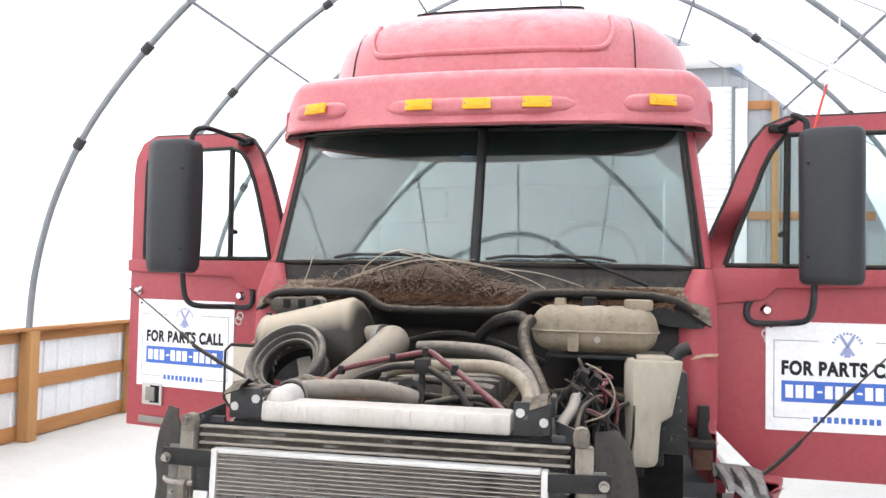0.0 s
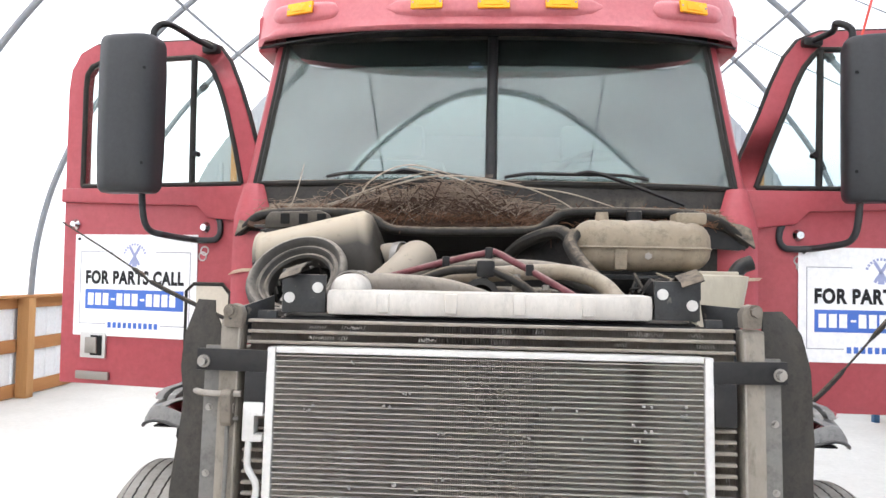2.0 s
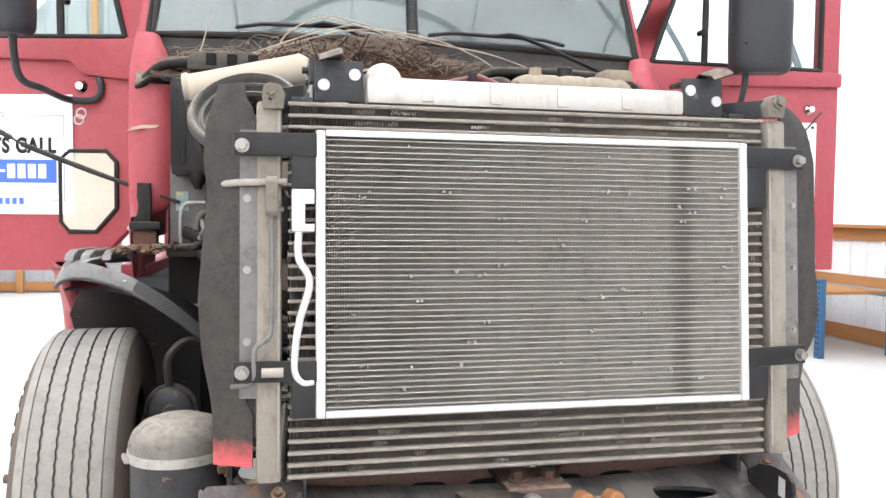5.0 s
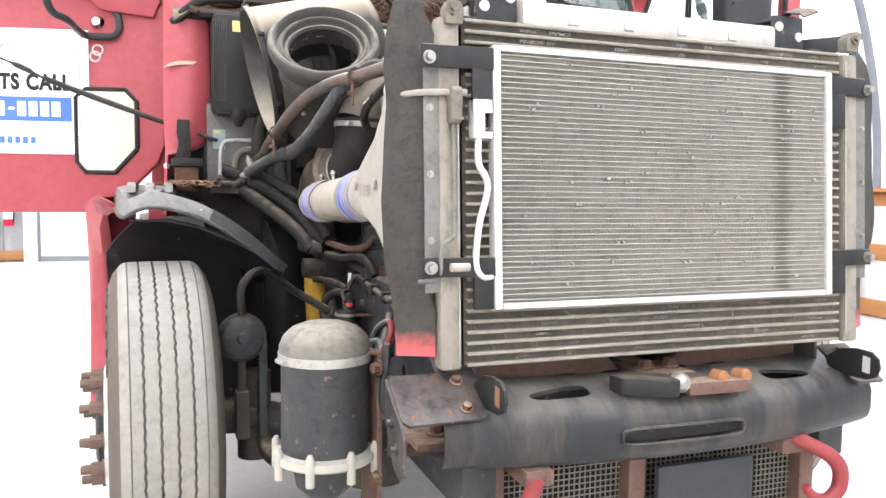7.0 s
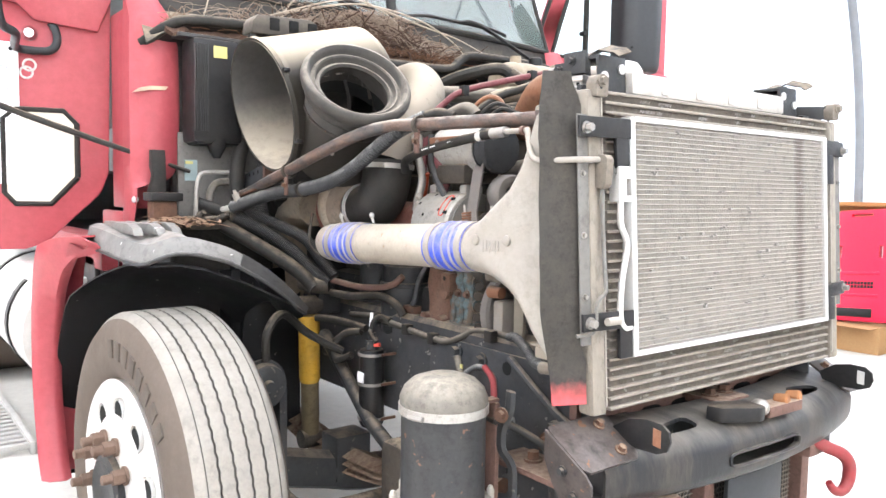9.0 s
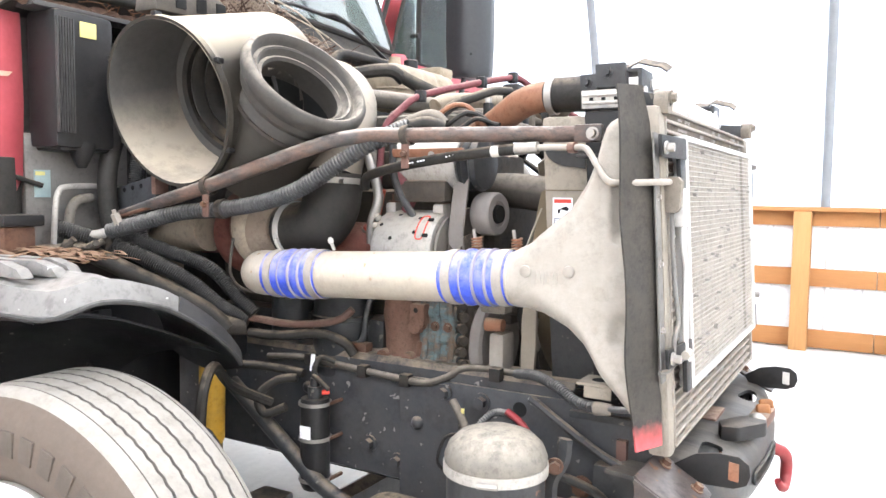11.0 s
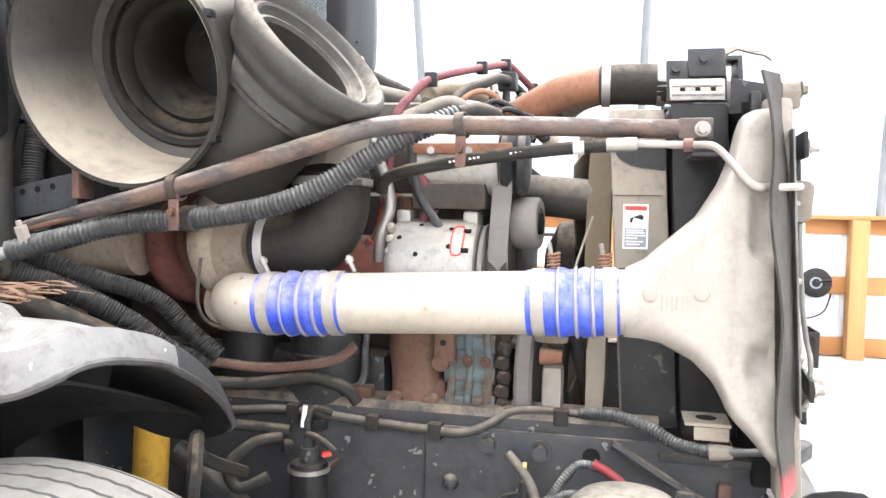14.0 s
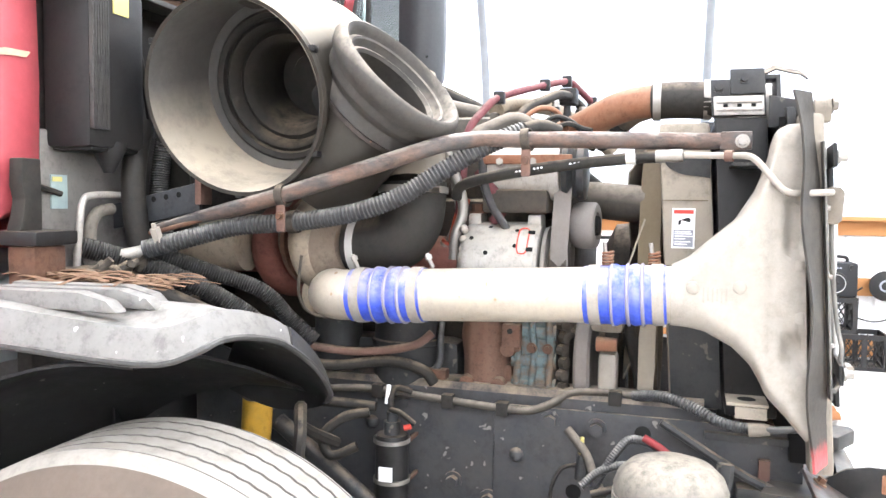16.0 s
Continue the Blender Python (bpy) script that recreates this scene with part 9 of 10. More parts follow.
def build_drier():
    """The large air drier on its bracket beside the rail."""
    c = Vector((-0.657, 0.258, -0.007))
    R = 0.0905
    d = part("air_drier", lathe([(0.6, 0.0), (0.6, R), (0.79, R), (0.795, R + 0.002), (0.81, R + 0.002)], c, (0, 0, 1), 48), "drier", truck, "big dark air drier canister with a dusty lid")
    part("drier_lid", lathe([(0.81, R + 0.003), (0.825, R + 0.004), (0.845, R - 0.004), (0.862, R - 0.022), (0.872, R - 0.05), (0.875, 0.0)], c, (0, 0, 1), 48), "lidgrey", d, "dusty domed lid")
    part("lid_band", lathe([(0.794, R + 0.003), (0.794, R + 0.006), (0.812, R + 0.006), (0.812, R + 0.003)], c, (0, 0, 1), 48), "alu", d)
    part("band_bolt", lathe([(-0.018, 0.0), (-0.018, 0.006), (0.018, 0.006), (0.018, 0)], c + Vector((-R - 0.004, -0.03, 0.8)), (0.3, -1, 0), 8), "steel", d)
    part("base_flange", lathe([(0.585, 0.0), (0.585, R + 0.012), (0.59, R + 0.018), (0.604, R + 0.016), (0.608, R)], c, (0, 0, 1), 48), "whitealu", d, "corroded pale base flange")
    for k in range(8):
        a = 2 * math.pi * (k + 0.4) / 8
        p = c + Vector((math.cos(a) * (R + 0.016), math.sin(a) * (R + 0.016), 0.56))
        part("flange_lug", lathe([(0, 0.0), (0, 0.009), (0.055, 0.009), (0.065, 0.005), (0.065, 0)], p, (0, 0, 1), 12), "whitealu", d)
    part("drain_valve", lathe([(0.5, 0.0), (0.5, 0.03), (0.53, 0.06), (0.585, 0.07)], c, (0, 0, 1), 24), "frame", d)
    m = c + Vector((0.13, 0.0, 0.0))
    br = part("drier_bracket", B((-0.56, 0.2, 0.42), (-0.548, 0.34, 0.8), 0.004), "rusttan", d, "grey steel drier bracket")
    part("bracket_arm", B((-0.6, 0.205, 0.8), (-0.545, 0.23, 0.808), 0.003), "rusttan", br)
    part("bracket_web", T([(-0.55, 0.165, 0.832), (-0.55, 0.17, 0.79), (-0.55, 0.192, 0.745), (-0.55, 0.19, 0.7), (-0.54, 0.168, 0.666), (-0.54, 0.165, 0.6)], 0.015, seg=6, n=4, flat=0.5), "frame", br)
    part("bracket_foot", B((-0.53, 0.02, 0.652), (-0.427, 0.25, 0.666), 0.004), "rusttan", br)
    for z in (0.78, 0.55):
        bolt("bracket_bolt", (-0.561, 0.18, z), (-1, -0.3, 0), 0.011, 0.016, br, "rusty")
    for y in (0.07, 0.17):
        bolt("plate_bolt", (-0.475, y, 0.666), (0, 0, 1), 0.014, 0.022, br, "rusty")
    bolt("plate_bolt", (-0.427, 0.172, 0.698), (-1, 0, 0), 0.015, 0.024, br, "rusty")
    part("steering_gear", B((-0.56, 0.42, 0.42), (-0.43, 0.66, 0.6), 0.03), "engine", truck, "grimy steering gear box")
    part("gear_shaft", T([(-0.5, 0.66, 0.54), (-0.5, 0.8, 0.6), (-0.48, 1.1, 0.8)], 0.02, seg=10, smooth=False), "frame", truck)


M["drier"] = mat("dark_drier_paint", (0.05, 0.053, 0.057), 0.5, second=(0.075, 0.075, 0.075), scale=7, amount=0.6, speck=(0.17, 0.09, 0.06), specks=0.06, dust=DUST, dusty=0.25, bump=0.06)
M["lidgrey"] = mat("dusty_grey_lid", (0.19, 0.172, 0.146), 0.65, second=(0.1, 0.094, 0.085), scale=16, amount=0.85, dust=(0.42, 0.37, 0.3), dusty=0.5, bump=0.08)
M["whitealu"] = mat("white_corroded_alloy", (0.4, 0.375, 0.33), 0.7, second=(0.24, 0.215, 0.18), scale=14, amount=0.7, bump=0.2)


def build_bay_boxes():
    # heater intake box at the firewall with a yellow tag
    h = part("heater_box", B((-0.815, 1.3, 1.385), (-0.66, 1.41, 1.7), 0.016), "black", truck, "dark ribbed heater intake box with a yellow tag")
    for k in range(7):
        x = -0.812 + 0.0065 * k
        part("box_rib", B((x, 1.292, 1.42), (x + 0.003, 1.302, 1.68), 0.001), "boxgrey", h)
    part("tag", B((-0.752, 1.297, 1.643), (-0.71, 1.2995, 1.678), 0.0), "yellowtag", h, "yellow tag")
    part("box_flange", B((-0.85, 1.32, 1.7), (-0.5, 1.4, 1.712), 0.004), "boxgrey", h)
    part("drain_cone", lathe([(0.0, 0.0), (0.0, 0.01), (0.045, 0.032), (0.06, 0.034), (0.06, 0.0)], (-0.732, 1.33, 1.34), (0, 0, 1), 16), "black", h)
    part("box_foot", B((-0.8, 1.31, 1.38), (-0.67, 1.41, 1.402), 0.006), "black", h)
    part("fw_plate", B((-0.83, 1.4, 1.13), (-0.55, 1.419, 1.42), 0.006), "fwgrey", truck, "dusty grey firewall plate")
    part("fw_sticker", B((-0.81, 1.396, 1.27), (-0.77, 1.3995, 1.335), 0.0), "tealtag", truck, "faded teal and yellow sticker")
    part("fw_sticker_band", B((-0.808, 1.394, 1.322), (-0.785, 1.3965, 1.331), 0.0), "yellowtag", truck)
    run("wire_frame", [(-0.79, 1.36, 1.15), (-0.79, 1.35, 1.24), (-0.78, 1.35, 1.285), (-0.75, 1.352, 1.297), (-0.66, 1.355, 1.297), (-0.6, 1.37, 1.29)], 0.007, "alu", "bent metal tube frame")
    run("wire_frame", [(-0.74, 1.37, 1.18), (-0.74, 1.37, 1.23), (-0.72, 1.37, 1.262), (-0.68, 1.37, 1.27)], 0.012, "lidgrey", "grey bent tube")
    b = prism([(0, 0), (0.27, 0.035), (0.27, 0.095), (0.0, 0.05)], 0.012, basis((-0.63, 1.46, 1.215), (0.03, -1, 0.06), (0, 0, 1)), bevel=0.003)
    sb = part("support_bar", b, "barblue", truck, "dark blue-grey steel support bar with holes")
    for y, z in ((1.3, 1.29), (1.27, 1.295), (1.36, 1.275), (1.24, 1.3)):
        part("bar_hole", lathe([(0, 0.0), (0, 0.006)], (-0.6435 + (1.46 - y) * 0.03, y, z), (-1, 0, 0), 10), "dark", sb)
    part("bar_end", B((-0.64, 1.185, 1.28), (-0.6, 1.2, 1.345), 0.003), "rusttan", sb)
    cl = part("valve_cluster", B((-0.83, 1.3, 1.12), (-0.72, 1.38, 1.16), 0.01), "engine", truck, "small brass and steel valve cluster")
    for k in range(7):
        p = Vector((-0.83 + 0.022 * k, 1.29 + 0.01 * (k % 3), 1.15))
        part("fitting", lathe([(0, 0.0), (0, 0.011), (0.02, 0.012), (0.025, 0.008), (0.04, 0.008), (0.04, 0)], p, (random.uniform(-1, 1), -0.6, random.uniform(0.0, 1)), 8), "engine", cl)
    run("firewall_wire", [(-0.6, 1.38, 1.66), (-0.55, 1.38, 1.5), (-0.57, 1.36, 1.42)], 0.008, "cable")
    # coolant tank, ribbed capsule with a welded seam
    rows = []
    n = 40
    for i in range(n + 1):
        t = i / n
        x = 0.262 + 0.462 * t
        u = abs(2 * t - 1)
        e = math.sqrt(max(0.0, 1 - max(0.0, (u - 0.62) / 0.38) ** 2.2)) if u > 0.62 else 1.0
        rib = 1.0 - 0.06 * (0.5 + 0.5 * math.cos(t * 2 * math.pi * 5)) ** 8
        ring = []
        for k in range(25):
            a = 2 * math.pi * k / 24
            cy, sz = math.cos(a), math.sin(a)
            ring.append((x, 1.17 + 0.085 * e * rib * math.copysign(abs(cy) ** 0.75, cy), 1.648 + (0.088 if sz > 0 else 0.082) * e * rib * math.copysign(abs(sz) ** 0.75, sz)))
        rows.append(ring)
    tk = part("coolant_tank", grid(rows), "tank", truck, "yellowed dusty plastic coolant tank", smooth=50)
    seam = [(0.262 + 0.462 * t, 1.17 - 0.088 * (math.sqrt(max(0.0, 1 - max(0.0, (abs(2 * t - 1) - 0.62) / 0.38) ** 2.2)) if abs(2 * t - 1) > 0.62 else 1.0), 1.642) for t in (k / 30 for k in range(31))]
    part("tank_seam", T(seam, 0.005, seg=6, n=1, smooth=False), "tank", tk)
    part("filler_cap", lathe([(0, 0.0), (0, 0.026), (0.03, 0.026), (0.034, 0.022), (0.034, 0)], (0.475, 1.17, 1.732), (0, 0, 1), 16), "black", tk, "black filler cap")
    part("tank_neck", lathe([(0, 0.024), (0.035, 0.02), (0.035, 0.0)], (0.37, 1.17, 1.725), (0, 0, 1), 16), "tank", tk)
    part("tank_ear", B((0.6, 1.12, 1.72), (0.7, 1.22, 1.76), 0.012), "tank", tk)
    part("tank_strap", B((0.40, 1.082, 1.57), (0.44, 1.1, 1.64), 0.006), "tank", tk)
    part("level_mark", lathe([(0, 0.0), (0, 0.012), (0.004, 0.012), (0.004, 0)], (0.505, 1.083, 1.615), (0, -1, 0), 6), "castalu", tk)
    part("tank_shelf", B((0.32, 1.15, 1.54), (0.76, 1.4, 1.555), 0.005), "frame", truck)
    # washer bottle with a notched shoulder
    rows = []
    for z, x0, x1, y0, y1 in ((1.2, 0.61, 0.7, 0.98, 1.12), (1.22, 0.605, 0.71, 0.965, 1.14), (1.3, 0.605, 0.715, 0.965, 1.14), (1.35, 0.605, 0.72, 0.965, 1.14), (1.375, 0.605, 0.755, 0.965, 1.14), (1.44, 0.6, 0.768, 0.965, 1.14), (1.53, 0.6, 0.785, 0.965, 1.14), (1.555, 0.61, 0.79, 0.97, 1.13), (1.56, 0.63, 0.77, 0.99, 1.1)):
        c = 0.025
        rows.append([(x0 + c, y0, z), (x1 - c, y0, z), (x1, y0 + c, z), (x1, y1 - c, z), (x1 - c, y1, z), (x0 + c, y1, z), (x0, y1 - c, z), (x0, y0 + c, z), (x0 + c, y0, z)])
    b = grid(rows)
    wb = part("washer_bottle", b, "washer", truck, "milky plastic washer bottle", smooth=50)
    part("bottle_top", B((0.64, 0.99, 1.555), (0.76, 1.1, 1.57), 0.006), "washer", wb)
    run("bottle_neck", [(0.76, 1.05, 1.55), (0.785, 1.06, 1.585), (0.82, 1.06, 1.6)], 0.024, "black", parent=wb, seg=12)
    part("fender_shelf_box", B((0.72, 1.2, 1.2), (0.83, 1.4, 1.5), 0.015), "frame", truck)
    for k in range(5):
        part("bay_clutter", B((0.42 + 0.07 * k, 1.22 + 0.02 * (k % 2), 1.1 + 0.05 * (k % 3)), (0.47 + 0.07 * k, 1.4, 1.35 + 0.03 * k), 0.012), "frame", truck)


M["boxgrey"] = mat("dark_box_plastic", (0.06, 0.06, 0.062), 0.5, second=(0.1, 0.096, 0.09), scale=6, amount=0.6, dust=DUST, dusty=0.4, bump=0.06)
M["tealtag"] = mat("teal_sticker", (0.24, 0.31, 0.31), 0.5, second=(0.4, 0.5, 0.5), scale=30, amount=0.6)
M["barblue"] = mat("blue_black_steel", (0.045, 0.052, 0.062), 0.5, second=(0.08, 0.08, 0.08), scale=8, amount=0.5, dust=DUST, dusty=0.35)


def build_stays():
    """The rods that hold the hood, now tied from the latches to the doors."""
    for s in (-1, 1):
        a = Vector((s * 0.9, 1.32, 1.27))
        pts = [Vector((-1.879, 1.872, 1.741)), Vector((-1.6, 1.716, 1.62)), Vector((-1.391, 1.597, 1.524)), Vector((-1.313, 1.552, 1.485)), Vector((-1.05, 1.46, 1.385)), Vector((-0.797, 1.385, 1.298))]
        if s > 0:
            pts = [Vector((1.8, 1.6, 1.72)), Vector((1.5, 1.52, 1.45)), Vector((1.2, 1.42, 1.165)), Vector((1.02, 1.36, 1.04))]
        st = part("door_stay", T(pts, lambda u: 0.0035 if u < 0.36 else (0.0095 if u < 0.44 else (0.004 if u < 0.58 else 0.0095 - 0.004 * max(0.0, u - 0.75) / 0.25)), seg=8, n=10), "rubber", truck, "black rubber strap stretched to the open door")


def build_side_gear():
    """What hangs under the cab behind the front wheels."""
    for s in (-1, 1):
        tk = part("fuel_tank", lathe([(-0.0, 0.0), (0.0, 0.24), (0.02, 0.27), (1.78, 0.27), (1.8, 0.24), (1.8, 0.0)], (s * 0.83, 2.5, 0.62), (0, 1, 0), 36), "brightalu", truck, "bright aluminium fuel tank")
        for y in (2.3, 3.0):
            part("tank_strap", lathe([(-0.03, 0.272), (-0.03, 0.278), (0.03, 0.278), (0.03, 0.272)], (s * 0.83, y + 0.6, 0.62), (0, 1, 0), 36), "black", tk)
        st = part("cab_step", B((min(s * 0.9, s * 1.14), 1.75, 0.9), (max(s * 0.9, s * 1.14), 2.5, 0.94), 0.006), "brightalu", truck, "bright step above the tank")
        part("step_skirt", B((min(s * 1.0, s * 1.02), 1.65, 0.86), (max(s * 1.0, s * 1.02), 2.6, 1.02), 0.006), "boxgrey", truck)
        for y in (4.0,):
            t = part("rear_wheel", lathe([(-0.28, 0.29), (-0.3, 0.4), (-0.29, 0.46), (-0.2, 0.475), (0.2, 0.475), (0.29, 0.46), (0.3, 0.4), (0.28, 0.29), (0.1, 0.2), (0.1, 0.0)], (s * 0.85, y + 0.9, 0.475), (s, 0, 0), 40), "sidewall", truck, "dual rear tyre")
            part("rim", lathe([(0.28, 0.29), (0.2, 0.25), (0.05, 0.2), (0.05, 0.0)], (s * 0.85, y + 0.9, 0.475), (s, 0, 0), 32), "wheel", t)


build_chassis()
for side in (-1, 1):
    build_arch(side)
build_filter()
build_engine()
build_lines()
build_wiring()
build_drier()
build_bay_boxes()
build_stays()
build_side_gear()


# ---------------------------------------------------------------- nest and litter on the cowl
def heap(x):
    """Height of the litter over the cowl tray."""
    return 0.034 * math.exp(-((x + 0.12) / 0.22) ** 2) + 0.028 * math.exp(-((x + 0.5) / 0.2) ** 2) + 0.015 * math.exp(-((x - 0.62) / 0.15) ** 2)


def build_nest():
    rows = []
    for i in range(61):
        x = -0.88 + 1.1 * i / 60
        row = []
        for j in range(9):
            t = j / 8
            y = 1.335 + 0.12 * t
            row.append((x, y, 1.715 + 0.065 * t + 0.45 * heap(x) * math.sin(math.pi * min(1, 0.15 + 0.85 * t)) + 0.006 * math.sin(37 * x + 11 * t) + random.uniform(-0.006, 0.006)))
        rows.append(row)
    tagged(part("litter", grid(rows, 0.012), "needles", None, smooth=0), "brown dry pine litter heaped on the cowl tray", "litter", kind="stuff")
    b = bmesh.new()
    for k in range(3800):
        x = random.gauss(-0.15, 0.26) if k % 4 else random.gauss(0.62, 0.1)
        if not -0.88 < x < 0.85:
            continue
        t = random.random()
        p = Vector((x, 1.33 + 0.13 * t, 1.722 + 0.065 * t + heap(x) * random.uniform(0.3, 1.1) * math.sin(math.pi * min(1, 0.15 + 0.85 * t)) + random.uniform(0.0, 0.012)))
        d = Vector((random.uniform(-1, 1), random.uniform(-0.6, 0.6), random.uniform(-0.3, 0.45))).normalized() * random.uniform(0.012, 0.03)
        tube(b, [p - d, p + Vector((0, 0, 0.003)), p + d], random.uniform(0.0007, 0.0014), seg=4, smooth=False)
    tagged(part("needle_litter", b, "needlebrown", None, smooth=0), "loose brown needles and bark chips on the cowl", "litter", kind="stuff")
    b = bmesh.new()
    for k in range(760):
        a = random.uniform(0, 2 * math.pi)
        x = random.gauss(-0.14, 0.13) if k < 620 else random.uniform(-0.85, 0.25)
        y, z = 1.36 + random.uniform(-0.02, 0.08), 1.742 + (heap(x) * 1.6 + 0.012) * random.uniform(0.3, 1.7)
        c = Vector((x, y, z))
        r = random.uniform(0.04, 0.16)
        tilt = random.uniform(-0.5, 0.7)
        sweep = random.uniform(0.6, 2.2)
        pts = []
        for j in range(5):
            q = a + sweep * (j / 4 - 0.5)
            pts.append(c + Vector((r * (math.cos(q) - math.cos(a)) + random.uniform(-0.006, 0.006), 0.4 * r * (math.sin(q) - math.sin(a)), tilt * r * math.sin(q - a) + 0.25 * r * (1 - abs(2 * j / 4 - 1)) + random.uniform(-0.006, 0.006))))
        rad = random.uniform(0.0008, 0.002)
        tube(b, pts, lambda u, rad=rad: rad * (1 - 0.5 * u), seg=5, n=3)
    dark = bmesh.new()
    for k in range(620):
        x = random.gauss(-0.16, 0.17)
        c = Vector((x, 1.36 + random.uniform(-0.02, 0.08), 1.735 + heap(x) * 1.6 * random.uniform(0.3, 1.5)))
        d = Vector((random.uniform(-1, 1), random.uniform(-0.4, 0.4), random.uniform(-0.5, 0.6))).normalized() * random.uniform(0.03, 0.11)
        bend = Vector((random.uniform(-0.02, 0.02), random.uniform(-0.01, 0.01), random.uniform(-0.01, 0.025)))
        tube(dark, [c - d, c + bend, c + d], random.uniform(0.001, 0.0026), seg=5, n=3)
    tagged(part("nest_twig", dark, "needles", None, smooth=60), "dark brown twigs woven through the nest", "nest", kind="stuff")
    nest = tagged(part("bird_nest", b, "twig", None, smooth=60), "untidy bird nest of dry twigs below the windscreen", "nest", kind="stuff")
    for pts, r in ((((-0.62, 1.42, 1.78), (-0.45, 1.4, 1.84), (-0.2, 1.37, 1.9), (0.05, 1.36, 1.88), (0.22, 1.38, 1.83), (0.3, 1.4, 1.79)), 0.0045),
                   (((-0.1, 1.38, 1.9), (0.1, 1.4, 1.87), (0.28, 1.42, 1.85), (0.45, 1.42, 1.8)), 0.004),
                   (((-0.8, 1.4, 1.74), (-0.6, 1.38, 1.79), (-0.35, 1.36, 1.88), (-0.2, 1.37, 1.92)), 0.004),
                   (((-0.5, 1.4, 1.78), (-0.44, 1.38, 1.88), (-0.3, 1.37, 1.94), (-0.12, 1.37, 1.9)), 0.0035),
                   (((-0.3, 1.36, 1.93), (-0.1, 1.35, 1.88), (0.02, 1.35, 1.79)), 0.003),
                   (((-0.75, 1.41, 1.76), (-0.72, 1.42, 1.85), (-0.7, 1.44, 1.95)), 0.0028)):
        tagged(part("stick", T(list(pts), lambda u, r=r: r * (1 - 0.55 * u), seg=6), "palestick"), "long pale dry stick across the nest", "stick", "sticks in the nest")


M["needlebrown"] = mat("red_brown_needles", (0.23, 0.12, 0.07), 0.9, second=(0.08, 0.045, 0.03), scale=30, amount=0.9)
M["palestick"] = mat("pale_dry_stick", (0.42, 0.36, 0.29), 0.85, second=(0.28, 0.22, 0.16), scale=9, amount=0.8, bump=0.2)
M["crate"] = mat("black_crate_plastic", (0.022, 0.022, 0.024), 0.5, second=(0.04, 0.04, 0.04), scale=6, dust=DUST, dusty=0.2)
M["speaker"] = mat("black_speaker_case", (0.02, 0.021, 0.024), 0.4, second=(0.03, 0.03, 0.032), scale=6, bump=0.1, bump_scale=300)
M["cone"] = mat("pale_speaker_cone", (0.55, 0.55, 0.55), 0.4, second=(0.4, 0.4, 0.4), scale=8)
M["ropegreen"] = mat("green_rope", (0.05, 0.2, 0.1), 0.8, second=(0.03, 0.12, 0.07), scale=30)
M["carton"] = mat("brown_carton", (0.42, 0.25, 0.12), 0.85, second=(0.36, 0.2, 0.09), scale=4, amount=0.6, bump=0.1)
M["ladder"] = mat("ladder_aluminium", (0.7, 0.7, 0.7), 0.35, metal=0.6, second=(0.55, 0.55, 0.54), scale=6, amount=0.5)
M["stripewhite"] = mat("white_stripe", (0.75, 0.74, 0.72), 0.5)
M["teal"] = mat("teal_painted_steel", (0.13, 0.3, 0.36), 0.5, second=(0.1, 0.24, 0.3), scale=6, amount=0.6)
M["rackblue"] = mat("blue_racking_paint", (0.05, 0.13, 0.24), 0.5, second=(0.04, 0.1, 0.18), scale=6, amount=0.6)
M["bluesteel"] = mat("blue_painted_steel", (0.03, 0.08, 0.3), 0.45, second=(0.05, 0.07, 0.15), scale=8, amount=0.5)


# ---------------------------------------------------------------- things along the walls
def build_crate(x, y, z, label):
    w, d, h = 0.33, 0.33, 0.285
    c = thing("milk_crate", (x, y, z), label, "crate", "milk crates")
    part("floor_plate", B((x - d / 2, y - w / 2, z), (x + d / 2, y + w / 2, z + 0.012), 0.003), "crate", c)
    for k, (ax, sg) in enumerate((("x", -1), ("x", 1), ("y", -1), ("y", 1))):
        b = bmesh.new()
        L = w if ax == "x" else d
        m = Matrix.Translation((x + (sg * d / 2 if ax == "x" else 0), y + (sg * w / 2 if ax == "y" else 0), z)) @ (pose(0, 0, 0, 0, 0, 90) if ax == "x" else pose(0, 0, 0))
        for z0, z1 in ((0.0, 0.03), (0.245, h)):
            box(b, (-L / 2, -0.008, z0), (L / 2, 0.008, z1), 0.003)
        for xx in (-L / 2 + 0.015, L / 2 - 0.015):
            box(b, (xx - 0.015, -0.009, 0.0), (xx + 0.015, 0.009, h), 0.003)
        box(b, (-0.02, -0.007, 0.03), (0.02, 0.007, 0.245), 0.0)
        for j in range(6):
            xx = -L / 2 + 0.045 + j * (L - 0.09) / 5
            for sgn in (-1, 1):
                box(b, (-0.004, -0.004, -0.125), (0.004, 0.004, 0.125), m=Matrix.Translation((xx, 0, 0.138)) @ pose(0, 0, 0, 0, sgn * 32, 0))
        b.transform(m)
        for v in b.verts:
            v.co.x = min(max(v.co.x, x - d / 2 - 0.01), x + d / 2 + 0.01)
            v.co.y = min(max(v.co.y, y - w / 2 - 0.01), y + w / 2 + 0.01)
        part("lattice_side", b, "crate", c, smooth=0)


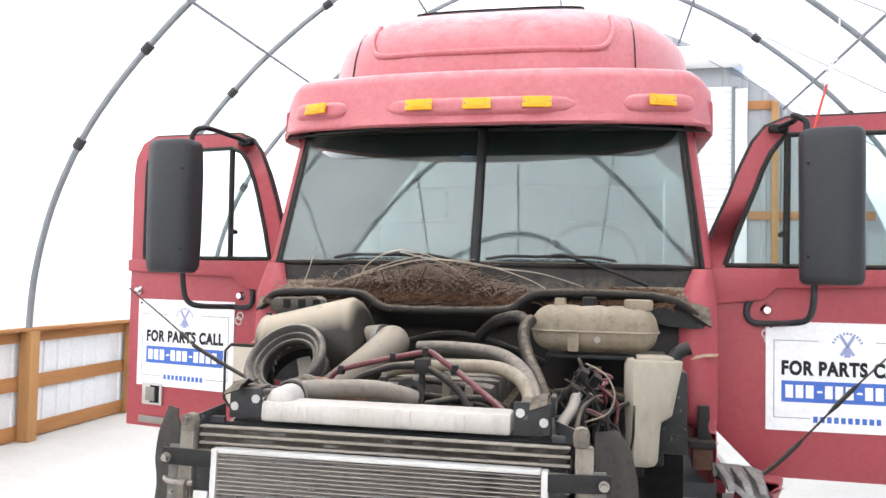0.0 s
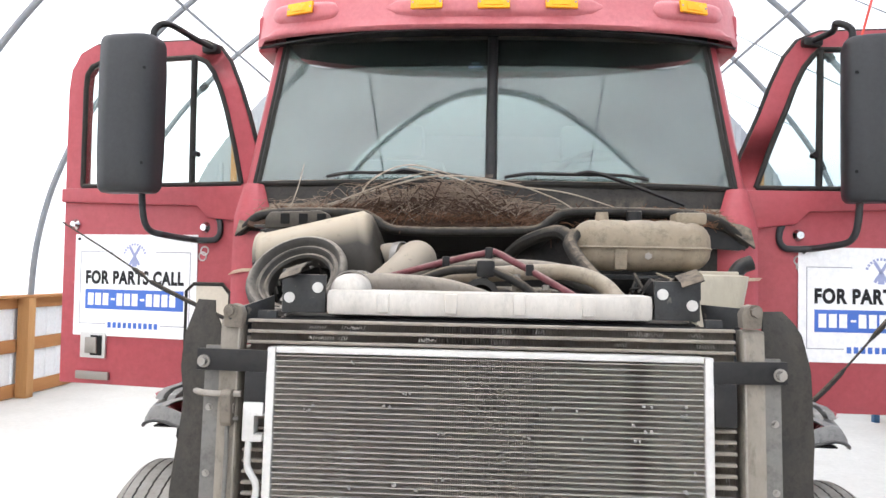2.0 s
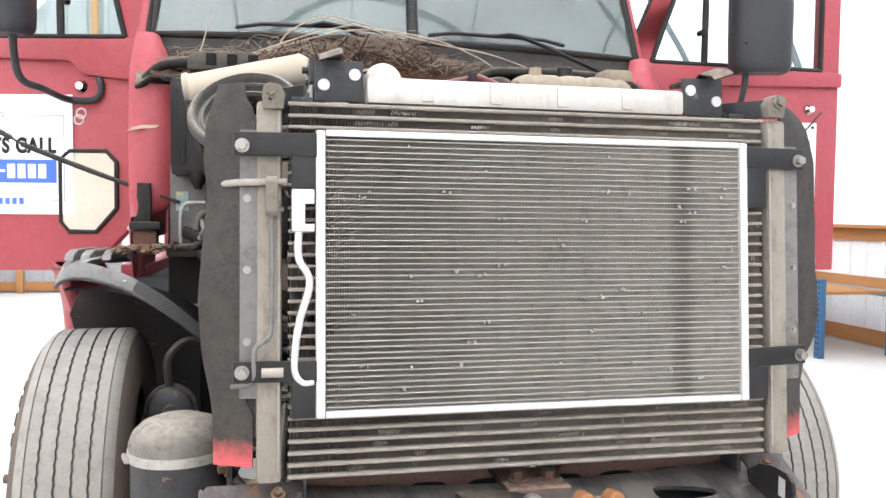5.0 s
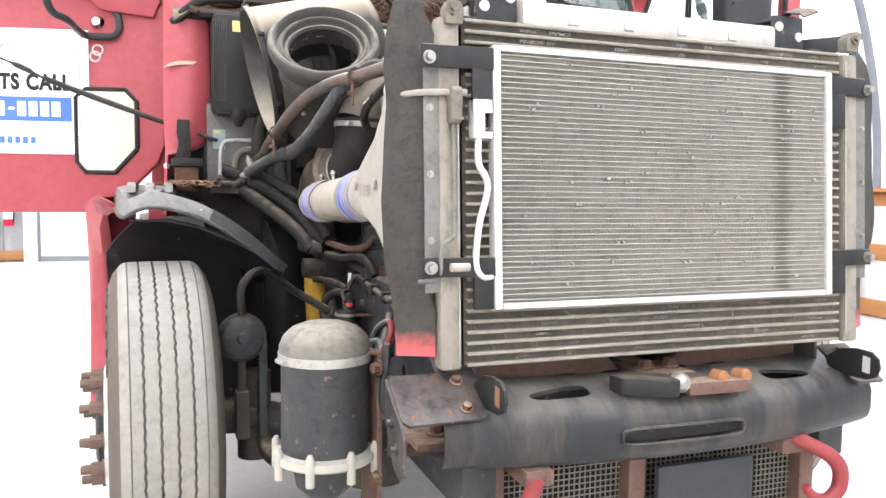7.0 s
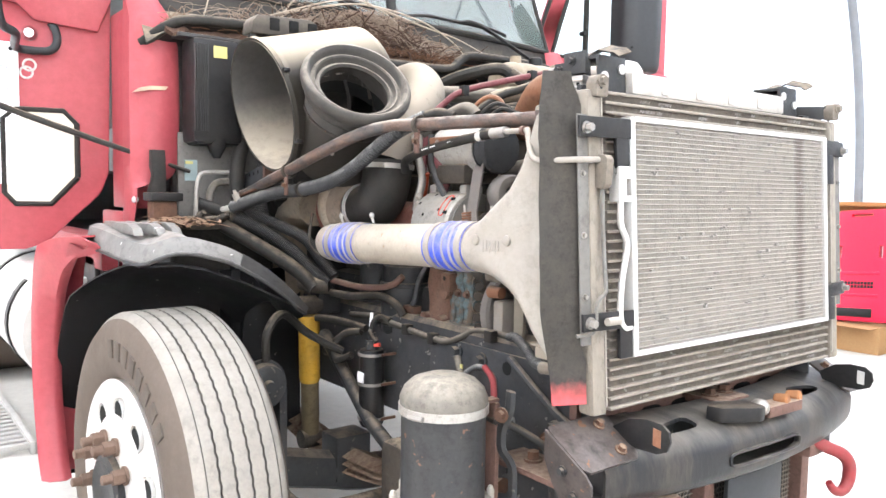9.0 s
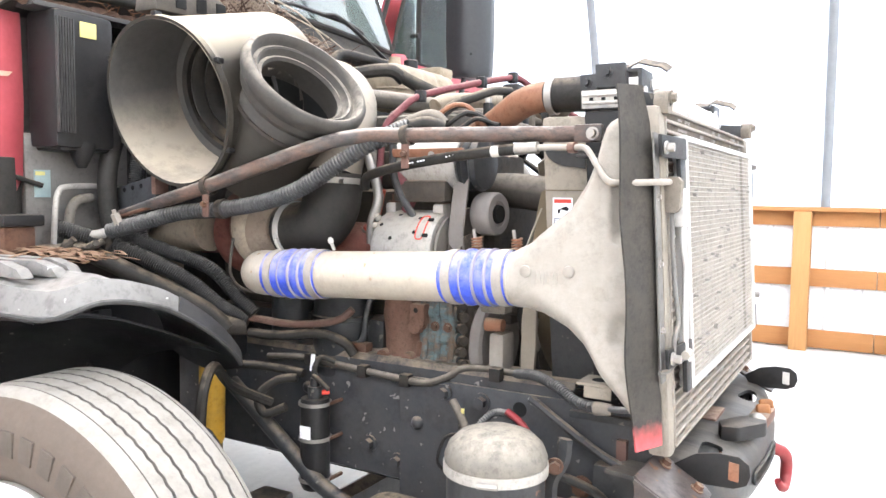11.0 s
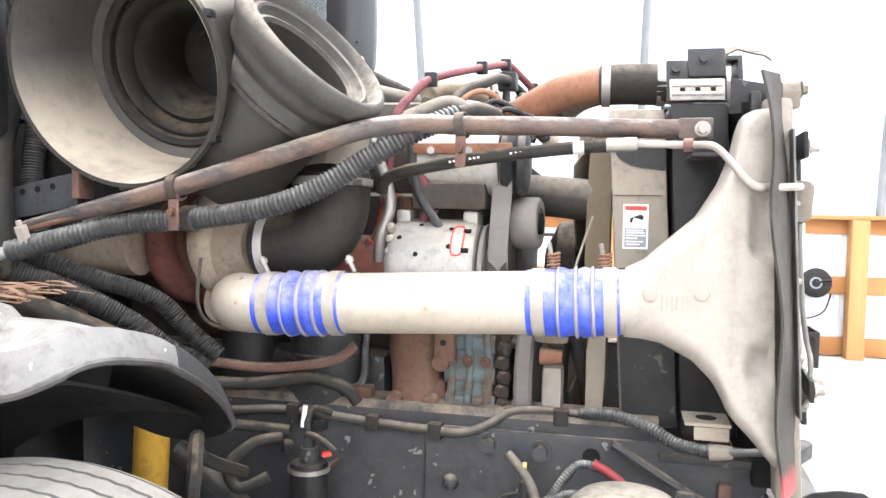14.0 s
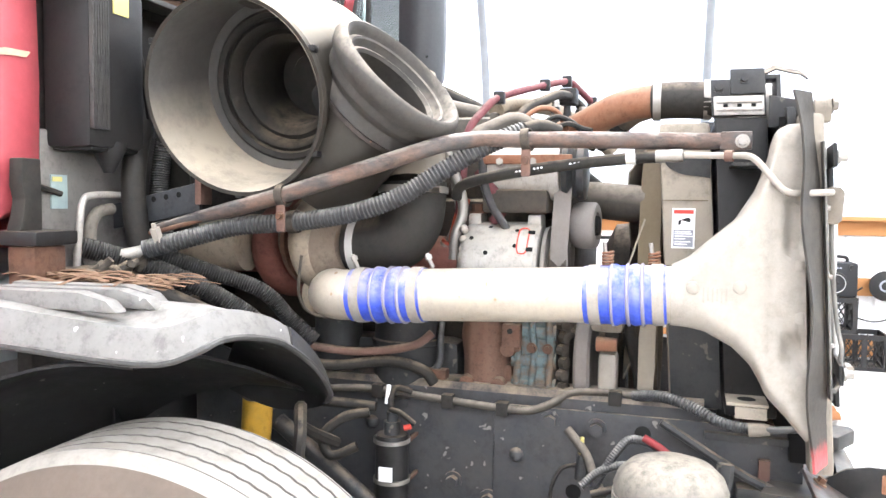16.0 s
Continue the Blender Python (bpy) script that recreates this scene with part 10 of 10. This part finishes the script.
def build_wall_things():
    build_crate(4.88, -0.712, 0.0, "black plastic milk crate on the floor by the wall")
    build_crate(4.88, -1.14, 0.0, "black plastic milk crate on the floor by the wall")
    build_crate(4.88, -0.912, 0.286, "black plastic milk crate stacked across two others")
    sp = thing("loudspeaker", (4.88, -0.920, 0.572), "black portable loudspeaker standing on a milk crate", "loudspeaker")
    x0 = 4.74
    part("case", B((x0, -1.080, 0.572), (5.0, -0.760, 0.845), 0.02), "speaker", sp)
    part("cone", lathe([(0.0, 0.085), (0.004, 0.078), (-0.012, 0.05), (-0.02, 0.03), (-0.012, 0.0)], (x0 - 0.001, -0.920, 0.68), (-1, 0, 0), 32), "cone", sp, "pale round speaker cone")
    part("cone_ring", lathe([(0.0, 0.09), (0.01, 0.088), (0.01, 0.076), (0.0, 0.074)], (x0 - 0.001, -0.920, 0.68), (-1, 0, 0), 32), "black", sp)
    part("dust_cap", lathe([(0.0, 0.026), (0.01, 0.018), (0.014, 0.0)], (x0 + 0.006, -0.920, 0.68), (-1, 0, 0), 20), "black", sp)
    bar = bmesh.new()
    for k in range(4):
        box(bar, (x0 - 0.003, -0.960 + 0.024 * k, 0.798), (x0 - 0.0005, -0.944 + 0.024 * k, 0.81))
    part("print_bar", bar, "signgrey", sp, smooth=0)
    part("handle", T([(4.87, -1.020, 0.845), (4.87, -1.010, 0.88), (4.87, -0.920, 0.89), (4.87, -0.830, 0.88), (4.87, -0.820, 0.845)], 0.014, seg=8), "black", sp)
    part("knob", lathe([(0, 0.0), (0, 0.02), (0.02, 0.018), (0.02, 0.0)], (x0 - 0.001, -1.030, 0.81), (-1, 0, 0), 14), "black", sp)
    rl = thing("cable_reel", (5.16, -1.360, 0.6), "black cable reel fixed to the timber wall rail", "cable reel")
    part("side", lathe([(0.0, 0.0), (0.0, 0.125), (0.012, 0.125), (0.016, 0.115), (0.016, 0.0)], (5.12, -1.360, 0.64), (-1, 0, 0), 32), "black", rl)
    part("drum", lathe([(-0.12, 0.0), (-0.12, 0.1), (0.0, 0.1)], (5.12, -1.360, 0.64), (-1, 0, 0), 28), "cable", rl)
    part("hub_ring", lathe([(0.016, 0.05), (0.02, 0.05), (0.02, 0.035), (0.016, 0.035)], (5.12, -1.360, 0.64), (-1, 0, 0), 24), "signgrey", rl)
    part("crank", T([(5.1, -1.360, 0.64), (5.085, -1.420, 0.66), (5.06, -1.470, 0.665)], 0.01, seg=8), "black", rl)
    part("cable", T([(5.12, -1.190, 0.62), (5.11, -1.090, 0.54), (5.1, -1.060, 0.46), (5.1, -1.130, 0.38), (5.11, -1.290, 0.34), (5.12, -1.430, 0.4), (5.12, -1.480, 0.55)], 0.007, seg=6), "cable", rl)
    tagged(part("rope", T([(5.14, -0.580, 0.69), (5.12, -0.600, 0.55), (5.13, -0.570, 0.4), (5.12, -0.600, 0.25), (5.13, -0.590, 0.12)], 0.012, seg=8), "ropegreen"), "green rope hanging from the timber wall rail", "rope")
    # step ladder
    ld = thing("step_ladder", (4.77, 0.91, 0.0), "small aluminium step ladder with black treads", "ladder")
    for y, yt in ((1.115, 1.04), (0.683, 0.76)):
        part("front_rail", T([(4.46, y, 0.0), (4.75, yt, 0.96)], 0.022, seg=8, smooth=False), "ladder", ld)
        part("back_rail", T([(5.07, y + 0.02, 0.0), (4.79, yt, 0.94)], 0.018, seg=8, smooth=False), "ladder", ld)
        part("foot", B((4.435, y - 0.03, 0.0), (4.49, y + 0.03, 0.035), 0.006), "black", ld)
    for t in (0.3, 0.56):
        part("tread", B((4.46 + 0.29 * t - 0.04, 0.7 + 0.06 * t, 0.96 * t - 0.02), (4.46 + 0.29 * t + 0.07, 1.1 - 0.06 * t, 0.96 * t + 0.015), 0.006), "black", ld)
    part("hand_rail", T([(4.75, 0.76, 0.94), (4.76, 0.765, 0.985), (4.77, 0.8, 1.0), (4.77, 0.9, 1.0), (4.77, 1.0, 1.0), (4.76, 1.035, 0.985), (4.75, 1.04, 0.94)], 0.016, seg=10, n=4), "black", ld, "black hand rail")
    part("back_brace", T([(4.95, 0.7, 0.45), (4.95, 1.1, 0.45)], 0.012, seg=6, smooth=False), "ladder", ld)
    # creeper on a carton
    ct = thing("carton", (4.9, 1.84, 0.0), "brown carton on the floor by the wall", "box")
    part("box_body", B((4.74, 1.62, 0.0), (5.06, 2.08, 0.22), 0.004), "carton", ct)
    part("flap", B((4.6, 1.64, 0.215), (4.735, 2.06, 0.22), 0.001), "carton", ct)
    cr = thing("creeper", (4.9, 1.83, 0.222), "bright red plastic mechanic's creeper leaning against the wall", "creeper")
    m = basis((4.8, 2.06, 0.222), (-0.03, -1, 0.08), (0.2, -0.1, 1))
    room = (m.to_3x3() @ Vector((0, 0, 1))).x < 0
    side = 1 if room else -1
    out = [(0.03, 0.0), (0.44, 0.0), (0.47, 0.03), (0.47, 0.12), (0.44, 0.17), (0.43, 0.24), (0.435, 0.6), (0.45, 0.66), (0.46, 0.86), (0.42, 0.92), (0.05, 0.92), (0.01, 0.88), (0.015, 0.66), (0.03, 0.6), (0.035, 0.24), (0.03, 0.17), (0.0, 0.12), (0.0, 0.03)]
    out = [(u * 1.12, v) for u, v in out]
    board = part("board", prism(out, 0.05, m @ Matrix.Translation((0, 0, -0.025)), bevel=0.01), "bright_red", cr)
    for u in (0.06, 0.385):
        carve(board, prism([(u, 0.52), (u + 0.028, 0.52), (u + 0.028, 0.62), (u, 0.62)], 0.08, m @ Matrix.Translation((0, 0, -0.04))))
    carve(board, prism([(0.15, 0.865), (0.32, 0.865), (0.32, 0.885), (0.15, 0.885)], 0.08, m @ Matrix.Translation((0, 0, -0.04))))
    face = m @ Matrix.Translation((0, 0, side * 0.026))
    for z in (0.2, 0.38):
        part("raised_rib", prism([(0.07, z), (0.4, z), (0.4, z + 0.025), (0.07, z + 0.025)], 0.008, m @ Matrix.Translation((0, 0, side * 0.026 - 0.004)), bevel=0.003), "bright_red", cr)
    part("foot_pad", prism([(0.06, 0.035), (0.36, 0.035), (0.36, 0.105), (0.06, 0.105)], 0.012, m @ Matrix.Translation((0, 0, side * 0.026 - 0.006)), bevel=0.004), "black", cr, "black rubber pad")
    bars([(0.13 + 0.026 * k, z, 0.151 + 0.026 * k, z + 0.024) for k in range(9) for z in (0.27, 0.3)], face, "signblack", cr, 0.001, "print_bar")
    part("print_badge", lathe([(-0.002, 0.0), (-0.002, 0.032), (0.002, 0.032), (0.002, 0)], face @ Vector((0.085, 0.3, 0)), m.to_3x3() @ Vector((0, 0, 1)), 20), "signblack", cr)
    for u, v in ((0.05, 0.05), (0.42, 0.05), (0.05, 0.87), (0.42, 0.87)):
        part("castor", lathe([(-0.012, 0.0), (-0.012, 0.025), (0.012, 0.025), (0.012, 0.0)], m @ Vector((u, v, side * -0.045)), (0, 1, 0), 14), "black", cr)
    # fire extinguisher on the end wall
    fe = thing("fire_extinguisher", (-3.1, 11.42, 0.54), "red fire extinguisher hanging on the end wall", "extinguisher")
    part("cylinder", lathe([(0.0, 0.0), (0.0, 0.06), (0.012, 0.066), (0.24, 0.066), (0.275, 0.045), (0.29, 0.02), (0.3, 0.02)], (-3.1, 11.34, 0.54), (0, 0, 1), 24), "bright_red", fe)
    part("valve", B((-3.125, 11.32, 0.84), (-3.075, 11.36, 0.87), 0.006), "black", fe)
    part("lever", B((-3.11, 11.25, 0.872), (-3.09, 11.36, 0.886), 0.003), "black", fe)
    part("hose", T([(-3.08, 11.33, 0.85), (-3.02, 11.3, 0.82), (-3.02, 11.29, 0.7), (-3.03, 11.29, 0.6)], 0.01, seg=8), "black", fe)
    part("label", lathe([(0.1, 0.0665), (0.1, 0.067), (0.2, 0.067), (0.2, 0.0665)], (-3.1, 11.34, 0.54), (0, 0, 1), 24), "signwhite", fe)
    part("bracket", B((-3.13, 11.4, 0.6), (-3.07, 11.47, 0.8), 0.004), "steel", fe)
    # engine hoist, legs towards the truck
    eh = thing("engine_hoist", (4.6, 6.9, 0.0), "red folding engine hoist standing on castors by the wall", "hoist")
    for x0, x1 in ((4.25, 4.33), (4.93, 4.87)):
        part("leg", T([(x0, 6.36, 0.1), (x1, 7.2, 0.12)], 0.04, seg=4, smooth=False), "bright_red", eh)
        for y in (6.38, 7.16):
            x = x0 + (x1 - x0) * (y - 6.36) / 0.84
            w = part("castor", lathe([(-0.014, 0.0), (-0.014, 0.034), (0.014, 0.034), (0.014, 0.0)], (x, y, 0.034), (1, 0, 0), 16), "black", eh)
            part("fork", B((x - 0.022, y - 0.012, 0.03), (x + 0.022, y + 0.012, 0.07), 0.003), "steel", w)
        part("side_post", T([(x1, 7.16, 0.14), (x1 - 0.02, 7.18, 0.46)], 0.035, seg=4, smooth=False), "bright_red", eh)
    part("cross_bar", B((4.3, 7.13, 0.13), (4.9, 7.21, 0.2), 0.006), "bright_red", eh)
    part("top_bar", B((4.28, 7.14, 0.42), (4.89, 7.21, 0.48), 0.006), "bright_red", eh)
    part("mast", T([(4.6, 7.17, 0.16), (4.6, 7.2, 0.62)], 0.045, seg=4, smooth=False), "bright_red", eh)
    cb = thing("storage_box", (4.45, 6.9, 0.0), "dark blue plastic box on the floor under the hoist", "box")
    part("box_body", B((4.42, 6.72, 0.0), (4.66, 7.05, 0.11), 0.008), "bluesteel", cb)
    part("box_rim", B((4.41, 6.71, 0.111), (4.67, 7.06, 0.122), 0.003), "bluesteel", cb)
    # pallet racking: punched blue upright and teal beams
    rk = thing("pallet_rack", (4.6, 5.9, 0.0), "low pallet racking with punched blue uprights and teal beams", "rack")
    for y in (4.74, 7.42):
        for x in (4.25, 5.0):
            up = part("upright", B((x, y - 0.035, 0.0), (x + 0.06, y + 0.035, 0.72), 0.004), "rackblue", rk)
            if y < 5 and x < 4.5:
                for k in range(14):
                    for dy in (-0.016, 0.016):
                        part("slot", B((x - 0.001, y + dy - 0.006, 0.03 + 0.05 * k), (x + 0.002, y + dy + 0.006, 0.055 + 0.05 * k)), "dark", up, smooth=0)
    for x in (4.26, 5.0):
        part("beam", B((x, 4.776, 0.545), (x + 0.045, 7.384, 0.605), 0.004), "teal", rk)
    part("end_panel", B((4.262, 4.778, 0.3), (4.3, 5.26, 0.435), 0.004), "teal", rk)
    part("shelf", B((4.31, 4.78, 0.57), (4.995, 7.38, 0.6), 0.003), "timber", rk)
    part("cross_member", B((4.27, 5.262, 0.33), (4.29, 7.38, 0.4), 0.003), "rusttan", rk)
    sb = thing("striped_board", (4.25, 5.2, 0.43), "red and white striped warning board hung on the rack's beam", "warning board")
    out = [(0.0, 0.1), (0.05, 0.215), (0.46, 0.215), (0.46, -0.01), (0.3, 0.005)]
    part("board", prism(out, 0.012, basis((4.258, 5.42, 0.43), (0, -1, 0), (0, 0, 1))), "stripewhite", sb)
    for k in range(7):
        u = 0.03 + 0.062 * k
        lo = 0.1 - 0.3 * max(0.0, u - 0.02) + 0.004
        st = [(u, max(lo, 0.012)), (u + 0.03, max(lo - 0.008, 0.006)), (min(u + 0.075, 0.458), 0.213), (min(u + 0.045, 0.455), 0.213)]
        part("stripe", prism(st, 0.016, basis((4.26, 5.42, 0.43), (0, -1, 0), (0, 0, 1))), "bright_red", sb, smooth=0)
    # ramp plank beside the truck
    rp = thing("ramp_plank", (-1.125, 3.85, 0.0), "silver slotted loading ramp lying on the floor", "ramp")
    for x in (-1.25, -1.02):
        part("ramp_rail", B((x, 2.9, 0.0), (x + 0.025, 4.8, 0.06), 0.004), "brightalu", rp)
    for k in range(26):
        part("rung", B((-1.225, 2.93 + k * 0.072, 0.02), (-1.02, 2.965 + k * 0.072, 0.045), 0.003), "brightalu", rp)
    bx = thing("tool_box", (-4.93, 9.6, 0.0), "red metal tool chest with an open top tray by the wall", "tool box")
    part("box_body", B((-5.12, 9.45, 0.0), (-4.82, 9.8, 0.26), 0.01), "bright_red", bx)
    part("tray", B((-5.13, 9.44, 0.262), (-4.81, 9.81, 0.32), 0.008), "bright_red", bx)
    part("latch", B((-4.99, 9.432, 0.2), (-4.95, 9.4395, 0.27), 0.003), "steel", bx)
    part("handle", T([(-4.96, 9.56, 0.32), (-4.96, 9.57, 0.35), (-4.96, 9.68, 0.35), (-4.96, 9.69, 0.32)], 0.008, seg=8), "black", bx)
    cn = thing("fuel_can", (-4.71, 9.6, 0.0), "blue-grey metal can beside the tool chest", "can")
    part("can_body", B((-4.79, 9.5, 0.0), (-4.63, 9.72, 0.27), 0.02), "boxgrey", cn)
    part("can_cap", lathe([(0.0, 0.0), (0.0, 0.022), (0.02, 0.02), (0.02, 0)], (-4.71, 9.56, 0.27), (0, 0, 1), 14), "black", cn)
    part("can_handle", T([(-4.71, 9.62, 0.268), (-4.71, 9.63, 0.295), (-4.71, 9.69, 0.295), (-4.71, 9.7, 0.268)], 0.008, seg=6), "black", cn)


build_nest()
build_wall_things()
